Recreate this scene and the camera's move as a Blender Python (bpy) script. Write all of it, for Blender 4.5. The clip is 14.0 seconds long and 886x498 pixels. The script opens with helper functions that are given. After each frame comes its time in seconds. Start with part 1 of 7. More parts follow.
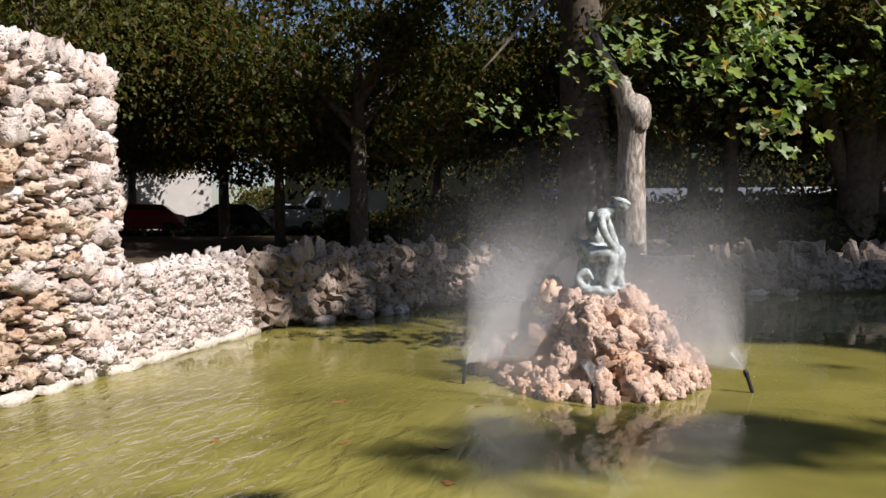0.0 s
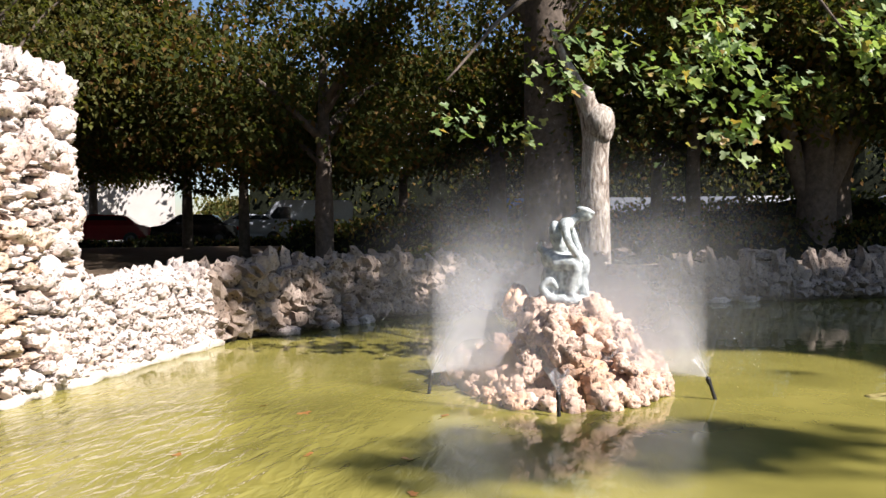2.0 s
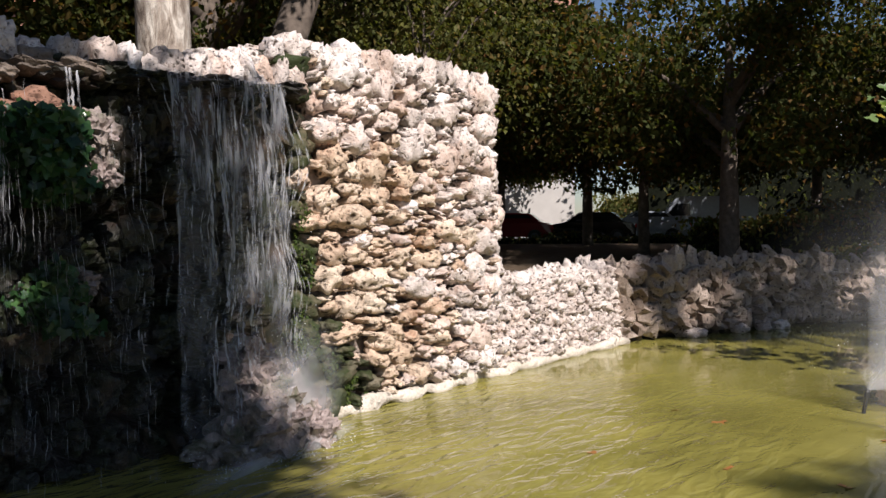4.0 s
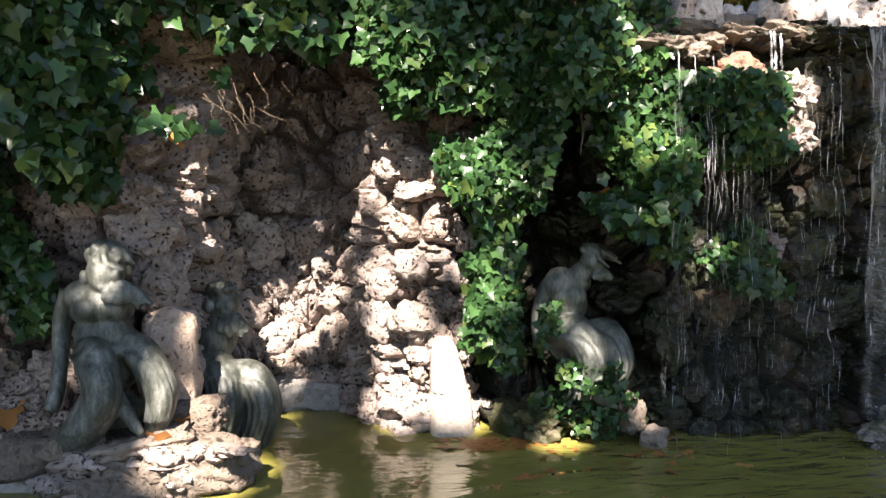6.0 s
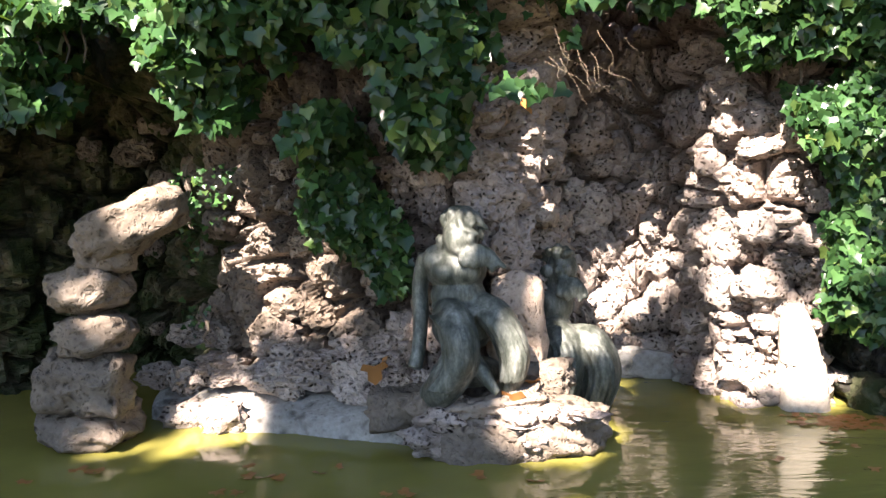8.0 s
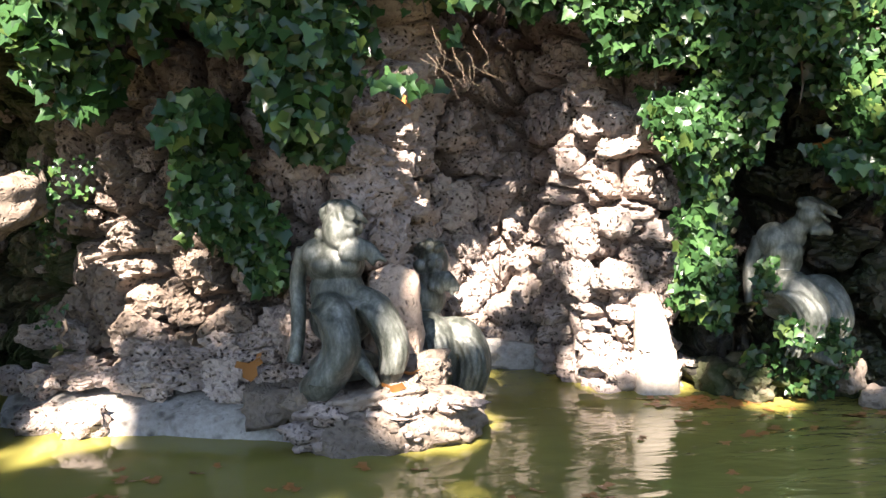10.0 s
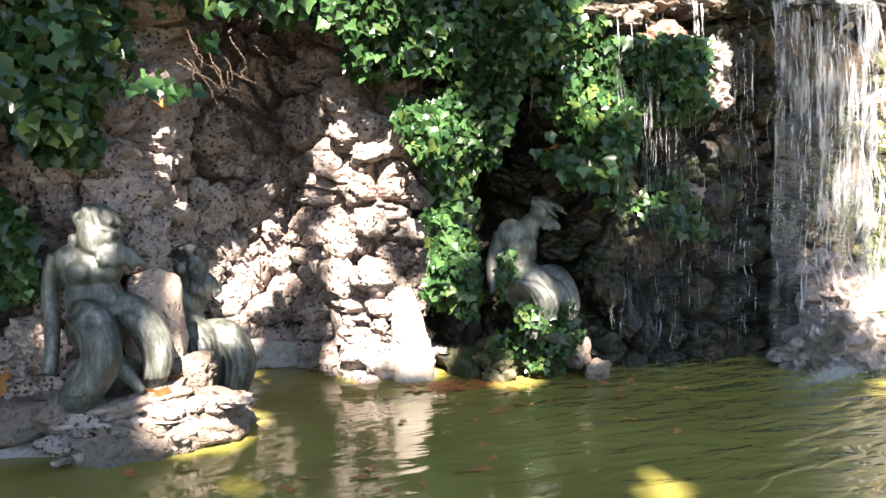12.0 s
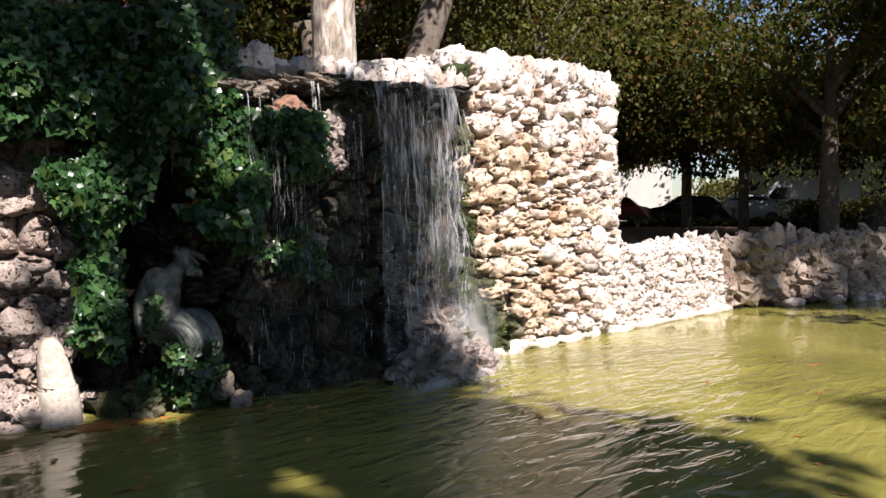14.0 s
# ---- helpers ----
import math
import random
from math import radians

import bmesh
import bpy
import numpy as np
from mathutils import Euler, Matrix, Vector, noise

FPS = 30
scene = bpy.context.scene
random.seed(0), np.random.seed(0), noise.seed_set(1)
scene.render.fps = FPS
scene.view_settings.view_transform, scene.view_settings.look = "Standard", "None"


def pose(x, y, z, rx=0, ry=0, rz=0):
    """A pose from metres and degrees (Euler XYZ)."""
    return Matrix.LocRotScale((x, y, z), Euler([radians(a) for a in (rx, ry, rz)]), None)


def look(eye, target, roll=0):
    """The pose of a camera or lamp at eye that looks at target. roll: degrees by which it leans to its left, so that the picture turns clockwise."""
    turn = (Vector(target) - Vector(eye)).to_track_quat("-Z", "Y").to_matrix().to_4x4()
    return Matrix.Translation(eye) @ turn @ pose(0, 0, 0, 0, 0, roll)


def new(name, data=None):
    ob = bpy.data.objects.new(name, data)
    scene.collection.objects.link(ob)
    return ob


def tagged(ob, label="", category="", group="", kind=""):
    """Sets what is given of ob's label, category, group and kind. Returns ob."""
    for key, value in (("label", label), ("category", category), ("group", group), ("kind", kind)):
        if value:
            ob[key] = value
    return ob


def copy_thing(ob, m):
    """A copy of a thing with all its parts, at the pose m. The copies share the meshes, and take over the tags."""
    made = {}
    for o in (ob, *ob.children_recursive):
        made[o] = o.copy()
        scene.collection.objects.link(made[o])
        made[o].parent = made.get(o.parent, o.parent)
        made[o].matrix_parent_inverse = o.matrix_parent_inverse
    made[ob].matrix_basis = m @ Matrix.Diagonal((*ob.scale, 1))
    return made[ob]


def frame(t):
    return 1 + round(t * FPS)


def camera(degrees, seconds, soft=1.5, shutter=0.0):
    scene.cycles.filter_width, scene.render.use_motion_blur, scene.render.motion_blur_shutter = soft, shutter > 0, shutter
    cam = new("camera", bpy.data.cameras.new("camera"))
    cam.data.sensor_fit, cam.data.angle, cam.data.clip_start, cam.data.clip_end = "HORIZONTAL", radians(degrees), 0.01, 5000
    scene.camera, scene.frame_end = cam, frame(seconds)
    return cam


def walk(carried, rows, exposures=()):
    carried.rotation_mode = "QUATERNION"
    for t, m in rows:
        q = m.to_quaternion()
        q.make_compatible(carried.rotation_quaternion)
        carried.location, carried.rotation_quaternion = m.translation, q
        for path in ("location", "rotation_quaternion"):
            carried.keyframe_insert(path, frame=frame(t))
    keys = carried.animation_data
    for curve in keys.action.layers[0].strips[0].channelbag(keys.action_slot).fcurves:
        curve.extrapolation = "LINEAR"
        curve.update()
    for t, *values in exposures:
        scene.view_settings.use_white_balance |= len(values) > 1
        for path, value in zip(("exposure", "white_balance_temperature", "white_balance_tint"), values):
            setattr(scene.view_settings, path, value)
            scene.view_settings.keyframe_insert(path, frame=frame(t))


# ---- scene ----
cam = camera(54.6, 14.0)
PATH = [
    (0, (1.07, -0.366, 1.719), (3.007, 0.126, 1.635), -0.2),
    (0.5, (1.062, -0.405, 1.716), (3.044, -0.148, 1.642), 0.2),
    (1, (1.045, -0.432, 1.726), (3.036, -0.256, 1.667), 0.2),
    (1.5, (1.049, -0.41, 1.727), (3.03, -0.139, 1.667), -0.1),
    (2, (1.079, -0.379, 1.719), (3.034, 0.037, 1.657), -0.4),
    (2.2, (1.083, -0.364, 1.719), (3.023, 0.118, 1.656), -0.4),
    (4.3, (1.138, -0.148, 1.748), (2.605, 1.209, 1.688), -0.6),
    (4.5, (1.11, -0.134, 1.751), (2.496, 1.307, 1.691), -0.5),
    (5, (1.016, -0.082, 1.754), (2.163, 1.555, 1.687), 0.0),
    (5.5, (0.89, 0.008, 1.751), (1.718, 1.826, 1.656), 0.7),
    (5.7, (0.828, 0.06, 1.745), (1.508, 1.938, 1.635), 0.7),
    (6, (0.714, 0.104, 1.735), (1.163, 2.047, 1.592), 0.7),
    (6.5, (0.532, 0.183, 1.714), (0.621, 2.172, 1.528), 0.3),
    (7, (0.408, 0.262, 1.709), (0.342, 2.253, 1.533), -1.0),
    (7.2, (0.371, 0.27, 1.706), (0.288, 2.261, 1.537), -1.3),
    (8.2, (0.25, 0.225, 1.665), (0.075, 2.21, 1.455), -1.6),
    (9.3, (0.115, 0.18, 1.616), (0.048, 2.167, 1.399), -1.5),
    (9.5, (0.072, 0.187, 1.616), (0.09, 2.174, 1.395), -1.8),
    (10, (0.013, 0.189, 1.637), (0.227, 2.167, 1.431), -0.6),
    (10.5, (-0.017, 0.17, 1.637), (0.313, 2.131, 1.421), 0.0),
    (11, (-0.014, 0.187, 1.646), (0.365, 2.141, 1.448), 0.4),
    (11.5, (-0.047, 0.132, 1.662), (0.434, 2.065, 1.486), 0.0),
    (12, (-0.101, -0.044, 1.655), (0.666, 1.792, 1.445), -0.5),
    (12.2, (-0.139, -0.171, 1.647), (0.793, 1.581, 1.395), -1.7),
    (12.4, (-0.171, -0.28, 1.643), (0.91, 1.382, 1.38), -1.4),
    (12.5, (-0.182, -0.325, 1.641), (0.958, 1.296, 1.371), -1.5),
    (12.7, (-0.204, -0.407, 1.632), (1.062, 1.125, 1.406), -1.9),
    (13, (-0.227, -0.514, 1.617), (1.191, 0.887, 1.452), -1.1),
    (13.5, (-0.379, -0.697, 1.62), (1.025, 0.715, 1.437), -1.5),
    (14, (-0.578, -0.873, 1.642), (0.862, 0.512, 1.551), -0.7),
]
EXPOSURE = [(0, 0.6, 6500, 16), (0.5, 0.8, 6500, 16), (1, 1.25, 6500, 16), (2.2, 1.3, 6500, 16), (4.3, 0.6, 6500, 16), (5, 0.6, 6500, 16), (5.5, 0.85, 6400, 16), (6, 2.6, 7100, 16), (6.5, 3.1, 7100, 16), (9.5, 3.1, 7100, 16), (11.5, 3.15, 7100, 16), (12, 3.25, 7100, 16), (12.5, 2.55, 7100, 16), (13, 1.8, 6550, 16), (13.5, 1.45, 6550, 16), (14, 1.25, 6550, 16)]
walk(cam, [(t, look(eye, target, roll)) for t, eye, target, roll in PATH], EXPOSURE)

# ---- world and sun ----
SUN_AZ = radians(250)     # compass-like angle of the sun's place, from +x towards +y
SUN_EL = radians(43)
world = bpy.data.worlds.new("world")
scene.world = world
world.use_nodes = True
wn = world.node_tree.nodes
sky = wn.new("ShaderNodeTexSky")
sky.sky_type = "NISHITA"
sky.sun_disc = False
sky.ozone_density = 4.0
sky.dust_density = 0.3
sky.sun_elevation = SUN_EL
sky.sun_rotation = radians(90) - SUN_AZ
wn["Background"].inputs["Strength"].default_value = 0.05
world.node_tree.links.new(sky.outputs[0], wn["Background"].inputs["Color"])
sun_dir = Vector((math.cos(SUN_AZ) * math.cos(SUN_EL), math.sin(SUN_AZ) * math.cos(SUN_EL), math.sin(SUN_EL)))
sun = new("sun", bpy.data.lights.new("sun", "SUN"))
sun.data.energy = 5.0
sun.data.angle = radians(0.53)
sun.data.color = (1.0, 0.955, 0.90)
sun.matrix_world = look(sun_dir * 60, (0, 0, 0))


# ---- materials ----
def mat(name):
    m = bpy.data.materials.new(name)
    m.use_nodes = True
    return m, m.node_tree, m.node_tree.nodes["Principled BSDF"]


def node(nt, kind, **values):
    n = nt.nodes.new(kind)
    for key, value in values.items():
        n.inputs[key].default_value = value
    return n


def ramp(nt, source, stops):
    r = nt.nodes.new("ShaderNodeValToRGB")
    while len(r.color_ramp.elements) < len(stops):
        r.color_ramp.elements.new(0.5)
    for e, (at, colour) in zip(r.color_ramp.elements, stops):
        e.position, e.color = at, (*colour, 1)
    nt.links.new(source, r.inputs["Fac"])
    return r.outputs["Color"]


def mixed(nt, fac, a, b, blend="MIX"):
    m = nt.nodes.new("ShaderNodeMix")
    m.data_type, m.blend_type = "RGBA", blend
    for src, slot in ((fac, 0), (a, 6), (b, 7)):
        if isinstance(src, (int, float)):
            m.inputs[slot].default_value = src
        elif isinstance(src, tuple):
            m.inputs[slot].default_value = (*src, 1)
        else:
            nt.links.new(src, m.inputs[slot])
    return m.outputs[2]


def stone_material(name, tones, pit=9.0, depth=0.6, rough=0.9, stain=(0.30, 0.16, 0.08), stain_amount=0.35, moss=0.0, porous=0.85, moss_colour=(0.035, 0.05, 0.012), open_pores=1.0):
    """Porous limestone: tones by stone, grain, pits with their shade painted in, rusty and mossy stains."""
    m, nt, b = mat(name)
    co = nt.nodes.new("ShaderNodeNewGeometry").outputs["Position"]
    info = nt.nodes.new("ShaderNodeObjectInfo").outputs["Random"]
    big = node(nt, "ShaderNodeTexNoise", Scale=2.3, Detail=5.0, Roughness=0.6)
    fine = node(nt, "ShaderNodeTexNoise", Scale=26.0, Detail=6.0, Roughness=0.65)
    pits = node(nt, "ShaderNodeTexVoronoi", Scale=pit * 3.2)
    holes = node(nt, "ShaderNodeTexVoronoi", Scale=pit)
    warp = node(nt, "ShaderNodeTexNoise", Scale=6.0, Detail=3.0)
    add = nt.nodes.new("ShaderNodeVectorMath")
    add.operation = "MULTIPLY_ADD"
    add.inputs[1].default_value = (0.16, 0.16, 0.16)
    nt.links.new(warp.outputs["Color"], add.inputs[0])
    nt.links.new(co, add.inputs[2])
    for n in (big, fine, warp):
        nt.links.new(co, n.inputs["Vector"])
    for n in (pits, holes):
        nt.links.new(add.outputs[0], n.inputs["Vector"])
    n_t = len(tones)
    base = ramp(nt, info, [(i / max(1, n_t - 1), c) for i, c in enumerate(tones)])
    shade = ramp(nt, big.outputs["Fac"], [(0.25, (0.62, 0.6, 0.58)), (0.7, (1.12, 1.1, 1.08))])
    base = mixed(nt, 1.0, base, shade, "MULTIPLY")
    grain = ramp(nt, fine.outputs["Fac"], [(0.3, (0.66, 0.63, 0.6)), (0.62, (1.1, 1.1, 1.1))])
    base = mixed(nt, 0.8, base, grain, "MULTIPLY")
    st = node(nt, "ShaderNodeTexNoise", Scale=1.4, Detail=6.0, Roughness=0.7)
    nt.links.new(add.outputs[0], st.inputs["Vector"])
    base = mixed(nt, ramp(nt, st.outputs["Fac"], [(0.52, (0, 0, 0)), (0.72, (stain_amount,) * 3)]), base, stain)
    if moss:
        ms = node(nt, "ShaderNodeTexNoise", Scale=3.1, Detail=6.0, Roughness=0.7)
        nt.links.new(co, ms.inputs["Vector"])
        base = mixed(nt, ramp(nt, ms.outputs["Fac"], [(0.5 - 0.25 * moss, (0, 0, 0)), (0.72 - 0.2 * moss, (1, 1, 1))]), base, moss_colour)
    nt.links.new(base, b.inputs["Base Color"])
    b.inputs["Roughness"].default_value = rough
    b.inputs["Specular IOR Level"].default_value = 0.25
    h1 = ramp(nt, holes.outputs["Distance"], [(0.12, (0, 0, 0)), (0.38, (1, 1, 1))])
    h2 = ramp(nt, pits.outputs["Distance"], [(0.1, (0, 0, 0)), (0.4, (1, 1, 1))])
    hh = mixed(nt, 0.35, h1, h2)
    # holes are coloured dark to stand for the shade inside them
    hole_shade = mixed(nt, 1.0, ramp(nt, holes.outputs["Distance"], [(0.12 * open_pores, (0.13, 0.11, 0.09)), (0.30 * open_pores, (1, 1, 1))]), ramp(nt, pits.outputs["Distance"], [(0.08, (0.45, 0.42, 0.4)), (0.26, (1, 1, 1))]), "MULTIPLY")
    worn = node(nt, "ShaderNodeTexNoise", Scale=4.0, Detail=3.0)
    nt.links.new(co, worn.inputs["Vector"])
    base = mixed(nt, ramp(nt, worn.outputs["Fac"], [(0.36, (0, 0, 0)), (0.52, (porous,) * 3)]), base, mixed(nt, 1.0, base, hole_shade, "MULTIPLY"))
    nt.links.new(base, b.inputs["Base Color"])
    hh = mixed(nt, 0.3, hh, fine.outputs["Fac"])
    bump = node(nt, "ShaderNodeBump", Strength=depth, Distance=0.035)
    nt.links.new(hh, bump.inputs["Height"])
    nt.links.new(bump.outputs[0], b.inputs["Normal"])
    return m


def plain(name, colour, rough=0.6, metal=0.0, vary=0.25, scale=8.0, bump=0.2, by_object=0.0, by_island=0.0, spec=0.5):
    m, nt, b = mat(name)
    co = nt.nodes.new("ShaderNodeNewGeometry")
    n = node(nt, "ShaderNodeTexNoise", Scale=scale, Detail=6.0, Roughness=0.65)
    nt.links.new(co.outputs["Position"], n.inputs["Vector"])
    tone = ramp(nt, n.outputs["Fac"], [(0.25, (1 - vary,) * 3), (0.75, (1 + vary,) * 3)])
    base = mixed(nt, 1.0, colour, tone, "MULTIPLY")
    if by_object:
        r = ramp(nt, nt.nodes.new("ShaderNodeObjectInfo").outputs["Random"], [(0, (1 - by_object,) * 3), (1, (1 + by_object,) * 3)])
        base = mixed(nt, 1.0, base, r, "MULTIPLY")
    if by_island:
        r = ramp(nt, co.outputs["Random Per Island"], [(0, (1 - by_island,) * 3), (1, (1 + by_island,) * 3)])
        base = mixed(nt, 1.0, base, r, "MULTIPLY")
    nt.links.new(base, b.inputs["Base Color"])
    b.inputs["Roughness"].default_value, b.inputs["Metallic"].default_value = rough, metal
    b.inputs["Specular IOR Level"].default_value = spec
    if bump:
        bp = node(nt, "ShaderNodeBump", Strength=bump, Distance=0.02)
        nt.links.new(n.outputs["Fac"], bp.inputs["Height"])
        nt.links.new(bp.outputs[0], b.inputs["Normal"])
    return m


def leaf_material(name, tones, gloss=0.45, pass_light=0.35, shine=0.35):
    """Leaves: tones by leaf, some light passing through the blade."""
    m, nt, b = mat(name)
    geo = nt.nodes.new("ShaderNodeNewGeometry")
    base = ramp(nt, geo.outputs["Random Per Island"], [(i / (len(tones) - 1), c) for i, c in enumerate(tones)])
    big = node(nt, "ShaderNodeTexNoise", Scale=1.1, Detail=3.0)
    nt.links.new(geo.outputs["Position"], big.inputs["Vector"])
    base = mixed(nt, 1.0, base, ramp(nt, big.outputs["Fac"], [(0.3, (0.7, 0.75, 0.7)), (0.7, (1.2, 1.15, 1.1))]), "MULTIPLY")
    nt.links.new(base, b.inputs["Base Color"])
    b.inputs["Roughness"].default_value = gloss
    b.inputs["Specular IOR Level"].default_value = shine
    tr = nt.nodes.new("ShaderNodeBsdfTranslucent")
    nt.links.new(mixed(nt, 1.0, base, (1.5, 1.6, 0.7), "MULTIPLY"), tr.inputs["Color"])
    ms = nt.nodes.new("ShaderNodeMixShader")
    ms.inputs[0].default_value = pass_light
    nt.links.new(b.outputs[0], ms.inputs[1])
    nt.links.new(tr.outputs[0], ms.inputs[2])
    nt.links.new(ms.outputs[0], nt.nodes["Material Output"].inputs["Surface"])
    return m


def water_material():
    """Murky olive pond water with small waves; rougher towards the waterfall."""
    m, nt, b = mat("pond_water")
    co = nt.nodes.new("ShaderNodeNewGeometry").outputs["Position"]
    n = node(nt, "ShaderNodeTexNoise", Scale=0.55, Detail=4.0, Roughness=0.55)
    nt.links.new(co, n.inputs["Vector"])
    base = ramp(nt, n.outputs["Fac"], [(0.3, (0.135, 0.122, 0.030)), (0.55, (0.205, 0.185, 0.045)), (0.75, (0.27, 0.235, 0.060))])
    nt.links.new(base, b.inputs["Base Color"])
    b.inputs["Roughness"].default_value = 0.04
    b.inputs["IOR"].default_value = 1.33
    far = nt.nodes.new("ShaderNodeVectorMath")
    far.operation = "DISTANCE"
    far.inputs[1].default_value = (5.6, 4.4, 0)
    nt.links.new(co, far.inputs[0])
    near = ramp(nt, far.outputs["Value"], [(0.0, (1, 1, 1)), (0.42, (0.6, 0.6, 0.6)), (0.57, (0.14, 0.14, 0.14)), (1.0, (0.03, 0.03, 0.03))])
    scale = nt.nodes.new("ShaderNodeMath")
    scale.operation = "DIVIDE"
    scale.inputs[1].default_value = 7.0
    nt.links.new(far.outputs["Value"], scale.inputs[0])
    nt.links.new(scale.outputs[0], near.node.inputs["Fac"])
    mp = nt.nodes.new("ShaderNodeMapping")
    mp.inputs["Rotation"].default_value = (0, 0, radians(-35))
    mp.inputs["Scale"].default_value = (0.55, 1.5, 1)
    nt.links.new(co, mp.inputs["Vector"])
    w1 = node(nt, "ShaderNodeTexNoise", Scale=4.2, Detail=3.0, Roughness=0.5, Distortion=0.6)
    w2 = node(nt, "ShaderNodeTexNoise", Scale=1.6, Detail=2.0, Roughness=0.4)
    nt.links.new(mp.outputs[0], w1.inputs["Vector"])
    nt.links.new(co, w2.inputs["Vector"])
    b1 = node(nt, "ShaderNodeBump", Distance=0.06)
    nt.links.new(w1.outputs["Fac"], b1.inputs["Height"])
    nt.links.new(near, b1.inputs["Strength"])
    b2 = node(nt, "ShaderNodeBump", Strength=0.12, Distance=0.05)
    nt.links.new(w2.outputs["Fac"], b2.inputs["Height"])
    nt.links.new(b1.outputs[0], b2.inputs["Normal"])
    nt.links.new(b2.outputs[0], b.inputs["Normal"])
    return m


def spray_material(name, strength, scale, top, stretch=(1, 1, 1), colour=(0.9, 0.92, 0.95), foot=1.0, head=0.0, cut=(0.3, 0.75)):
    """Fine spray: white drops with clear air between; thins out upwards over top metres of the object."""
    m, nt, b = mat(name)
    tc = nt.nodes.new("ShaderNodeTexCoord").outputs["Object"]
    mp = nt.nodes.new("ShaderNodeMapping")
    mp.inputs["Scale"].default_value = stretch
    nt.links.new(tc, mp.inputs["Vector"])
    n = node(nt, "ShaderNodeTexNoise", Scale=scale, Detail=5.0, Roughness=0.6)
    nt.links.new(mp.outputs[0], n.inputs["Vector"])
    sep = nt.nodes.new("ShaderNodeSeparateXYZ")
    nt.links.new(tc, sep.inputs[0])
    up = nt.nodes.new("ShaderNodeMapRange")
    up.inputs["From Min"].default_value, up.inputs["From Max"].default_value = 0.0, top
    up.inputs["To Min"].default_value, up.inputs["To Max"].default_value = foot, head
    nt.links.new(sep.outputs["Z"], up.inputs["Value"])
    dens = nt.nodes.new("ShaderNodeMapRange")
    dens.inputs["From Min"].default_value, dens.inputs["From Max"].default_value = cut
    dens.inputs["To Max"].default_value = strength
    nt.links.new(n.outputs["Fac"], dens.inputs["Value"])
    mul = nt.nodes.new("ShaderNodeMath")
    mul.operation = "MULTIPLY"
    nt.links.new(up.outputs[0], mul.inputs[0])
    nt.links.new(dens.outputs[0], mul.inputs[1])
    white = node(nt, "ShaderNodeBsdfDiffuse", Color=(*colour, 1))
    glow = node(nt, "ShaderNodeBsdfTranslucent", Color=(*colour, 1))
    both = nt.nodes.new("ShaderNodeMixShader")
    both.inputs[0].default_value = 0.5
    nt.links.new(white.outputs[0], both.inputs[1])
    nt.links.new(glow.outputs[0], both.inputs[2])
    clear = nt.nodes.new("ShaderNodeBsdfTransparent")
    ms = nt.nodes.new("ShaderNodeMixShader")
    nt.links.new(mul.outputs[0], ms.inputs[0])
    nt.links.new(clear.outputs[0], ms.inputs[1])
    nt.links.new(both.outputs[0], ms.inputs[2])
    nt.links.new(ms.outputs[0], nt.nodes["Material Output"].inputs["Surface"])
    return m


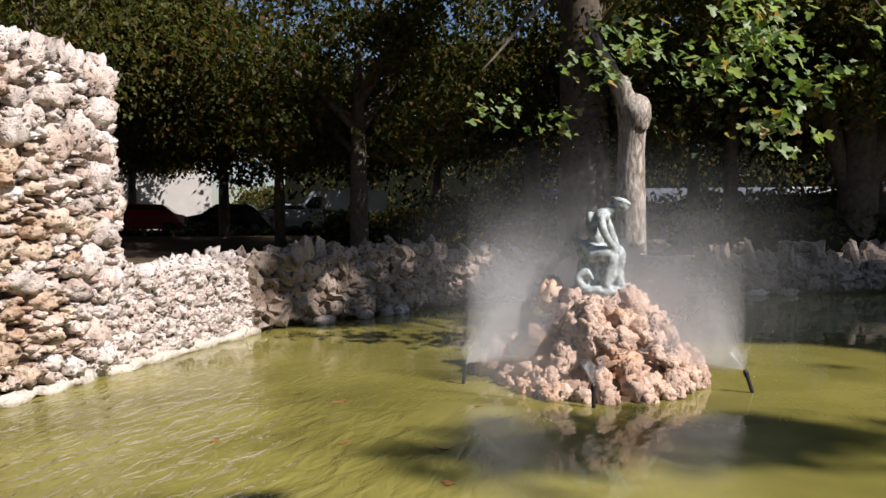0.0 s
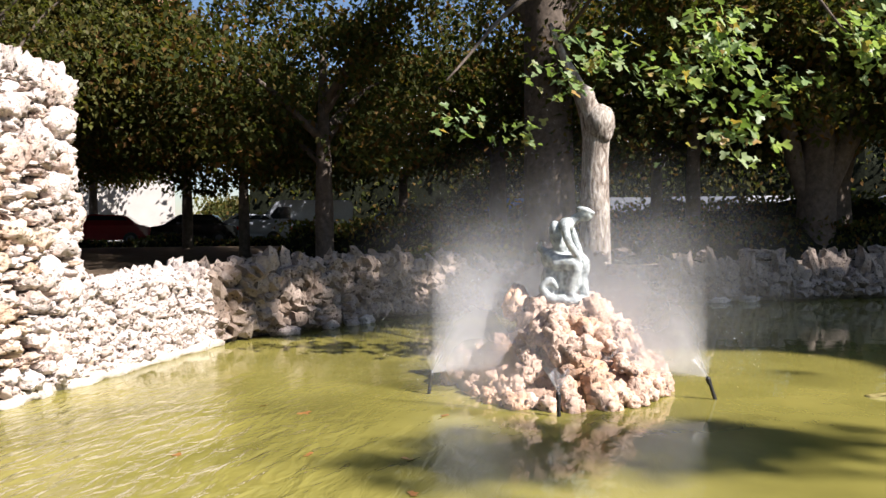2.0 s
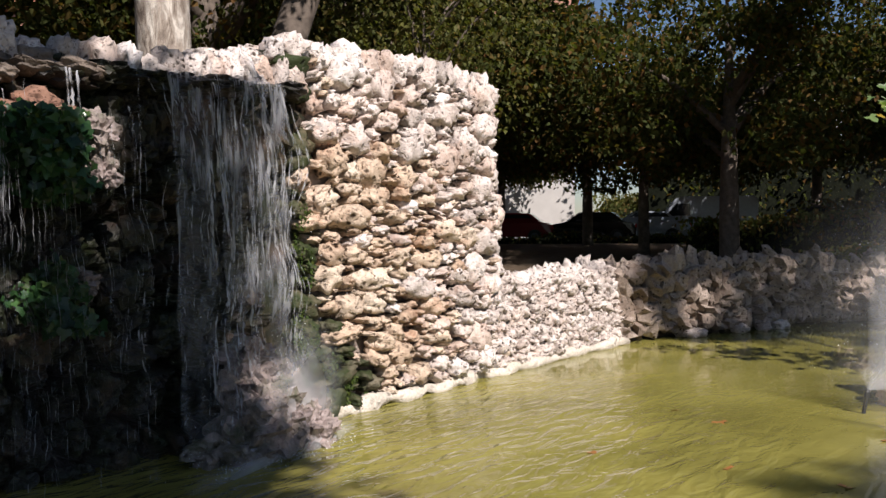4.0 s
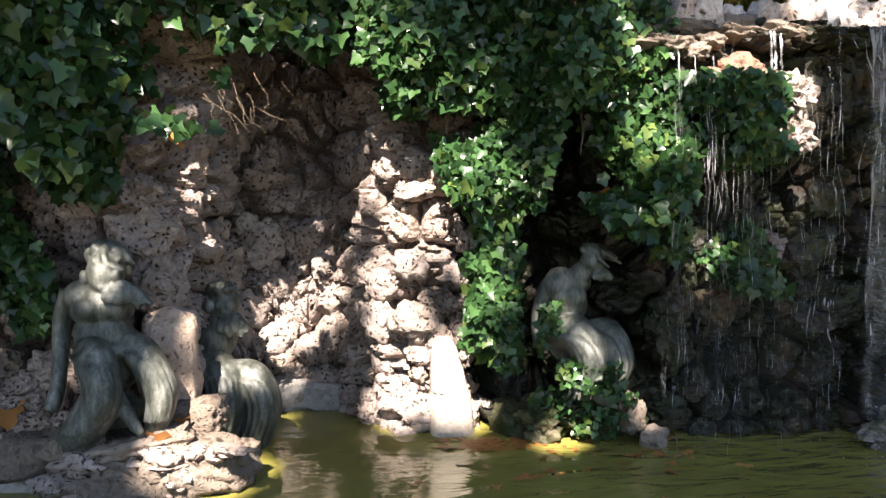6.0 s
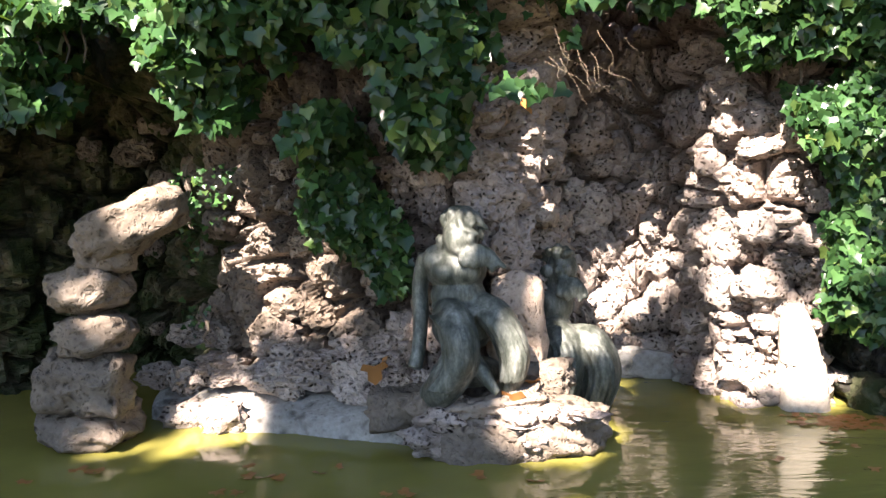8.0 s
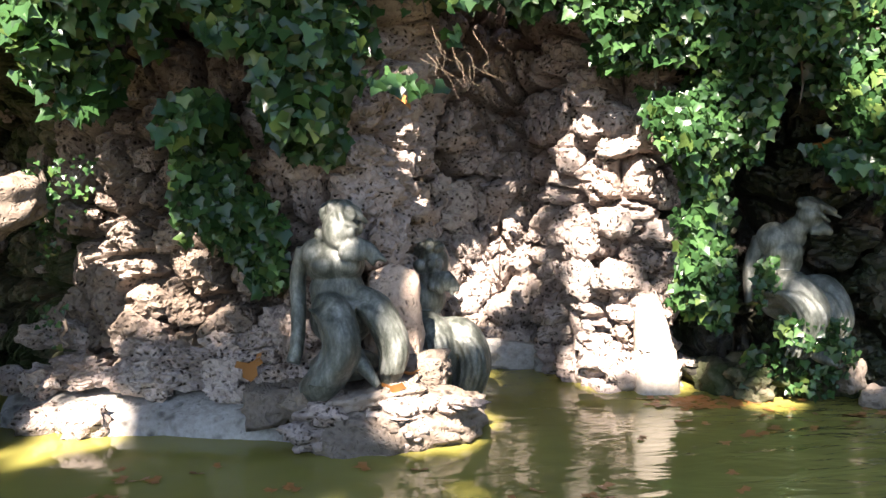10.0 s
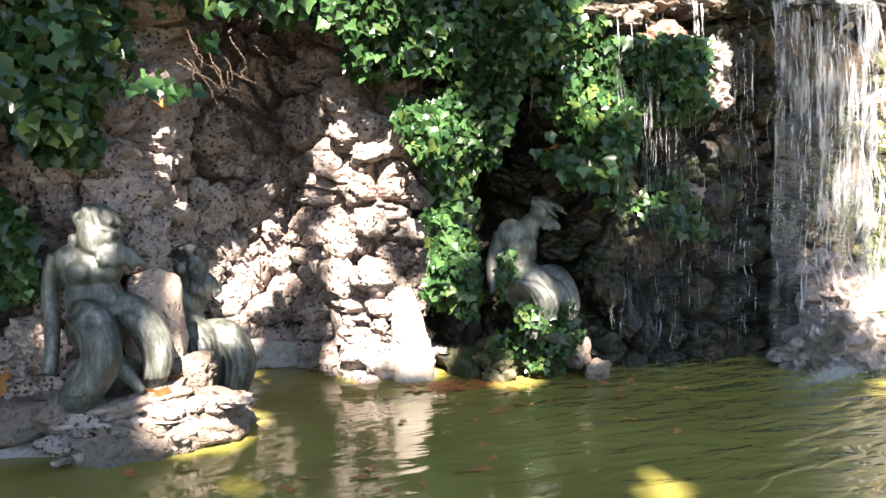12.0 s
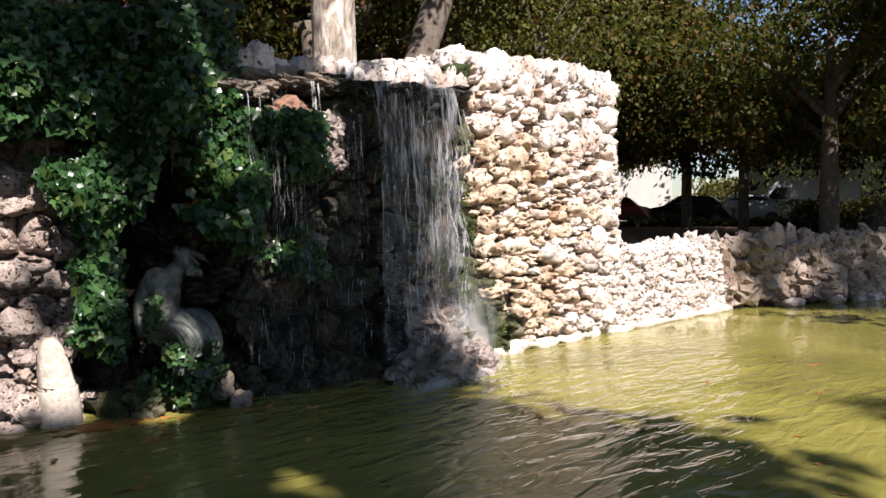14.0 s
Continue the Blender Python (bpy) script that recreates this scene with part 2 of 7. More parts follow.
def puff_material(name, strength, fan=False):
    """A drifting bank of fine drops: densest in its middle, thinning to nothing at its rim (radius 1 in its own space)."""
    m, nt, b = mat(name)
    tc = nt.nodes.new("ShaderNodeTexCoord").outputs["Object"]
    flat = nt.nodes.new("ShaderNodeVectorMath")
    flat.operation = "MULTIPLY"
    flat.inputs[1].default_value = (1, 0, 1)
    nt.links.new(tc, flat.inputs[0])
    ln = nt.nodes.new("ShaderNodeVectorMath")
    ln.operation = "LENGTH"
    nt.links.new(flat.outputs[0], ln.inputs[0])
    fall = nt.nodes.new("ShaderNodeMapRange")
    fall.interpolation_type = "SMOOTHERSTEP"
    fall.inputs["From Min"].default_value, fall.inputs["From Max"].default_value = 0.0, 1.0
    fall.inputs["To Min"].default_value, fall.inputs["To Max"].default_value = 1.0, 0.0
    nt.links.new(ln.outputs["Value"], fall.inputs["Value"])
    n = node(nt, "ShaderNodeTexNoise", Scale=1.7, Detail=5.0, Roughness=0.55)
    nt.links.new(nt.nodes.new("ShaderNodeNewGeometry").outputs["Position"], n.inputs["Vector"])
    dens = nt.nodes.new("ShaderNodeMapRange")
    dens.inputs["From Min"].default_value, dens.inputs["From Max"].default_value = 0.2, 0.7
    dens.inputs["To Min"].default_value, dens.inputs["To Max"].default_value = 0.35 * strength, strength
    nt.links.new(n.outputs["Fac"], dens.inputs["Value"])
    mul = nt.nodes.new("ShaderNodeMath")
    mul.operation = "MULTIPLY"
    nt.links.new(fall.outputs[0], mul.inputs[0])
    nt.links.new(dens.outputs[0], mul.inputs[1])
    if fan:
        sep = nt.nodes.new("ShaderNodeSeparateXYZ")
        nt.links.new(tc, sep.inputs[0])
        for axis, width in (("X", 0.45), ("Z", 0.22)):
            part_of = nt.nodes.new("ShaderNodeMath")
            part_of.operation = "DIVIDE"
            nt.links.new(sep.outputs[axis], part_of.inputs[0])
            nt.links.new(ln.outputs["Value"], part_of.inputs[1])
            soft = nt.nodes.new("ShaderNodeMapRange")
            soft.inputs["From Max"].default_value = width
            soft.inputs["To Min"].default_value = 0.12
            nt.links.new(part_of.outputs[0], soft.inputs["Value"])
            both_of = nt.nodes.new("ShaderNodeMath")
            both_of.operation = "MULTIPLY"
            nt.links.new(mul.outputs[0], both_of.inputs[0])
            nt.links.new(soft.outputs[0], both_of.inputs[1])
            mul = both_of
    white = node(nt, "ShaderNodeBsdfDiffuse", Color=(0.9, 0.91, 0.93, 1))
    glow = node(nt, "ShaderNodeBsdfTranslucent", Color=(0.9, 0.91, 0.93, 1))
    both = nt.nodes.new("ShaderNodeMixShader")
    nt.links.new(white.outputs[0], both.inputs[1])
    nt.links.new(glow.outputs[0], both.inputs[2])
    ms = nt.nodes.new("ShaderNodeMixShader")
    nt.links.new(mul.outputs[0], ms.inputs[0])
    nt.links.new(nt.nodes.new("ShaderNodeBsdfTransparent").outputs[0], ms.inputs[1])
    nt.links.new(both.outputs[0], ms.inputs[2])
    nt.links.new(ms.outputs[0], nt.nodes["Material Output"].inputs["Surface"])
    return m


def bark_material():
    """Plane bark: pale cream and grey flakes on brown, drawn out along the trunk."""
    m, nt, b = mat("plane_bark")
    co = nt.nodes.new("ShaderNodeNewGeometry").outputs["Position"]
    mp = nt.nodes.new("ShaderNodeMapping")
    mp.inputs["Scale"].default_value = (1, 1, 0.35)
    nt.links.new(co, mp.inputs["Vector"])
    flake = node(nt, "ShaderNodeTexNoise", Scale=6.5, Detail=5.0, Roughness=0.6, Distortion=1.2)
    fine = node(nt, "ShaderNodeTexNoise", Scale=28.0, Detail=6.0, Roughness=0.7)
    nt.links.new(mp.outputs[0], flake.inputs["Vector"])
    nt.links.new(mp.outputs[0], fine.inputs["Vector"])
    base = ramp(nt, flake.outputs["Fac"], [(0.36, (0.12, 0.09, 0.07)), (0.46, (0.30, 0.25, 0.2)), (0.54, (0.36, 0.32, 0.27)), (0.62, (0.55, 0.50, 0.43))])
    base = mixed(nt, 0.7, base, ramp(nt, fine.outputs["Fac"], [(0.32, (0.45, 0.43, 0.4)), (0.6, (1.1, 1.1, 1.1))]), "MULTIPLY")
    nt.links.new(base, b.inputs["Base Color"])
    b.inputs["Roughness"].default_value = 0.9
    bp = node(nt, "ShaderNodeBump", Strength=0.9, Distance=0.04)
    nt.links.new(mixed(nt, 0.5, flake.outputs["Fac"], fine.outputs["Fac"]), bp.inputs["Height"])
    nt.links.new(bp.outputs[0], b.inputs["Normal"])
    return m


def bronze_material():
    """Old bronze: dark green-black ground, pale grey run-off streaks, fine pitting."""
    m, nt, b = mat("weathered_bronze")
    co = nt.nodes.new("ShaderNodeNewGeometry").outputs["Position"]
    mp = nt.nodes.new("ShaderNodeMapping")
    mp.inputs["Scale"].default_value = (1, 1, 0.3)
    nt.links.new(co, mp.inputs["Vector"])
    streak = node(nt, "ShaderNodeTexNoise", Scale=13.0, Detail=6.0, Roughness=0.7)
    nt.links.new(mp.outputs[0], streak.inputs["Vector"])
    fine = node(nt, "ShaderNodeTexNoise", Scale=60.0, Detail=5.0, Roughness=0.7)
    nt.links.new(co, fine.inputs["Vector"])
    base = ramp(nt, streak.outputs["Fac"], [(0.34, (0.020, 0.025, 0.019)), (0.47, (0.070, 0.076, 0.062)), (0.60, (0.15, 0.155, 0.135)), (0.72, (0.27, 0.27, 0.25))])
    base = mixed(nt, 0.7, base, ramp(nt, fine.outputs["Fac"], [(0.3, (0.5, 0.5, 0.5)), (0.6, (1.15, 1.15, 1.15))]), "MULTIPLY")
    nt.links.new(base, b.inputs["Base Color"])
    b.inputs["Roughness"].default_value, b.inputs["Metallic"].default_value = 0.5, 0.15
    bp = node(nt, "ShaderNodeBump", Strength=0.6, Distance=0.012)
    nt.links.new(mixed(nt, 0.4, streak.outputs["Fac"], fine.outputs["Fac"]), bp.inputs["Height"])
    nt.links.new(bp.outputs[0], b.inputs["Normal"])
    return m


LIME = [(0.72, 0.66, 0.62), (0.58, 0.50, 0.455), (0.78, 0.73, 0.70), (0.52, 0.40, 0.33), (0.69, 0.62, 0.58), (0.47, 0.42, 0.385)]
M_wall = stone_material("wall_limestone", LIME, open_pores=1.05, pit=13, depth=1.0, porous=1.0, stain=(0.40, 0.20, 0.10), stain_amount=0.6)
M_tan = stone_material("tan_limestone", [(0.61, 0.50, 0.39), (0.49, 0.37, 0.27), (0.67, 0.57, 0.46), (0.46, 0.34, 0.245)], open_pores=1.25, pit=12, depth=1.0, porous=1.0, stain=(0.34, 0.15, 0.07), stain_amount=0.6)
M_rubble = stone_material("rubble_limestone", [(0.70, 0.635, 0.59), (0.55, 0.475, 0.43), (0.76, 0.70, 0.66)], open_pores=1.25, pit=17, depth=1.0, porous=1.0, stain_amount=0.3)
# far bank: browner rubble, with the tree shade put into its colour
M_bank_shade = stone_material("bank_rubble_shade", [(0.30, 0.24, 0.195), (0.38, 0.315, 0.265), (0.22, 0.17, 0.135)], open_pores=1.1, pit=14, depth=1.0, porous=1.0, stain=(0.16, 0.10, 0.06), stain_amount=0.75)
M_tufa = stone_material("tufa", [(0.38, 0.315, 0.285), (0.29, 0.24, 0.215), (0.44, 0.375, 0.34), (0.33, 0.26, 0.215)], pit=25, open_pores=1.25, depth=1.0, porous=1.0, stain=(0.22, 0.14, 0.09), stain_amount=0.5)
# left-hand tufa: browner, and darkened for the shade on that side
M_brown_shade = stone_material("brown_tufa_shade", [(0.235, 0.19, 0.16), (0.185, 0.15, 0.125), (0.28, 0.23, 0.195)], pit=23, open_pores=1.2, depth=1.0, porous=1.0, stain=(0.17, 0.115, 0.075), stain_amount=0.5)
M_pink = stone_material("pink_tufa", [(0.57, 0.41, 0.32), (0.65, 0.50, 0.41), (0.49, 0.36, 0.285)], pit=12, depth=0.9, stain=(0.55, 0.27, 0.10), stain_amount=0.6)
M_slab = stone_material("tan_boulder", [(0.46, 0.36, 0.29), (0.40, 0.31, 0.25), (0.43, 0.345, 0.28)], pit=22, depth=0.7, porous=0.7, stain=(0.33, 0.18, 0.10), stain_amount=0.6)
M_rusty = stone_material("rusty_stone", [(0.27, 0.15, 0.105), (0.22, 0.13, 0.095)], pit=12, depth=0.9, stain=(0.3, 0.12, 0.06), stain_amount=0.6)
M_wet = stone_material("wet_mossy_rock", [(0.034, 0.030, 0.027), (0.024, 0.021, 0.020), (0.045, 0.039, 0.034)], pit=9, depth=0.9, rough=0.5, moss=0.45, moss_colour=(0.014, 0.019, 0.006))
M_mossy = stone_material("mossy_stone", [(0.16, 0.14, 0.10), (0.22, 0.18, 0.13), (0.12, 0.11, 0.08)], pit=9, depth=0.9, rough=0.7, moss=0.9, moss_colour=(0.024, 0.034, 0.009))
M_algae = stone_material("algae_stone", [(0.34, 0.31, 0.12), (0.3, 0.28, 0.1)], pit=9, depth=0.5, rough=0.5)
M_arch = stone_material("worn_block", [(0.20, 0.165, 0.135), (0.16, 0.132, 0.108), (0.235, 0.195, 0.162)], pit=11, depth=0.9, stain=(0.2, 0.14, 0.1), stain_amount=0.5)
M_damp = stone_material("damp_rock", [(0.33, 0.275, 0.26), (0.26, 0.215, 0.20), (0.38, 0.32, 0.30)], pit=9, depth=0.9, rough=0.5, moss=0.15)
M_white = stone_material("pale_stone", [(0.49, 0.44, 0.385), (0.45, 0.40, 0.345)], pit=6, depth=0.4, porous=0.3, stain=(0.34, 0.24, 0.15), stain_amount=0.6)
M_mortar = stone_material("mortar", [(0.30, 0.25, 0.21), (0.26, 0.215, 0.18)], pit=12, depth=0.8)
M_foot = stone_material("cream_mortar", [(0.60, 0.555, 0.48), (0.54, 0.50, 0.43)], pit=7, depth=0.8, porous=0.6, stain=(0.3, 0.26, 0.16), stain_amount=0.5)
M_plinth = stone_material("pale_render", [(0.36, 0.345, 0.325), (0.32, 0.305, 0.285)], pit=7, depth=0.7, porous=0.7, stain=(0.15, 0.135, 0.095), stain_amount=0.8)
M_bronze = bronze_material()
# the child's bronze, made paler for the sun and spray haze on it
M_lit_bronze = plain("lit_bronze", (0.34, 0.375, 0.37), rough=0.7, metal=0.0, vary=0.8, scale=16, bump=1.0)
M_bark = bark_material()
M_darkbark = plain("dark_bark", (0.105, 0.084, 0.067), rough=0.95, vary=0.5, scale=7, bump=0.9, spec=0.2)
M_earth = plain("leafy_earth", (0.085, 0.062, 0.042), rough=0.95, vary=0.5, scale=3, bump=0.6, spec=0.1)
M_asphalt = plain("asphalt", (0.06, 0.06, 0.062), rough=0.9, vary=0.3, scale=5, bump=0.3)
M_ivy = leaf_material("ivy_leaf", [(0.009, 0.026, 0.009), (0.036, 0.092, 0.030), (0.012, 0.036, 0.013), (0.066, 0.145, 0.048), (0.010, 0.030, 0.010), (0.030, 0.075, 0.026), (0.016, 0.045, 0.016), (0.10, 0.15, 0.04)], gloss=0.28, pass_light=0.25)
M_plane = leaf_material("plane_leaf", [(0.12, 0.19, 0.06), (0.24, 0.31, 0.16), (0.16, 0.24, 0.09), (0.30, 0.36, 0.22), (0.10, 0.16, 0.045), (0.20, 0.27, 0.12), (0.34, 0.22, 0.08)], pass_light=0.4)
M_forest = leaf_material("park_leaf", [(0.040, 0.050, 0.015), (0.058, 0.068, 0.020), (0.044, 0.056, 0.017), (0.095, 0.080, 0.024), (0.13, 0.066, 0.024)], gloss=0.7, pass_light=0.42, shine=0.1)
# yellow-green leaves, coloured lighter than the park trees to look sunlit
M_sunleaf = leaf_material("sunlit_yellow_leaf", [(0.07, 0.082, 0.022), (0.12, 0.12, 0.034), (0.05, 0.06, 0.018), (0.15, 0.11, 0.036)], gloss=0.6, pass_light=0.4, shine=0.2)
M_dead = leaf_material("fallen_leaf", [(0.30, 0.10, 0.03), (0.22, 0.075, 0.03), (0.36, 0.16, 0.05), (0.16, 0.07, 0.035)], pass_light=0.1)
M_water = water_material()
M_haze = puff_material("spray_haze", 0.40)
M_mist = puff_material("fine_spray", 0.5)
M_fan = puff_material("fan_spray", 0.50, fan=True)
M_jet = spray_material("jet_spray", 0.55, 3.0, 2.2, stretch=(2, 2, 0.6))
M_fall = spray_material("falling_water", 0.62, 9.0, 2.85, stretch=(3.0, 3.0, 0.45), colour=(0.86, 0.87, 0.89), foot=0.5, head=1.0, cut=(0.42, 0.62))
M_sheet = spray_material("water_veil", 0.72, 7.0, 2.85, stretch=(3.0, 3.0, 0.35), colour=(0.74, 0.75, 0.78), foot=0.3, head=1.0, cut=(0.40, 0.72))
M_drop = plain("water_drops", (0.85, 0.87, 0.9), rough=0.1, vary=0.05, bump=0)


# ---- mesh helpers ----
def part(name, bm, material, parent=None, label="", smooth=False):
    """Links a bmesh (freed here) or a mesh as one object, under parent if given."""
    if isinstance(bm, bmesh.types.BMesh):
        me = bpy.data.meshes.new(name)
        bm.to_mesh(me)
        bm.free()
    else:
        me = bm
    if material and not me.materials:
        me.materials.append(material)
    if smooth:
        me.polygons.foreach_set("use_smooth", [True] * len(me.polygons))
    ob = new(name, me)
    if parent:
        ob.parent = parent
    return tagged(ob, label)


def thing(name, at, label, category, group="", kind=""):
    ob = new(name)
    ob.location = at
    return tagged(ob, label, category, group, kind)


def box(bm, x0, y0, z0, x1, y1, z1, bevel=0.0):
    r = bmesh.ops.create_cube(bm, size=1.0)["verts"]
    bmesh.ops.scale(bm, vec=(x1 - x0, y1 - y0, z1 - z0), verts=r)
    bmesh.ops.translate(bm, vec=((x0 + x1) / 2, (y0 + y1) / 2, (z0 + z1) / 2), verts=r)
    if bevel:
        edges = list({e for v in r for e in v.link_edges})
        bmesh.ops.bevel(bm, geom=edges, offset=bevel, segments=2, affect="EDGES", profile=0.5)
    return bm


def tube(bm, pts, radii, sides=10, cap=True):
    """A tapered tube along points."""
    pts = [Vector(p) for p in pts]
    rings, side = [], None
    for i, p in enumerate(pts):
        d = (pts[min(i + 1, len(pts) - 1)] - pts[max(i - 1, 0)]).normalized()
        side = d.orthogonal() if side is None else side
        side = (side - d * side.dot(d)).normalized()
        other = d.cross(side)
        rings.append([bm.verts.new(p + (side * math.cos(2 * math.pi * k / sides) + other * math.sin(2 * math.pi * k / sides)) * radii[i]) for k in range(sides)])
    for a, b in zip(rings, rings[1:]):
        for k in range(sides):
            bm.faces.new((a[k], a[(k + 1) % sides], b[(k + 1) % sides], b[k]))
    if cap:
        bm.faces.new(rings[0][::-1])
        bm.faces.new(rings[-1])
    return bm


def curve_pts(ctrl, n):
    """A smooth line through control points."""
    c = [Vector(p) for p in ctrl]
    c = [c[0] * 2 - c[1]] + c + [c[-1] * 2 - c[-2]]
    out = []
    for i in range(1, len(c) - 2):
        for k in range(n):
            t = k / n
            p0, p1, p2, p3 = c[i - 1:i + 3]
            out.append(0.5 * ((2 * p1) + (p2 - p0) * t + (2 * p0 - 5 * p1 + 4 * p2 - p3) * t * t + (3 * p1 - p0 - 3 * p2 + p3) * t ** 3))
    return out + [c[-2]]


def blob(bm, at, size, turn=(0, 0, 0), sub=3):
    r = bmesh.ops.create_icosphere(bm, subdivisions=sub, radius=1.0)["verts"]
    m = Matrix.LocRotScale(Vector(at), Euler([radians(a) for a in turn]), Vector(size))
    bmesh.ops.transform(bm, matrix=m, verts=r)
    return bm


def rock_mesh(name, seed, material, sub=2, rough=0.35, freq=1.3, square=0.5, holes=0.0):
    """An uneven stone about 2 units across; square: how block-like it is."""
    bm = bmesh.new()
    bmesh.ops.create_icosphere(bm, subdivisions=sub, radius=1.0)
    off = Vector((seed * 7.31, seed * 3.17, seed * 5.71))
    for v in bm.verts:
        c = v.co.copy()
        big = max(abs(c.x), abs(c.y), abs(c.z))
        c = c.lerp(c / big * 0.86, square)
        k = noise.fractal(v.co * freq + off, 1.0, 2.0, 4)
        k2 = noise.noise(v.co * freq * 2.7 + off)
        pit = noise.voronoi(v.co * 4.2 + off)[0][0] if holes else 1.0
        v.co = c * (1 + rough * k + 0.35 * rough * k2 - holes * max(0.0, 0.3 - pit))
    me = bpy.data.meshes.new(name)
    bm.to_mesh(me)
    bm.free()
    me.materials.append(material)
    return me


def leaf_cloud(name, places, normals, sizes, shape, material, fold=0.18, rng=None):
    """One mesh of many leaves; shape: the outline of a leaf as fans round its base point."""
    rng = rng or np.random.default_rng(1)
    n, k = len(places), len(shape)
    nrm = np.asarray(normals, float)
    nrm /= np.linalg.norm(nrm, axis=1, keepdims=True) + 1e-9
    ref = rng.normal(size=(n, 3)) * 0.55 + [0, 0, -1.0]
    v = ref - (ref * nrm).sum(1, keepdims=True) * nrm
    v /= np.linalg.norm(v, axis=1, keepdims=True) + 1e-9
    u = np.cross(v, nrm)
    sh = np.asarray(shape, float)
    s = np.asarray(sizes, float)[:, None, None]
    bend = (np.abs(sh[:, 0]) * fold - 0.25 * sh[:, 1] ** 2)[None, :, None]
    co = np.asarray(places)[:, None] + s * (sh[None, :, 0, None] * u[:, None] + sh[None, :, 1, None] * v[:, None] + bend * nrm[:, None])
    me = bpy.data.meshes.new(name)
    tri = np.array([(0, i, i + 1) for i in range(1, k - 1)])
    faces = (tri[None] + (np.arange(n) * k)[:, None, None]).reshape(-1, 3)
    me.vertices.add(n * k)
    me.vertices.foreach_set("co", co.reshape(-1).astype(np.float32))
    me.loops.add(faces.size)
    me.loops.foreach_set("vertex_index", faces.reshape(-1).astype(np.int32))
    me.polygons.add(len(faces))
    me.polygons.foreach_set("loop_start", np.arange(0, faces.size, 3, dtype=np.int32))
    me.update(calc_edges=True)
    me.validate()
    me.materials.append(material)
    return me


IVY = [(0, 0), (-0.46, -0.12), (-0.62, 0.32), (-0.34, 0.46), (0, 0.95), (0.34, 0.46), (0.62, 0.32), (0.46, -0.12)]
PLANE = [(0, 0), (-0.5, -0.1), (-0.62, 0.36), (-0.3, 0.42), (-0.32, 0.86), (0, 1.05), (0.32, 0.86), (0.3, 0.42), (0.62, 0.36), (0.5, -0.1)]
SMALL = [(0, 0), (-0.34, 0.4), (0, 1.0), (0.34, 0.4)]
GROUND = 0.35
rnd = random.Random(5)
nrng = np.random.default_rng(7)


# ---- ground, pond ----
OUTLINE = [(-8, 1.0), (-2, 1.0), (2.0, 0.95), (3.2, -0.2), (3.6, -3), (4.2, -9), (8.0, -16), (15, -19), (22, -17.5), (24.6, -12.5),
           (23.1, -7.9), (21.0, -3.6), (19.2, 0.4), (16.5, 4.2), (12.8, 5.9), (9.9, 6.1), (9.0, 8.3), (4, 8.3), (-2, 8.3), (-8, 8.3)]


def ground():
    """One sheet round the pond, rising gently to the street, with the pond's sides."""
    bm = bmesh.new()
    mid = (8.0, -3.0)
    loops = [[(x, y, -0.8) for x, y in OUTLINE], [(x, y, GROUND) for x, y in OUTLINE]]
    for r, z in ((33, 0.74), (90, 0.8), (900, 1.0)):
        loops.append([(mid[0] + r * math.cos(2 * math.pi * k / 40), mid[1] + r * math.sin(2 * math.pi * k / 40), z) for k in range(40)])
    rings = [[bm.verts.new(p) for p in ring] for ring in loops]
    edges = [[bm.edges.new((r[k], r[(k + 1) % len(r)])) for k in range(len(r))] for r in rings]
    for k in range(len(OUTLINE)):
        m = (k + 1) % len(OUTLINE)
        bm.faces.new((rings[0][k], rings[0][m], rings[1][m], rings[1][k]))
    for a, c in zip(edges[1:], edges[2:]):
        bmesh.ops.triangle_fill(bm, use_beauty=True, use_dissolve=False, edges=a + c, normal=(0, 0, 1))
    bmesh.ops.recalc_face_normals(bm, faces=bm.faces)
    tagged(part("ground", bm, M_earth), "brown earth and dry leaves under the park trees", "ground", kind="structure")


def water():
    bm = bmesh.new()
    vs = [bm.verts.new((x, y, 0)) for x, y in ((-9, 0.9), (1.9, 0.85), (3.1, -0.3), (3.5, -20), (26, -20), (26, 8.4), (-9, 8.4))]
    bm.faces.new(vs)
    tagged(part("water", bm, M_water), "murky olive green pond water with small ripples", "water", kind="structure")


ground()
water()


# ---- stone walls ----
def stone_set(name, material, count, **kw):
    return [rock_mesh(name, i + 1, material, **kw) for i in range(count)]


ROCKS = stone_set("stone", M_wall, 14, sub=3, rough=0.42, freq=2.1, square=0.4, holes=0.7)
RUBBLE = stone_set("stone", M_rubble, 12, sub=3, rough=0.55, freq=2.3, square=0.2, holes=1.0)
CRAG = stone_set("stone", M_bank_shade, 12, sub=2, rough=0.8, freq=2.0, square=0.3)
TUFA = stone_set("stone", M_tufa, 10, sub=4, rough=0.42, freq=1.5, square=0.3, holes=1.0)
TUFA_SMALL = stone_set("stone", M_tufa, 12, sub=3, rough=0.5, freq=1.7, square=0.25, holes=0.8)
LEDGE = stone_set("stone", M_arch, 8, sub=4, rough=0.32, freq=1.6, square=0.55, holes=0.6)
RUSTY = stone_set("stone", M_rusty, 4, sub=3, rough=0.4, freq=1.7, square=0.3, holes=0.5)
ALGAE = stone_set("stone", M_algae, 1, sub=3, rough=0.2, freq=1.2, square=0.25)
ARCH = stone_set("stone", M_arch, 6, sub=4, rough=0.26, freq=1.4, square=0.5, holes=0.5)
TAN = stone_set("stone", M_tan, 10, sub=3, rough=0.46, freq=2.2, square=0.35, holes=0.9)
BROWN = stone_set("stone", M_brown_shade, 8, sub=3, rough=0.45, freq=1.6, square=0.4, holes=0.8)
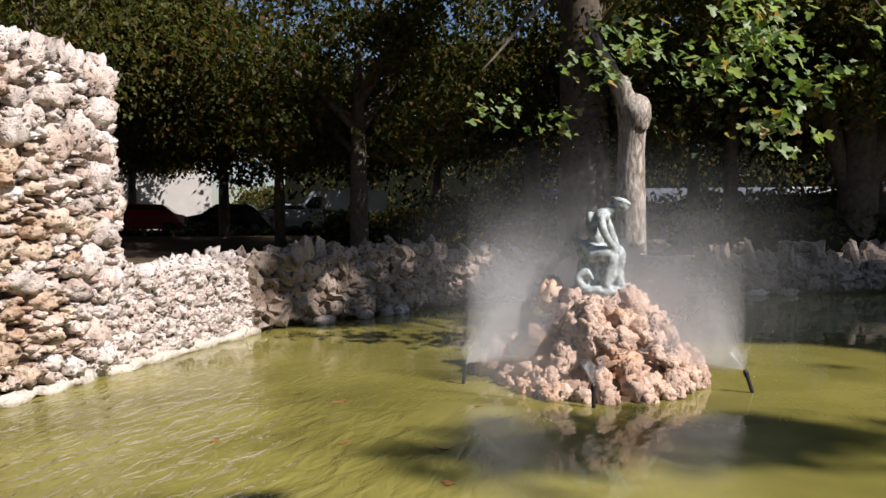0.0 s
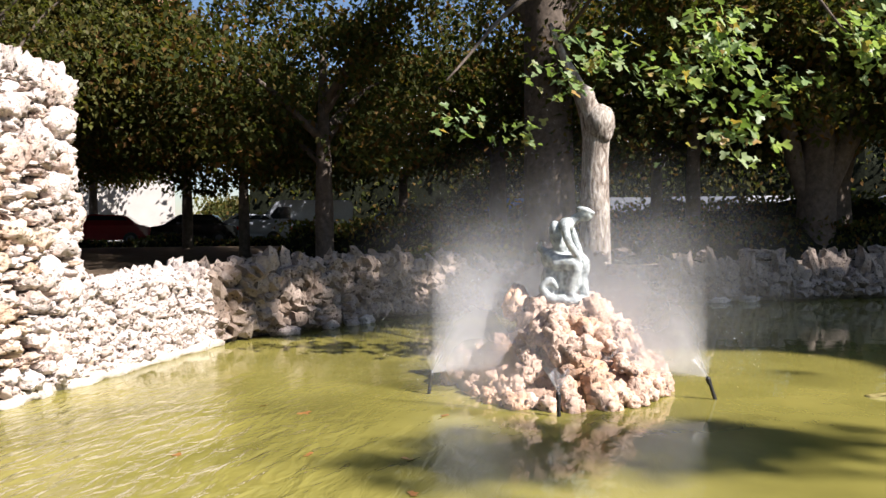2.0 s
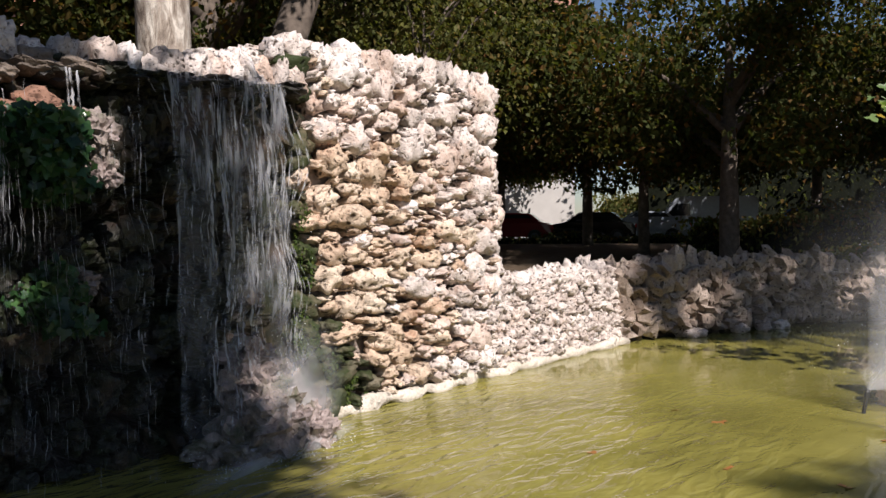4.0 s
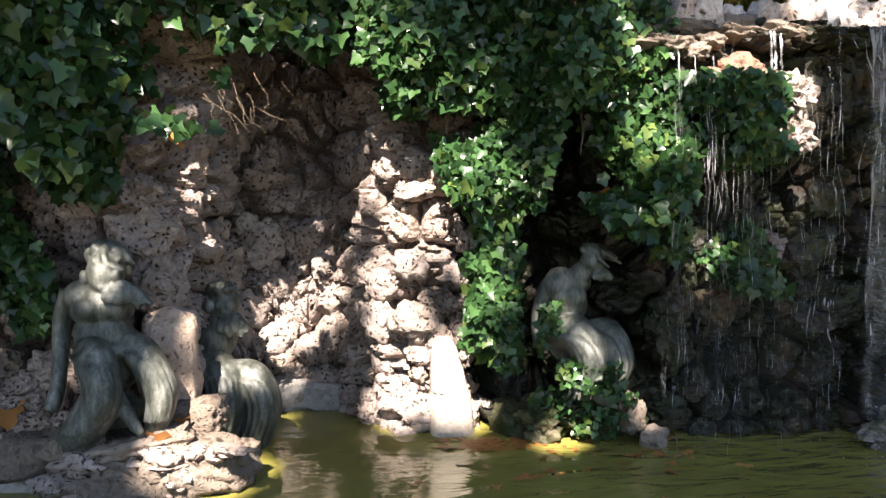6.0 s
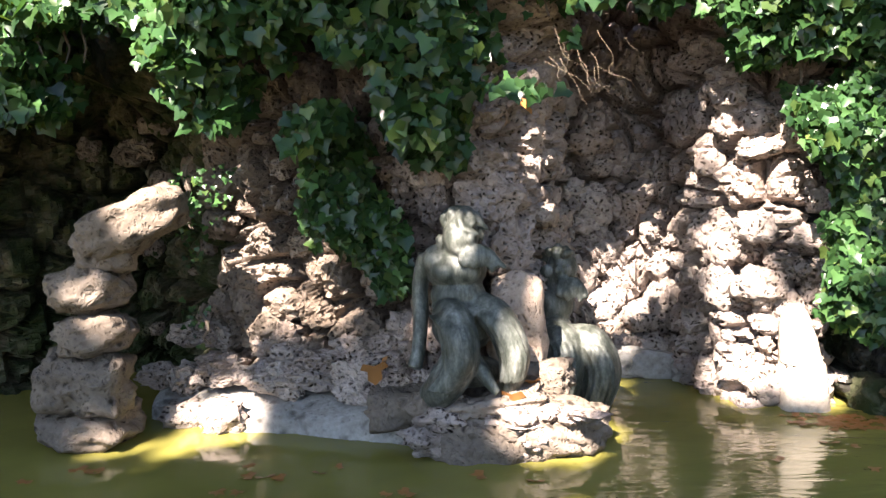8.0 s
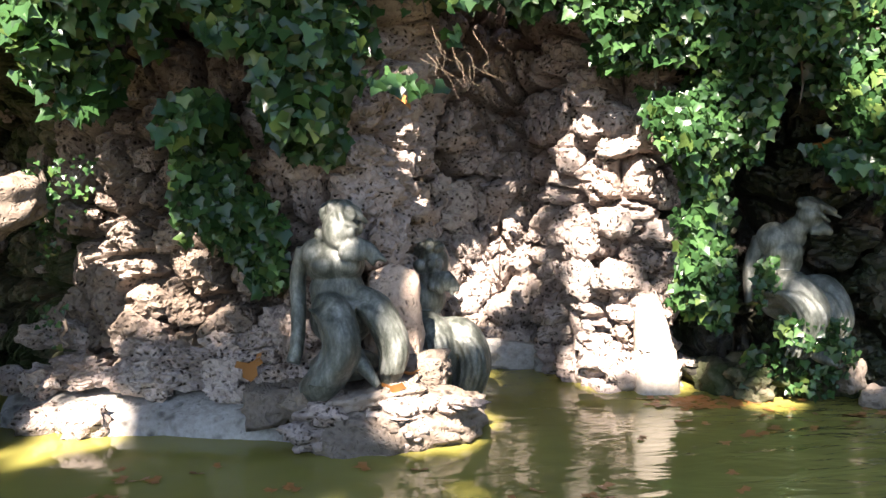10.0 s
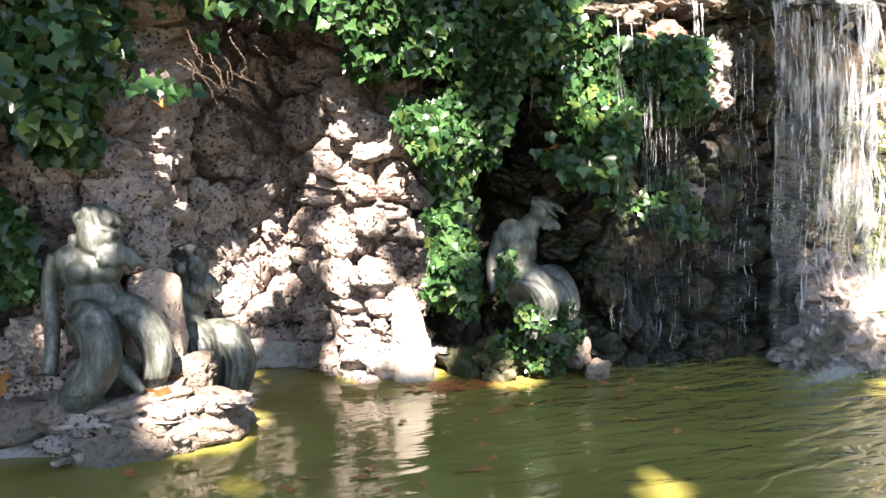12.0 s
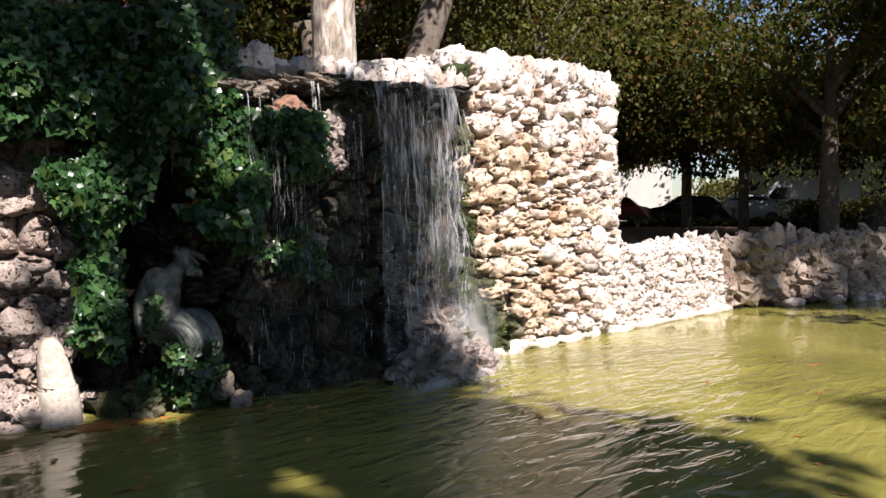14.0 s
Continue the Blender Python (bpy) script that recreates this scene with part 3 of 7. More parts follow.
NODULE = stone_set("stone", M_tufa, 8, sub=4, rough=0.24, freq=1.5, square=0.12, holes=0.8)
KERB = stone_set("stone", M_plinth, 3, sub=3, rough=0.12, freq=1.1, square=0.7)
MOSSY = stone_set("stone", M_mossy, 5, sub=3, rough=0.42, freq=1.5, square=0.4)
SLAB = stone_set("stone", M_slab, 4, sub=4, rough=0.2, freq=1.2, square=0.35, holes=0.4)
PINK = stone_set("stone", M_pink, 10, sub=3, rough=0.5, freq=1.9, square=0.1, holes=1.0)
DAMP = stone_set("stone", M_damp, 6, sub=4, rough=0.6, freq=1.8, square=0.2, holes=0.8)
WETROCK = stone_set("stone", M_wet, 5, sub=3, rough=0.45, freq=1.6, square=0.3)
for me in SLAB + RUBBLE + PINK + ROCKS + TAN + MOSSY + ARCH + LEDGE + TUFA_SMALL + NODULE + RUSTY:
    me.polygons.foreach_set("use_smooth", [True] * len(me.polygons))


def stone(mesh, parent, at, size, turn=(0, 0, 0), name="stone"):
    ob = new(name, mesh)
    ob.parent = parent
    ob.matrix_local = Matrix.LocRotScale(Vector(at), Euler([radians(a) for a in turn]), Vector(size))
    return ob


def joined_stones(name, meshes, rows, parent, material, label):
    """Stones past those that are parts: one mesh. rows: place, size, turn."""
    bm = bmesh.new()
    for i, (at, size, turn) in enumerate(rows):
        n0 = len(bm.verts)
        bm.from_mesh(meshes[i % len(meshes)])
        bm.verts.ensure_lookup_table()
        m = Matrix.LocRotScale(Vector(at), Euler([radians(a) for a in turn]), Vector(size))
        for v in bm.verts[n0:]:
            v.co = m @ v.co
    for f in bm.faces:
        f.material_index = 0
    return tagged(part(name, bm, material, parent, label), kind="stuff")


def wall_face_y(x):
    """The high wall's face in plan; it rounds off at its free end."""
    return 5.38 + 0.30 * max(0.0, (x - 9.0) / 0.62) ** 2


def high_wall():
    """Tall wall of rounded limestone at the waterfall's side."""
    wall = thing("wall_high", (0, 0, 0), "tall sunlit wall of rough rounded limestone beside the waterfall", "stone wall", kind="structure")
    bm = bmesh.new()
    xs = [5.9 + 0.2 * i for i in range(19)]
    front = [(x, wall_face_y(min(x, 9.62)) + 0.1) for x in xs]
    low = [bm.verts.new((x, y, -0.4)) for x, y in front] + [bm.verts.new((9.62, 7.6, -0.4)), bm.verts.new((5.9, 7.6, -0.4))]
    top = [bm.verts.new((v.co.x, v.co.y + 0.10, 3.24)) for v in low]
    n = len(low)
    bm.faces.new(top)
    for k in range(n):
        bm.faces.new((low[k], low[(k + 1) % n], top[(k + 1) % n], top[k]))
    bmesh.ops.recalc_face_normals(bm, faces=bm.faces)
    for f in bm.faces:
        f.material_index = 1 if f.calc_center_median().x < 6.55 else 0
    part("core", bm, M_mortar, wall, "grey mortar between the stones").data.materials.append(M_wet)
    # stones of very uneven size, laid where they fit
    laid = []
    for width, tries in ((0.36, 60), (0.28, 170), (0.21, 420), (0.14, 900), (0.09, 900)):
        for _ in range(tries):
            w = width * rnd.uniform(0.8, 1.15)
            x, z = rnd.uniform(6.05, 9.66), rnd.uniform(0.12, 3.2)
            # flat courses low in the wall, rounder stones towards its top and free end
            h = w * (rnd.uniform(0.5, 0.95) if z > 2.1 or x > 8.6 else rnd.uniform(0.36, 0.7))
            if x < 6.2 + 0.3 * max(0, 1 - z) or any(abs(x - a) < (w + c) * 0.44 and abs(z - e) < (h + g) * 0.44 for a, e, c, g in laid):
                continue
            laid.append((x, z, w, h))
    def tan_share(x, z):
        """Ochre stones gather low beside the waterfall and thin out towards the free end and the top."""
        return max(0.06, min(0.92, (8.7 - x) / 1.3)) * max(0.1, min(1.0, (2.75 - z) / 0.5))

    rest = {"rubble": [], "tan_rubble": [], "mossy_rubble": []}
    for k, (x, z, w, h) in enumerate(laid):
        slope = (wall_face_y(min(x + 0.1, 9.66)) - wall_face_y(min(x - 0.1, 9.56))) / 0.2
        out = rnd.uniform(-0.03, 0.03)
        mossy = x < 6.40 + 1.15 * max(0, 1.0 - z) + rnd.uniform(-0.15, 0.15)
        at, size = (x, wall_face_y(min(x, 9.64)) + 0.04 * (z - 1) + 0.04 - out, z), (w * 0.56, 0.11 + 0.12 * w, h * 0.60)
        turn = (rnd.uniform(-15, 15), rnd.uniform(-20, 20), math.degrees(math.atan(slope)) + rnd.uniform(-14, 14))
        if k < 290:
            tan = rnd.random() < tan_share(x, z)
            stone(rnd.choice(MOSSY if mossy else TAN if tan else ROCKS), wall, at, size, turn)
        else:
            rest["mossy_rubble" if mossy else "tan_rubble" if rnd.random() < tan_share(x, z) else "rubble"].append((at, size, turn))
    joined_stones("rubble", RUBBLE, rest["rubble"], wall, M_wall, "small stones filling the wall's joints")
    joined_stones("tan_rubble", RUBBLE, rest["tan_rubble"], wall, M_tan, "small ochre stones filling the wall's joints")
    joined_stones("mossy_rubble", RUBBLE, rest["mossy_rubble"], wall, M_mossy, "small mossy stones filling the wall's joints")
    top = [((rnd.uniform(5.85, 9.5), rnd.uniform(5.75, 6.9), 3.22), (rnd.uniform(0.1, 0.22), rnd.uniform(0.1, 0.2), rnd.uniform(0.05, 0.11)), (0, 0, rnd.uniform(0, 180))) for _ in range(120)]
    side = [((5.88, rnd.uniform(5.5, 6.8), rnd.uniform(2.7, 3.2)), (0.1, 0.14, 0.1), (rnd.uniform(0, 90), 0, 0)) for _ in range(30)]
    joined_stones("top_rubble", RUBBLE, top + side, wall, M_wall, "rubble along the top of the wall")
    # the end that turns to the back
    z = 0.16
    while z < 3.1:
        h = rnd.uniform(0.14, 0.22)
        y = 5.85
        while y < 7.5:
            w = rnd.uniform(0.22, 0.4)
            stone(rnd.choice(ROCKS), wall, (9.64, y + w / 2, z + h / 2), (0.12, w * 0.54, h * 0.58), (rnd.uniform(-8, 8), rnd.uniform(-8, 8), 0))
            y += w
        z += h
    # upright coping stones
    x = 6.05
    while x < 9.5:
        w = rnd.uniform(0.13, 0.26)
        stone(rnd.choice(ROCKS), wall, (x + w / 2, wall_face_y(min(x, 9.5)) + 0.18, 3.23 + 0.07 * math.sin((x - 6.3) * 1.05) + rnd.uniform(-0.03, 0.03)), (w * 0.55, 0.16, rnd.uniform(0.11, 0.2)),
              (rnd.uniform(-10, 10), rnd.uniform(-12, 12), rnd.uniform(-20, 20)))
        x += w
    # pale foot at the waterline
    bm = bmesh.new()
    pts = [(6.3, 5.36), (7.2, 5.34), (8.2, 5.34), (8.9, 5.42), (9.3, 5.62)]
    tube(bm, curve_pts([(x, y, 0.04) for x, y in pts], 6), [0.085 + 0.03 * math.sin(i * 1.7) for i in range(25)], 8)
    for v in bm.verts:
        v.co += Vector((0.03 * noise.noise(v.co * 9), 0.09 * noise.noise(v.co * 4) + 0.04 * noise.noise(v.co * 11), 0.07 * noise.noise(v.co * 5 + Vector((3, 0, 0)))))
    part("foot", bm, M_foot, wall, "pale mortar foot at the waterline", smooth=True)


def bank_line(s):
    """The low bank wall's face in plan, by metres from the high wall's end."""
    pts = [(8.95, 5.36), (10.6, 5.35), (12.45, 5.28), (14.0, 4.62), (16.0, 3.72), (17.7, 2.0), (19.0, 0.0), (20.3, -3.3), (21.3, -5.6), (22.4, -7.9), (23.7, -12.5), (21, -16.8)]
    for (x0, y0), (x1, y1) in zip(pts, pts[1:]):
        d = math.hypot(x1 - x0, y1 - y0)
        if s <= d:
            return x0 + (x1 - x0) * s / d, y0 + (y1 - y0) * s / d, math.degrees(math.atan2(y1 - y0, x1 - x0))
        s -= d
    return None


def bank_wall():
    """Low wall of tufa rubble round the far side of the pond."""
    wall = thing("wall_bank", (0, 0, 0), "low irregular wall of pitted limestone rubble round the pond", "stone wall", kind="structure")
    bm = bmesh.new()
    ring = []
    s = 0.0
    while (p := bank_line(s)):
        x, y, a = p
        nx, ny = -math.sin(radians(a)), math.cos(radians(a))
        h = 0.86 + 0.08 * noise.noise((s * 0.8, 3, 0))
        ring.append([bm.verts.new((x + nx * d, y + ny * d, z)) for d, z in ((0.22, -0.5), (0.26, 0.3), (0.34, h - 0.05), (0.75, h - 0.05), (0.85, -0.2))])
        s += 0.35
    for a, b in zip(ring, ring[1:]):
        for k in range(4):
            bm.faces.new((a[k], b[k], b[k + 1], a[k + 1]))
    part("core", bm, M_mortar, wall, "grey mortar between the stones")
    rows, rows_near = [], []
    s, count = 0.0, 0
    while (p := bank_line(s)):
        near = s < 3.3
        step = rnd.uniform(0.08, 0.15) if near else rnd.uniform(0.14, 0.32)
        x, y, a = p
        nx, ny = -math.sin(radians(a)), math.cos(radians(a))
        z = 0.08
        tall = 0.98 + 0.14 * noise.noise((s * 1.3, 0, 0))
        slabs = s > 9.0
        while z < (0.42 if slabs else tall):
            h = rnd.uniform(0.07, 0.14) if near else rnd.uniform(0.12, 0.28)
            off = rnd.uniform(-0.03, 0.08) + 0.12 * z
            at = (x + nx * off + rnd.uniform(-.04, .04), y + ny * off, z + h / 2)
            size = (step * rnd.uniform(0.55, 0.8), rnd.uniform(0.09, 0.13) if near else rnd.uniform(0.12, 0.2), h * rnd.uniform(0.55, 0.8))
            turn = (rnd.uniform(-25, 25), rnd.uniform(-30, 30), a + rnd.uniform(-25, 25))
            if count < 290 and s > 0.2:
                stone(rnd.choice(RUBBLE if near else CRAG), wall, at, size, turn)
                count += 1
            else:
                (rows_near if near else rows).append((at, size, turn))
            z += h
        # upright stones along the top
        if slabs:
            hh = rnd.uniform(0.16, 0.37)
            rows.append(((x + nx * 0.14, y + ny * 0.14, 0.36 + hh), (step * rnd.uniform(0.55, 1.0), 0.15, hh), (rnd.uniform(-10, 10), rnd.uniform(-12, 12), a + rnd.uniform(-25, 25))))
        elif rnd.random() < (0.75 if near else 0.85):
            hh = rnd.uniform(0.10, 0.19) if near else rnd.uniform(0.10, 0.26)
            at, size, turn = (x + nx * 0.3, y + ny * 0.3, tall + hh * 0.25), (step * rnd.uniform(0.4, 0.75), 0.13, hh), (rnd.uniform(-12, 12), rnd.uniform(-18, 18), a + rnd.uniform(-30, 30))
            (rows_near if near else rows).append((at, size, turn))
        if rnd.random() < 0.5:
            (rows_near if near else rows).append(((x + nx * 0.6, y + ny * 0.6, tall - 0.02), (step * 0.7, 0.16, 0.12), (0, 0, rnd.uniform(0, 180))))
        s += step
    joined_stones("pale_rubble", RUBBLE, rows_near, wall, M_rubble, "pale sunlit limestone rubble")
    joined_stones("rubble", CRAG, rows, wall, M_bank_shade, "pitted limestone rubble darkened for tree shade, and upright coping stones")
    bm = bmesh.new()
    pts = []
    s = 0.0
    while s < 3.3:
        x, y, a = bank_line(s)
        pts.append((x + 0.02, y - 0.02, 0.03))
        s += 0.3
    tube(bm, pts, [0.085 + 0.03 * math.sin(i * 2.1) for i in range(len(pts))], 8)
    for v in bm.verts:
        v.co += Vector((0.03 * noise.noise(v.co * 9), 0.09 * noise.noise(v.co * 4) + 0.04 * noise.noise(v.co * 11), 0.07 * noise.noise(v.co * 5 + Vector((3, 0, 0)))))
    part("foot", bm, M_foot, wall, "pale mortar foot at the waterline", smooth=True)
    for s, w in ((4.65, 0.22), (5.6, 0.14), (6.1, 0.12), (6.5, 0.16), (14.5, 0.25), (15.2, 0.2)):
        x, y, a = bank_line(s)
        stone(rnd.choice(RUBBLE), wall, (x, y - 0.12, 0.05), (w, 0.12, 0.09), (0, 0, a))


high_wall()
bank_wall()


# ---- grotto ----
GROTTO = [(-8, 5.0), (-5, 5.6), (-3.2, 6.9), (-2.3, 7.0), (-1.75, 6.3), (-1.3, 5.98), (-0.5, 5.85), (0.12, 5.75), (0.36, 6.25), (0.48, 6.85), (1.0, 7.1), (1.55, 6.95),
          (1.75, 6.4), (1.95, 6.15), (2.4, 6.2), (3.0, 6.1), (3.5, 5.85), (4.1, 5.7), (5.2, 5.6), (6.4, 5.75)]


def craggy(p):
    """How far the rock stands out at a place: bulging nodules, cracks between them, holes."""
    q = Vector((p.x, p.y, p.z * 0.95))
    warp = noise.noise_vector(q * 2.6) * 0.16
    d = noise.voronoi((q + warp) * 3.4)[0]
    lumps = 0.24 * math.sqrt(max(0.0, 1 - (d[0] * 1.15) ** 2)) - 0.20 * max(0.0, 0.16 - (d[1] - d[0])) / 0.16
    d2 = noise.voronoi((q + warp) * 9.0)[0]
    small = 0.07 * math.sqrt(max(0.0, 1 - (d2[0] * 1.2) ** 2)) - 0.04 * max(0.0, 0.2 - (d2[1] - d2[0])) / 0.2
    pit = noise.voronoi((q + warp * 0.5) * 13)[0][0]
    where = max(0.0, min(1.0, 0.5 + 2.2 * noise.noise(q * 1.3 + Vector((5, 0, 0)))))
    return lumps + small + 0.05 * noise.fractal(q * 6, 1, 2, 3) - 0.4 * where * max(0.0, 0.27 - pit)


def ease(v):
    v = max(0.0, min(1.0, v))
    return v * v * (3 - 2 * v)


def grotto():
    wall = thing("wall_grotto", (0, 0, 0), "shaded grotto wall of craggy pitted tufa rock", "rock wall", kind="structure")
    line = curve_pts([(x, y, 0) for x, y in GROTTO], 38)
    bm = bmesh.new()
    cols = []
    nz = 190
    for i, p in enumerate(line):
        a, b = line[max(0, i - 1)], line[min(len(line) - 1, i + 1)]
        d = (b - a).normalized()
        out = Vector((d.y, -d.x, 0))
        col = []
        for j in range(nz + 1):
            z = -0.3 + (3.2 + 0.75 * max(0, min(1, (3.1 - p.x) / 0.6))) * j / nz
            q = p + Vector((0, 0, z))
            # the last term juts rock out over the cave, added to darken it
            lean = 0.10 * max(0.0, z - 1.6) + (0.12 * max(0, 0.5 - z)) + 0.9 * ease((z - 2.0) / 0.5) * ease((-1.7 - p.x) / 0.5)
            col.append(bm.verts.new(q + out * (craggy(q) + lean - 0.08)))
        cols.append(col)
    for i, (a, b) in enumerate(zip(cols, cols[1:])):
        for j in range(nz):
            f = bm.faces.new((a[j], b[j], b[j + 1], a[j + 1]))
            # mossy cave rock and brown tufa also carry the left side's shade
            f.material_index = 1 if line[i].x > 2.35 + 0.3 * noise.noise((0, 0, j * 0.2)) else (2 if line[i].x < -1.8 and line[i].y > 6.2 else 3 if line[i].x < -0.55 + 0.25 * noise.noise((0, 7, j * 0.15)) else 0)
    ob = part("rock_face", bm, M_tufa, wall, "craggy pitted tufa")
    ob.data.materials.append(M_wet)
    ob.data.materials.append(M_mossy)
    ob.data.materials.append(M_brown_shade)
    # loose blocks set into the face
    for i in range(330):
        k = int(rnd.random() * (len(line) - 1))
        p = line[k]
        if p.x < -3.2 or p.x > 6.2:
            continue
        d = (line[min(k + 1, len(line) - 1)] - line[max(k - 1, 0)]).normalized()
        z = rnd.uniform(0.0, 2.9)
        s = rnd.uniform(0.045, 0.14)
        if p.x < 2.4 and z > 2.1:
            continue
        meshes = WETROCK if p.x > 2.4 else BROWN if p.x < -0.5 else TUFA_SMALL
        stone(rnd.choice(meshes), wall, (p.x + d.y * 0.13, p.y - d.x * 0.13, z), (s * rnd.uniform(0.9, 1.5), s * 0.9, s * rnd.uniform(0.6, 1.3)),
              (rnd.uniform(-20, 20), rnd.uniform(-20, 20), math.degrees(math.atan2(d.y, d.x)) + rnd.uniform(-20, 20)))


def big_rock(name, label, at, size, turn, mesh, category="rock"):
    ob = thing(name, at, label, category)
    r = new("block", mesh)
    r.parent = ob
    r.matrix_local = Matrix.LocRotScale(None, Euler([radians(a) for a in turn]), Vector(size))
    return ob


grotto()


def terrace():
    """The earth-filled top behind the waterfall, on which a tree grows."""
    bm = bmesh.new()
    box(bm, -9, 7.3, -0.5, 9.0, 13.5, 2.95)
    box(bm, 2.6, 6.3, 2.5, 5.95, 7.3, 2.9)
    tagged(part("terrace", bm, M_earth), "raised earth terrace behind the grotto", "terrace", kind="structure")


terrace()


# ---- fountain rock ----
def fountain_rock():
    rock = thing("fountain_rock", (10.15, 0.25, 0), "pile of pinkish pitted tufa carrying the statue in the pond", "rock")
    stone(PINK[0], rock, (0, 0.05, 0.1), (0.85, 0.8, 0.5), (0, 0, 0), "core")
    stone(PINK[3], rock, (0, 0.05, 0.5), (0.42, 0.45, 0.42), (0, 0, 70), "core")
    for i in range(285):
        z = rnd.random() ** 1.3 * 0.86
        a = rnd.uniform(0, 2 * math.pi)
        # steeper on the left-hand side, a long low skirt on the other two
        reach = (1.12 - 0.80 * z) * (0.92 + 0.16 * math.cos(2 * a)) + 0.22 * max(0, 0.35 - z)
        reach *= 1 - 0.28 * max(0.0, math.sin(a)) * min(1.0, max(0.0, z - 0.15) / 0.3) + 0.12 * max(0.0, -math.sin(a)) * (z < 0.6)
        s = rnd.uniform(0.055, 0.125)
        stone(rnd.choice(PINK), rock, (math.cos(a) * reach, math.sin(a) * reach, z), (s * 1.2, s * 1.1, s), [rnd.uniform(0, 360) for _ in range(3)])
    for k in range(16):
        a = rnd.uniform(0, 6.28)
        r = rnd.uniform(0, 0.38)
        stone(rnd.choice(PINK), rock, (math.cos(a) * r, math.sin(a) * r, 0.78), (0.14, 0.13, 0.1), [rnd.uniform(0, 360) for _ in range(3)])
    stone(PINK[2], rock, (-0.1, 0.50, 0.86), (0.12, 0.13, 0.2), (10, 0, 40))
    for y, z, w in ((1.0, 0.18, 0.2), (1.15, 0.1, 0.17), (0.85, 0.3, 0.16), (-0.85, 0.22, 0.17), (-0.98, 0.1, 0.15)):
        stone(rnd.choice(PINK), rock, (-0.15, y, z), (w, w, w * 0.8), [rnd.uniform(0, 360) for _ in range(3)])


fountain_rock()
sunken = thing("sunken_stone", (10.0, -2.84, 0), "yellowish algae-covered stone just breaking the water", "rock")
stone(ALGAE[0], sunken, (0, 0, -0.06), (0.16, 0.22, 0.10), (0, 0, 0), "block")


def statue(name, label, blobs, limbs, at, turn, size, voxel=0.018, soft=6, material=None, slim=1.0):
    """A weathered figure as one plain mesh."""
    bm = bmesh.new()
    for b in blobs:
        blob(bm, *b)
    for pts, radii in limbs:
        c = curve_pts(pts, 6)
        rr = np.interp(np.linspace(0, 1, len(c)), np.linspace(0, 1, len(radii)), radii)
        tube(bm, c, list(rr), 12)
    bmesh.ops.scale(bm, vec=(slim, 1, 1), verts=bm.verts)
    ob = part(name, bm, material or M_bronze)
    ob.matrix_world = pose(*at, 0, 0, turn) @ Matrix.Scale(size, 4)
    rm = ob.modifiers.new("fuse", "REMESH")
    rm.mode, rm.voxel_size, rm.use_smooth_shade = "VOXEL", voxel, True
    sm = ob.modifiers.new("soften", "SMOOTH")
    sm.iterations, sm.factor = soft, 0.5
    tagged(ob, label, "statue")
    return ob


def boy():
    """Seated child bending forward, hands on the knee, broad cap; a curled fish at its back."""
    blobs = [((0, -0.215, 0.905), (0.062, 0.072, 0.072)), ((0, -0.205, 0.945), (0.074, 0.088, 0.034), (16, 0, 0)), ((0, -0.265, 0.925), (0.055, 0.05, 0.018), (20, 0, 0)), ((0.0, -0.03, 0.27), (0.12, 0.13, 0.25)),
             ((0, 0.06, 0.66), (0.115, 0.085, 0.19), (-16, 0, 0)), ((0, -0.02, 0.80), (0.135, 0.085, 0.075), (-20, 0, 0)),
             ((0, 0.11, 0.45), (0.14, 0.13, 0.11)), ((0.0, 0.13, 0.22), (0.13, 0.11, 0.22)), ((0.0, 0.0, 0.03), (0.17, 0.24, 0.07))]
    limbs = [(((0.13, -0.02, 0.80), (0.17, -0.10, 0.60), (0.11, -0.17, 0.42)), (0.05, 0.042, 0.034)),
             (((-0.13, -0.02, 0.80), (-0.18, -0.06, 0.64), (-0.10, -0.17, 0.44)), (0.05, 0.042, 0.034)),
             (((0.08, 0.10, 0.44), (0.10, -0.16, 0.43), (0.09, -0.17, 0.24), (0.08, -0.21, 0.03)), (0.088, 0.075, 0.058, 0.042)),
             (((-0.08, 0.10, 0.42), (-0.10, -0.12, 0.40), (-0.09, -0.08, 0.2), (-0.09, -0.06, 0.02)), (0.088, 0.075, 0.058, 0.042)),
             (((0, -0.05, 0.82), (0, -0.17, 0.89)), (0.052, 0.05)),
             (((0.0, 0.16, 0.50), (0.02, 0.25, 0.56), (0.0, 0.24, 0.64)), (0.045, 0.035, 0.014)),
             (((-0.12, -0.02, 0.05), (-0.14, 0.12, 0.06), (-0.14, 0.20, 0.16), (-0.14, 0.12, 0.24), (-0.14, 0.05, 0.16)), (0.05, 0.05, 0.045, 0.035, 0.02))]
    statue("statue", "grey-green bronze statue of a stooping seated child on the fountain rock", blobs, limbs, (10.05, 0.24, 0.87), -4, 1.02, voxel=0.012, soft=2, material=M_lit_bronze)


def curls(seed, n, centre, reach, size):
    """Small lumps of hair or beard round a centre."""
    r = random.Random(seed)
    out = []
    for _ in range(n):
        d = Vector((r.gauss(0, 1), r.gauss(0, 1), r.gauss(0, 1))).normalized()
        out.append(((centre[0] + d.x * reach[0], centre[1] + d.y * reach[1], centre[2] + d.z * reach[2]), (size * r.uniform(0.7, 1.2), size, size * r.uniform(0.8, 1.5)), (r.uniform(0, 90), 0, 0)))
    return out


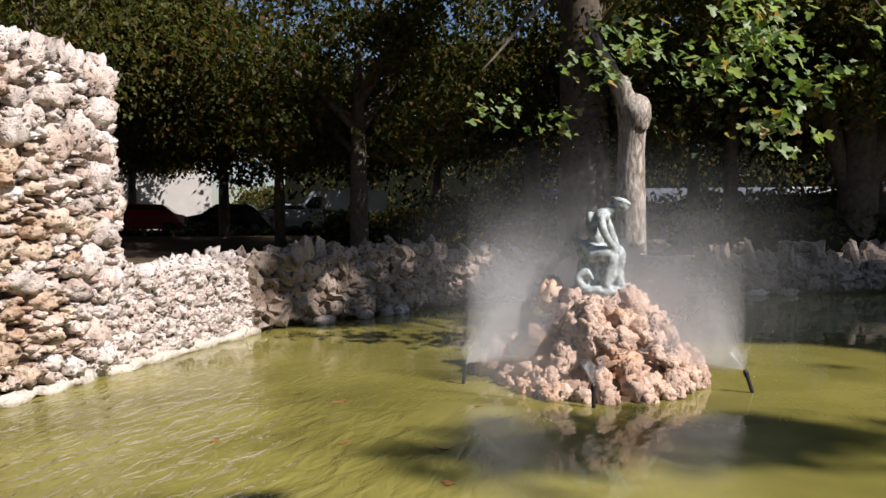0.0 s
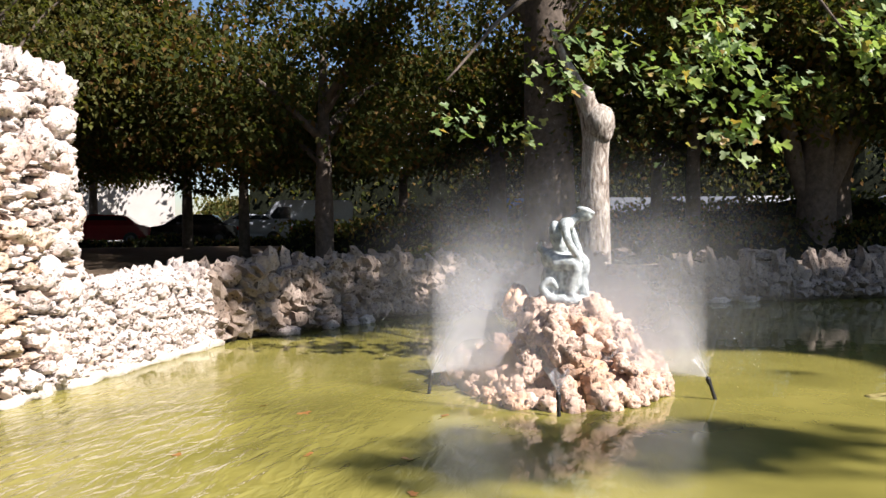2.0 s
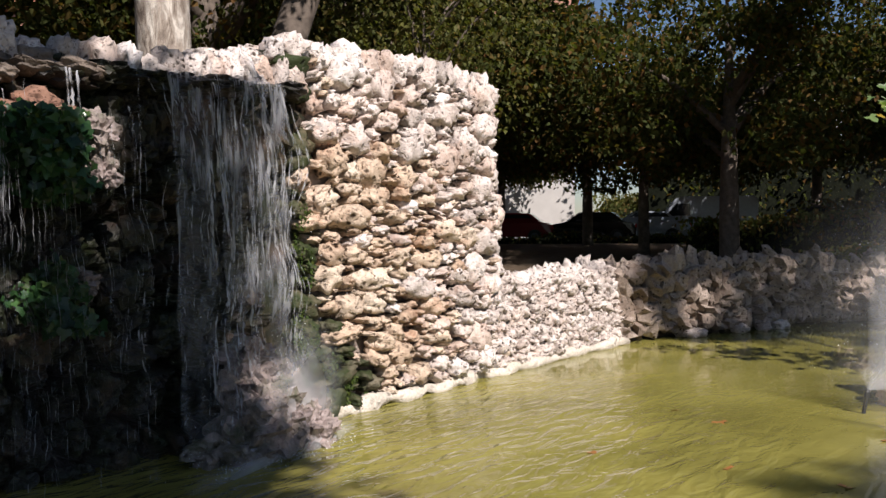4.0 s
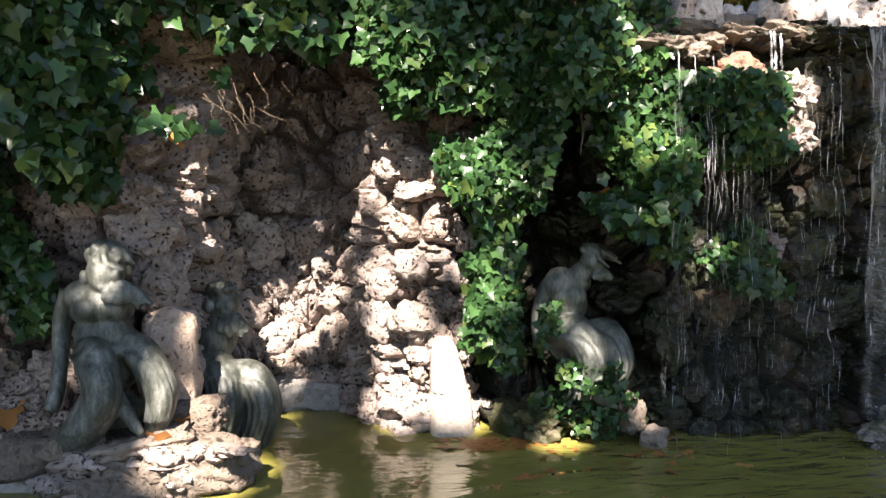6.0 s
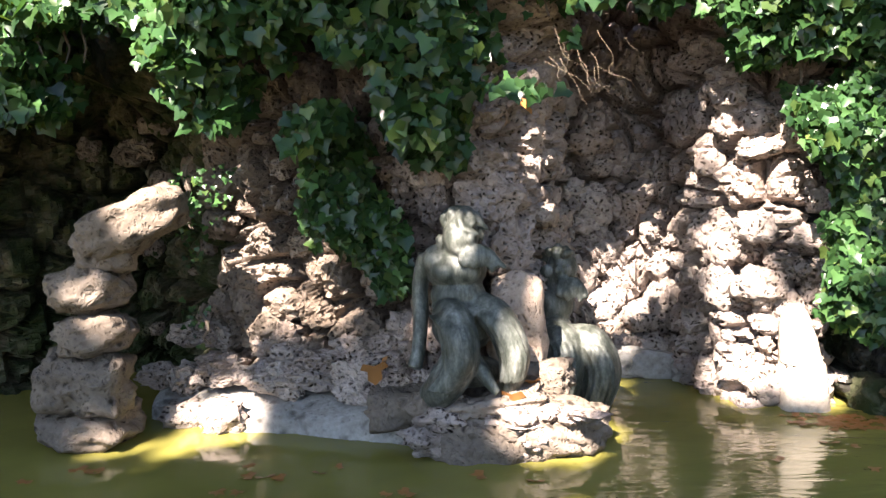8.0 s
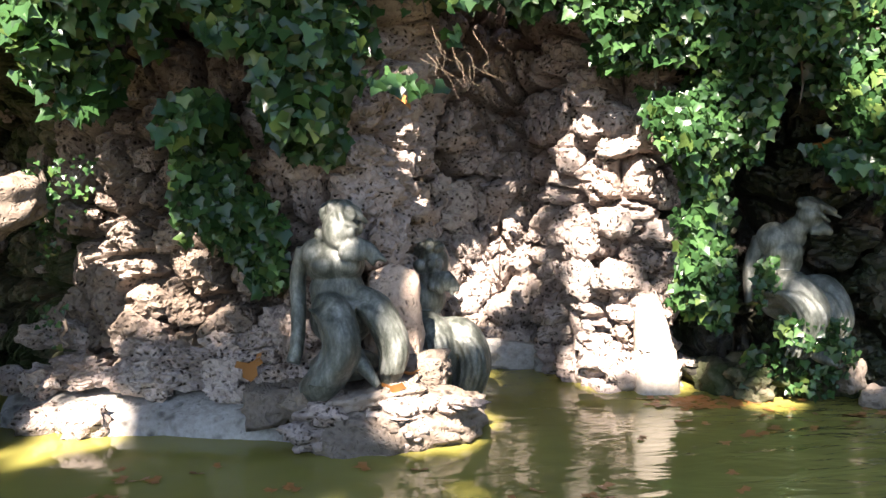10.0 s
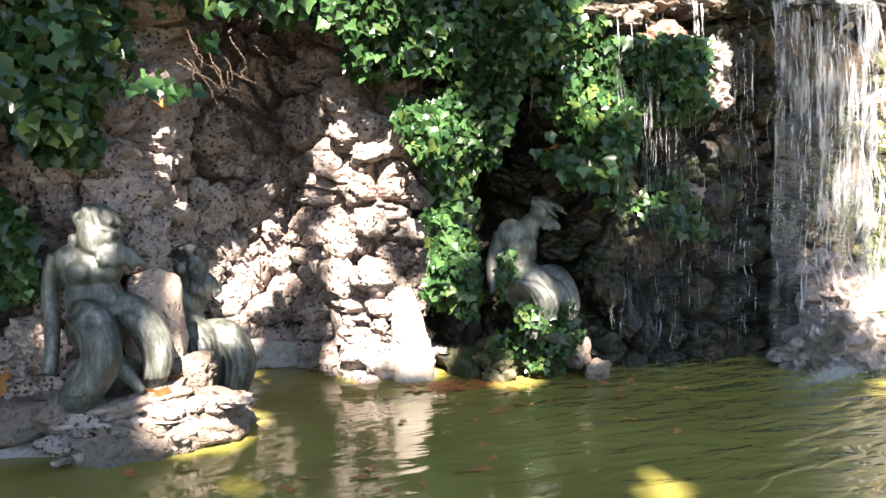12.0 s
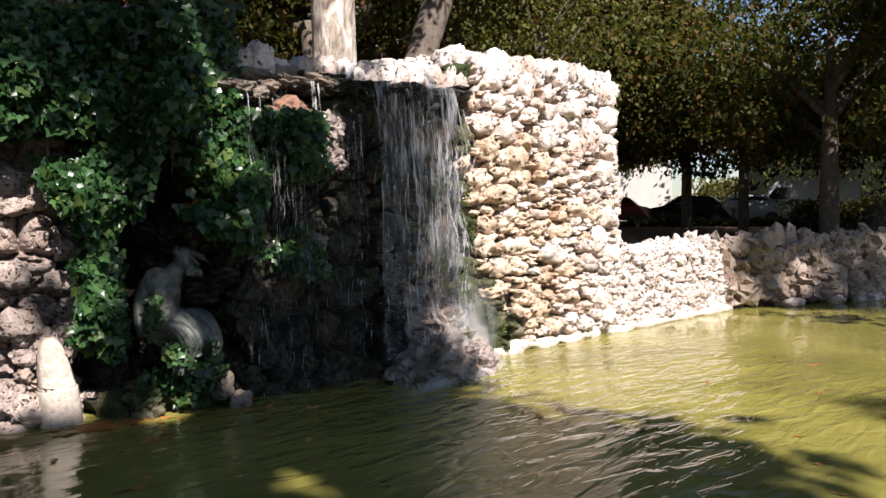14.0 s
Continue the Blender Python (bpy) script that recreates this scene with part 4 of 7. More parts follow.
def flutes(pts, n, r, depth):
    """Fine raised lines along a tail, on the side towards the water."""
    out = []
    for k in range(n):
        o = (k - (n - 1) / 2) * r * 1.5 / n
        out.append((tuple((x + o, y - depth * math.sqrt(max(0.05, 1 - (o / r) ** 2)), z) for x, y, z in pts), (0.010, 0.017, 0.017, 0.011)))
    return out


def locks(seed, n, centre, reach, sweep, thick=0.017):
    """Wavy locks of hair over a head, swept towards one side."""
    r = random.Random(seed)
    c, s, out = Vector(centre), Vector(sweep), []
    for k in range(n):
        a = 2 * math.pi * k / n
        pts = []
        reach_down = r.uniform(0.16, 0.36)
        for m in range(5):
            u = 0.15 + reach_down * m
            d = Vector((math.cos(a) * math.sin(u), math.sin(a) * math.sin(u), math.cos(u)))
            wave = 0.022 * math.sin(m * 2.2 + r.uniform(0, 6))
            pts.append(tuple(c + Vector((d.x * reach[0] + wave, d.y * reach[1] + wave, d.z * reach[2])) + s * (m / 4) ** 2))
        out.append((tuple(pts), (thick, thick * 1.15, thick * 1.1, thick, thick * 0.5)))
    return out


def beard(seed, n, chin, way, length, width):
    """Wavy strands falling from a chin."""
    r = random.Random(seed)
    c, w, out = Vector(chin), Vector(way), []
    for k in range(n):
        o = (k - (n - 1) / 2) * width / n
        pts = [tuple(c + Vector((o * (1 + 0.3 * m), -0.01 * m + 0.012 * math.sin(m * 2 + k), 0)) + w * (length * r.uniform(0.8, 1.1) * m / 3) + Vector((0.012 * math.sin(m * 2.4 + k), 0, 0))) for m in range(4)]
        out.append((tuple(pts), (0.032, 0.032, 0.026, 0.012)))
    return out


def merman_on_ledge():
    """Stout merman, head turned aside with wind-blown hair and beard, two thick splayed tails."""
    blobs = [((-0.02, -0.06, 0.90), (0.125, 0.13, 0.13), (0, 22, 0)), ((-0.06, 0.0, 0.70), (0.215, 0.15, 0.14)), ((-0.20, 0.0, 0.76), (0.10, 0.11, 0.09)), ((0.06, 0.0, 0.76), (0.09, 0.11, 0.08)),
             ((-0.13, -0.10, 0.70), (0.10, 0.065, 0.07)), ((0.02, -0.10, 0.70), (0.10, 0.065, 0.07)), ((-0.05, -0.01, 0.55), (0.195, 0.14, 0.13)), ((-0.04, -0.05, 0.49), (0.20, 0.13, 0.045)),
             ((-0.02, 0.02, 0.36), (0.23, 0.17, 0.16)), ((0, 0.04, 0.08), (0.26, 0.16, 0.10)), ((0.06, -0.17, 0.89), (0.026, 0.03, 0.035)), ((0.04, -0.155, 0.94), (0.085, 0.035, 0.02), (0, 18, 0))]
    blobs += curls(1, 22, (-0.03, 0.0, 0.92), (0.15, 0.14, 0.12), 0.034)
    left = ((-0.15, -0.06, 0.46), (-0.06, -0.19, 0.40), (-0.03, -0.23, 0.22), (-0.16, -0.22, 0.05), (-0.28, -0.16, -0.02))
    right = ((0.08, -0.04, 0.50), (0.23, -0.14, 0.42), (0.33, -0.17, 0.24), (0.31, -0.15, 0.08), (0.27, -0.10, 0.0))
    limbs = [(((-0.26, 0.02, 0.78), (-0.32, 0.03, 0.62), (-0.32, -0.02, 0.42), (-0.33, -0.10, 0.24), (-0.36, -0.14, 0.14)), (0.072, 0.06, 0.055, 0.05, 0.05)), (left, (0.10, 0.135, 0.135, 0.12, 0.07)), (right, (0.09, 0.115, 0.115, 0.09, 0.06)),
             (((0.04, -0.14, 0.22), (0.13, -0.22, 0.12), (0.22, -0.26, 0.02)), (0.055, 0.05, 0.025)), (((-0.04, 0.0, 0.76), (-0.03, -0.02, 0.88)), (0.10, 0.09))]
    limbs += flutes(left[:4], 7, 0.135, 0.148) + flutes(right[:4], 6, 0.115, 0.125) + locks(1, 12, (-0.03, -0.01, 0.92), (0.15, 0.155, 0.135), (0.07, 0.0, -0.03), 0.026) + beard(2, 6, (0.04, -0.15, 0.84), (0.75, -0.05, -0.7), 0.18, 0.17)
    statue("statue", "weathered bronze merman with curling tails seated on the rock ledge", blobs, limbs, (-0.03, 5.25, 0.34), 0, 1.0, voxel=0.009, soft=1, slim=0.84)


def merman_in_recess():
    blobs = [((-0.02, 0.0, 0.84), (0.105, 0.11, 0.12)), ((-0.09, 0.0, 0.60), (0.15, 0.12, 0.15)), ((-0.09, 0.0, 0.42), (0.13, 0.11, 0.14)), ((-0.02, 0.0, 0.22), (0.2, 0.15, 0.2))]
    blobs += curls(3, 34, (-0.04, 0.0, 0.87), (0.115, 0.115, 0.11), 0.032)
    one = ((-0.12, -0.05, 0.42), (-0.03, -0.16, 0.36), (-0.01, -0.2, 0.18), (-0.06, -0.16, -0.1))
    two = ((0.02, 0.0, 0.36), (0.17, -0.09, 0.34), (0.24, -0.12, 0.16), (0.17, -0.10, -0.1))
    limbs = [(one, (0.11, 0.135, 0.135, 0.11)), (two, (0.10, 0.125, 0.13, 0.11)), (((-0.2, 0, 0.7), (-0.22, -0.04, 0.52), (-0.12, -0.12, 0.46)), (0.06, 0.05, 0.04)), (((-0.06, 0, 0.70), (-0.03, 0, 0.8)), (0.08, 0.075))]
    limbs += flutes(one, 5, 0.13, 0.15) + flutes(two, 5, 0.125, 0.14) + beard(4, 5, (0.02, -0.11, 0.78), (0.3, -0.1, -1.0), 0.14, 0.12)
    statue("statue", "dark bronze merman crouching in the grotto's recess", blobs, limbs, (0.60, 6.02, 0.10), -6, 1.0, voxel=0.01, soft=1)


def merman_in_ivy():
    blobs = [((0.12, -0.02, 0.935), (0.092, 0.095, 0.088), (0, 35, 0)), ((-0.11, 0.0, 0.77), (0.13, 0.12, 0.12)), ((0.0, 0.02, 0.79), (0.11, 0.11, 0.09)), ((-0.04, -0.04, 0.70), (0.13, 0.09, 0.09)), ((-0.05, 0.0, 0.64), (0.14, 0.11, 0.13)), ((-0.05, 0.0, 0.51), (0.13, 0.11, 0.11)),
             ((0.0, 0.04, 0.36), (0.2, 0.15, 0.13)), ((0.195, -0.05, 0.91), (0.022, 0.025, 0.025))]
    one = ((-0.16, -0.04, 0.43), (0.02, -0.14, 0.46), (0.15, -0.17, 0.3), (0.06, -0.12, 0.06))
    two = ((0.08, 0.06, 0.43), (0.24, 0.04, 0.43), (0.32, 0.0, 0.26), (0.22, 0.0, 0.06))
    limbs = [(one, (0.10, 0.135, 0.135, 0.08)), (two, (0.10, 0.12, 0.125, 0.08)), (((-0.2, 0.0, 0.78), (-0.27, -0.02, 0.58), (-0.26, -0.10, 0.36)), (0.06, 0.05, 0.04)),
             (((0.0, 0.0, 0.82), (0.1, -0.01, 0.9)), (0.08, 0.07)), (((0.12, -0.08, 0.1), (0.22, -0.12, 0.04), (0.33, -0.12, 0.0)), (0.05, 0.04, 0.02))]
    limbs += flutes(one, 5, 0.135, 0.152) + flutes(two, 4, 0.12, 0.135) + locks(5, 15, (0.10, -0.01, 0.945), (0.115, 0.11, 0.095), (0.10, 0.0, -0.05), 0.018) + beard(6, 4, (0.19, -0.05, 0.87), (0.2, 0.0, -0.9), 0.06, 0.07)
    statue("statue", "weathered bronze merman half hidden in ivy beside the waterfall", blobs, limbs, (2.90, 5.55, 0.30), -26, 1.02, voxel=0.009, soft=1, slim=0.9)


boy()
merman_on_ledge()
merman_in_recess()
merman_in_ivy()


# ---- ledges and single rocks ----
def heap(name, label, rows, meshes, category="rock", tilt=8):
    """A group of stones mortared together; rows: place, size, turn about z."""
    ob = thing(name, rows[0][0], label, category)
    base = Vector(rows[0][0])
    for at, size, turn in rows:
        stone(rnd.choice(meshes), ob, Vector(at) - base, size, (rnd.uniform(-tilt, tilt), rnd.uniform(-tilt, tilt), turn))
    return ob


heap("rock_ledge", "flat pale stones under the seated merman, lit by the sun",
     [((0.05, 5.3, 0.15), (0.5, 0.3, 0.17), 0), ((0.42, 5.08, 0.06), (0.3, 0.2, 0.15), 20), ((0.0, 4.98, 0.05), (0.3, 0.15, 0.16), -10), ((0.6, 5.16, 0.12), (0.2, 0.2, 0.14), 30), ((0.02, 5.05, 0.26), (0.24, 0.12, 0.06), 4), ((0.5, 5.12, 0.25), (0.22, 0.14, 0.05), -12), ((0.3, 4.95, 0.16), (0.17, 0.09, 0.06), 12),
      ((-0.2, 5.12, 0.28), (0.16, 0.12, 0.08), 10), ((0.42, 5.32, 0.36), (0.2, 0.14, 0.12), -20), ((-0.35, 5.3, 0.2), (0.3, 0.22, 0.14), 0), ((0.25, 5.08, 0.3), (0.18, 0.1, 0.07), 0)], LEDGE)
heap("ledge_stones", "broken pinkish stones lying on the rock ledge", [((rnd.uniform(-0.4, 0.72), rnd.uniform(4.92, 5.12), rnd.uniform(0.02, 0.30)), [rnd.uniform(0.05, 0.12) * k for k in (1.3, 0.9, 0.55)], rnd.uniform(0, 180)) for _ in range(26)], TUFA_SMALL)
heap("rock_slab", "slanting stone slab leaning behind the seated merman",
     [((0.27, 5.44, 0.66), (0.19, 0.14, 0.33), 0), ((0.27, 5.5, 0.36), (0.2, 0.16, 0.14), 20)], SLAB)
heap("tufa_boulders", "pitted tufa boulders stacked over the slanting slab", [((0.20, 5.57, 1.15), (0.17, 0.15, 0.22), 30), ((0.12, 5.57, 1.44), (0.22, 0.18, 0.18), 0), ((0.02, 5.52, 1.68), (0.2, 0.16, 0.12), 0)], TUFA, tilt=20)
heap("rock_jamb", "column of rounded pitted tufa nodules at the side of the recess",
     [((1.82, 6.35, 0.39), (0.18, 0.16, 0.36), 0), ((1.76, 6.75, 1.37), (0.18, 0.2, 0.15), 0), ((1.72, 6.7, 1.2), (0.18, 0.17, 0.15), 10), ((1.67, 6.8, 1.04), (0.13, 0.12, 0.15), 20), ((1.79, 6.6, 0.87), (0.17, 0.15, 0.18), 40),
      ((1.96, 6.6, 1.13), (0.16, 0.14, 0.16), 10), ((2.17, 6.5, 1.22), (0.17, 0.15, 0.26), 0), ((2.04, 6.45, 0.89), (0.18, 0.16, 0.15), 0), ((1.70, 6.65, 0.74), (0.18, 0.16, 0.15), 25), ((1.94, 6.5, 0.70), (0.16, 0.13, 0.15), -15),
      ((1.72, 6.7, 0.45), (0.18, 0.15, 0.22), 0), ((1.99, 6.32, 0.46), (0.17, 0.14, 0.26), 0), ((1.97, 6.2, 0.25), (0.1, 0.1, 0.15), 30), ((1.80, 6.25, 0.08), (0.18, 0.14, 0.15), 10), ((1.77, 6.75, 1.68), (0.18, 0.17, 0.15), 30),
      ((2.08, 6.6, 1.6), (0.18, 0.16, 0.17), 0), ((1.57, 6.8, 1.88), (0.18, 0.17, 0.15), 0), ((1.91, 6.65, 1.92), (0.18, 0.17, 0.17), 15)], NODULE, tilt=18)
heap("recess_rock", "grey tufa nodules bulging from the back of the recess",
     [((1.36, 7.1, 1.18), (0.15, 0.14, 0.16), 0), ((1.43, 7.05, 0.88), (0.17, 0.14, 0.2), 10), ((1.42, 7.0, 0.5), (0.18, 0.14, 0.24), 0), ((1.43, 7.05, 1.55), (0.16, 0.12, 0.15), 0), ((1.17, 7.1, 1.62), (0.15, 0.12, 0.15), 30),
      ((1.1, 7.05, 0.72), (0.18, 0.1, 0.2), 0), ((0.95, 7.0, 0.95), (0.18, 0.12, 0.16), 20), ((1.12, 7.05, 1.3), (0.14, 0.12, 0.15), 0), ((0.85, 6.95, 1.3), (0.16, 0.12, 0.18), 0)], NODULE, tilt=18)
heap("recess_kerb", "worn grey kerb at the waterline inside the recess",
     [((1.0, 6.85, 0.08), (0.26, 0.16, 0.14), 0), ((1.35, 6.82, 0.08), (0.26, 0.16, 0.14), -8), ((1.62, 6.65, 0.06), (0.2, 0.16, 0.13), -30)], KERB)
heap("rock_arch", "stack of large worn blocks leaning into an arch at the water",
     [((-2.39, 5.22, 0.12), (0.31, 0.28, 0.13), 0), ((-2.37, 5.22, 0.39), (0.29, 0.27, 0.20), 5), ((-2.31, 5.24, 0.69), (0.22, 0.24, 0.13), -6), ((-2.34, 5.24, 0.97), (0.25, 0.24, 0.16), 0), ((-2.2, 5.22, 1.2), (0.2, 0.2, 0.14), 15)], ARCH)
lintel = thing("arch_stone", (-2.01, 5.2, 1.36), "large worn block tilted over the top of the rock stack", "rock")
stone(ARCH[2], lintel, (0, 0, 0), (0.34, 0.24, 0.17), (0, -24, 8), "block")
heap("waterfall_rock", "damp pitted boulders under the waterfall where the water splashes",
     [((5.5, 4.98, 0.2), (0.36, 0.3, 0.34), 0), ((5.25, 4.9, 0.08), (0.26, 0.2, 0.2), 40), ((5.82, 4.82, 0.08), (0.2, 0.18, 0.2), 0), ((5.5, 5.08, 0.52), (0.24, 0.22, 0.22), 10), ((5.9, 5.15, 0.15), (0.26, 0.25, 0.28), 0),
      ((5.65, 4.8, 0.22), (0.2, 0.15, 0.18), 30), ((5.35, 4.85, 0.36), (0.18, 0.16, 0.16), 70), ((5.05, 5.0, 0.06), (0.2, 0.16, 0.14), 0), ((5.45, 5.15, 0.7), (0.18, 0.18, 0.16), 0)], DAMP)


def fall_lip():
    """The wet shelf over which the water runs, with upright stones along its back."""
    lip = thing("waterfall_lip", (4.8, 5.4, 2.8), "dark wet rock shelf under a row of pale upright stones", "rock ledge")
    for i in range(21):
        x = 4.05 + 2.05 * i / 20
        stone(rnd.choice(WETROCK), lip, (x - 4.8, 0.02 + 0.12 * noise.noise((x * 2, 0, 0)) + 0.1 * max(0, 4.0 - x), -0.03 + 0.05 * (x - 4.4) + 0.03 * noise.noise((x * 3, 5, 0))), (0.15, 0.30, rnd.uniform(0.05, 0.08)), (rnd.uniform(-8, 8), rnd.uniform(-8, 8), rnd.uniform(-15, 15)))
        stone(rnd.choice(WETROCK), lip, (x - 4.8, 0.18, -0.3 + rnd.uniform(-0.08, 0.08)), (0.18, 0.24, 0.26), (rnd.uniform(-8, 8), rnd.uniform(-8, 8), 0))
    x = 3.5
    while x < 6.2:
        w = rnd.uniform(0.11, 0.24)
        hh = rnd.uniform(0.10, 0.2)
        stone(rnd.choice(ROCKS), lip, (x + w / 2 - 4.8, 0.10 + rnd.uniform(-0.04, 0.05), 0.0 + 0.05 * (x - 4.4) + hh * 0.75), (w * 0.52, 0.11, hh), (rnd.uniform(-8, 8), rnd.uniform(-14, 14), rnd.uniform(-25, 25)))
        x += w
    for i in range(30):
        stone(rnd.choice(ROCKS), lip, (rnd.uniform(-1.4, 1.35), rnd.uniform(0.25, 1.0), 0.08), (rnd.uniform(0.1, 0.2), 0.15, rnd.uniform(0.06, 0.13)), (0, 0, rnd.uniform(0, 180)))


fall_lip()
heap("red_stone", "rust-brown stone under the shelf beside the waterfall", [((3.88, 5.26, 2.53), (0.17, 0.14, 0.11), 0), ((4.04, 5.24, 2.47), (0.11, 0.1, 0.09), 10), ((3.72, 5.26, 2.46), (0.10, 0.1, 0.09), 30)], RUSTY)
heap("shelf_stone", "flat tan stones at the edge of the shelf", [((3.16, 5.3, 2.67), (0.21, 0.17, 0.055), 6), ((3.42, 5.26, 2.68), (0.11, 0.12, 0.06), 20), ((3.55, 5.22, 2.63), (0.09, 0.09, 0.06), 0), ((3.66, 5.25, 2.70), (0.10, 0.12, 0.05), -10), ((3.9, 5.3, 2.76), (0.18, 0.16, 0.05), 4),
      ((4.2, 5.28, 2.79), (0.18, 0.15, 0.05), -5), ((3.3, 5.45, 2.78), (0.2, 0.14, 0.06), 30), ((3.65, 5.45, 2.8), (0.2, 0.14, 0.07), 0), ((4.0, 5.48, 2.86), (0.2, 0.14, 0.08), 10)], LEDGE)
heap("shelf_bed", "dark wet rock under the flat shelf stones", [((3.25, 5.5, 2.52), (0.3, 0.24, 0.16), 0), ((3.6, 5.5, 2.5), (0.25, 0.22, 0.16), 10), ((3.95, 5.5, 2.55), (0.28, 0.22, 0.18), 0)], WETROCK)
heap("pale_stones", "pale stones jutting from the wet rock beside the waterfall", [((4.25, 5.18, 2.36), (0.13, 0.12, 0.14), 0), ((4.30, 5.2, 2.12), (0.10, 0.12, 0.11), 0), ((4.27, 5.46, 1.35), (0.07, 0.14, 0.10), 20), ((4.2, 5.46, 1.12), (0.12, 0.16, 0.05), 0)], DAMP)
heap("merman_base", "mossy boulders under the ivy-clad merman",
     [((2.95, 5.85, 0.12), (0.34, 0.2, 0.2), 0), ((2.6, 5.9, 0.08), (0.18, 0.16, 0.15), 0), ((3.3, 5.75, 0.06), (0.14, 0.14, 0.14), 30)]
     + [((rnd.uniform(2.55, 3.4), rnd.uniform(5.55, 5.7), rnd.uniform(0.0, 0.24)), [rnd.uniform(0.05, 0.10) * k for k in (1.3, 1.0, 0.8)], rnd.uniform(0, 180)) for _ in range(30)], MOSSY)
heap("foot_stone", "pale pitted stones under the merman's tail", [((3.28, 5.42, 0.2), (0.09, 0.08, 0.13), 10), ((3.42, 5.36, 0.05), (0.1, 0.09, 0.09), 40), ((3.2, 5.4, 0.32), (0.07, 0.07, 0.06), 0)], ARCH)


def pillar_stone():
    ob = thing("pillar_stone", (2.12, 5.92, 0), "pale worn post tapering to a rounded top, standing in the water", "rock")
    bm = bmesh.new()
    pts = [(0.03, 0, -0.3), (0.02, 0, 0.0), (0.0, 0, 0.27), (-0.005, 0, 0.30), (-0.03, 0, 0.5), (-0.05, 0, 0.63), (-0.055, 0, 0.69)]
    tube(bm, curve_pts(pts, 4), list(np.interp(np.linspace(0, 6, 25), range(7), [0.175, 0.17, 0.16, 0.145, 0.12, 0.085, 0.035])), 18)
    for v in bm.verts:
        axis = Vector((-0.09 * max(0.0, v.co.z), 0, v.co.z))
        side = v.co - axis
        a = math.atan2(side.y, side.x)
        v.co = axis + side * (0.9 / (abs(math.cos(a)) ** 5 + abs(math.sin(a)) ** 5) ** 0.2)
        v.co += v.normal * (0.022 * noise.noise(v.co * 7) + 0.014 * noise.noise((v.co.x * 24, v.co.y * 24, v.co.z * 4)))
        v.co.y *= 0.75
    part("shaft", bm, M_white, ob, smooth=True)


pillar_stone()


def plinth():
    """Low rendered kerb along the grotto's waterline, with a rubble slope above it."""
    bm = bmesh.new()
    line = curve_pts([(-2.2, 5.72, 0), (-1.6, 5.48, 0), (-1.0, 5.36, 0), (-0.3, 5.15, 0)], 14)
    cols = []
    for i, p in enumerate(line):
        w = 0.03 * noise.noise((p.x * 3, 0, 0)) + 0.015 * noise.noise((p.x * 11, 0, 4))
        h = 0.12 + 0.04 * noise.noise((p.x * 2.5, 8, 0))
        cols.append([bm.verts.new((p.x, p.y + dy + w, z)) for dy, z in ((-0.02, -0.3), (-0.02, 0.0), (0.0, h * 0.7), (0.04, h), (0.16, h + 0.04), (0.5, h + 0.1))])
    for a, c in zip(cols, cols[1:]):
        for k in range(5):
            bm.faces.new((a[k], c[k], c[k + 1], a[k + 1]))
    tagged(part("trim", bm, M_plinth, smooth=True), "pale rendered kerb along the grotto's waterline", "kerb", kind="structure")
    rows = []
    for i in range(46):
        p = line[rnd.randrange(len(line))]
        d = rnd.random()
        rows.append(((p.x + rnd.uniform(-0.05, 0.05), p.y + 0.16 + 0.36 * d, 0.2 + 0.36 * d), [rnd.uniform(0.06, 0.15) * k for k in (1.3, 1.0, 0.7)], rnd.uniform(0, 180)))
    heap("rubble_slope", "slope of pitted tufa rubble above the kerb", rows, TUFA)
    # added stones, in place of a sun patch on the kerb
    heap("bright_stone", "rounded stones added at the waterline where sun brightens the kerb", [((-1.62, 5.46, 0.08), (0.16, 0.12, 0.13), 0), ((-1.92, 5.58, 0.05), (0.14, 0.1, 0.1), 20)], TUFA_SMALL)


plinth()


# ---- ivy ----
# gaps cut in the ivy and crown leaves so that sun reaches the recess: place and width
NICHE_SUN = [(1.05, 6.88, 0.70, 0.24), (0.9, 6.88, 0.58, 0.2), (1.2, 6.88, 0.85, 0.17), (0.92, 6.85, 0.68, 0.17), (0.85, 6.85, 0.9, 0.13), (1.2, 6.85, 1.15, 0.10), (1.05, 6.85, 0.55, 0.12), (1.26, 6.8, 1.45, 0.07), (1.8, 6.1, 0.55, 0.22), (1.75, 6.15, 0.9, 0.14), (1.6, 6.2, 1.33, 0.12), (1.85, 6.1, 1.25, 0.10), (2.1, 5.85, 0.5, 0.26),
             (-0.04, 5.12, 1.0, 0.14), (0.02, 5.1, 1.25, 0.13), (0.55, 5.1, 0.28, 0.3), (-1.62, 5.4, 0.15, 0.22), (1.76, 6.6, 1.37, 0.16), (1.95, 6.4, 0.95, 0.14)]


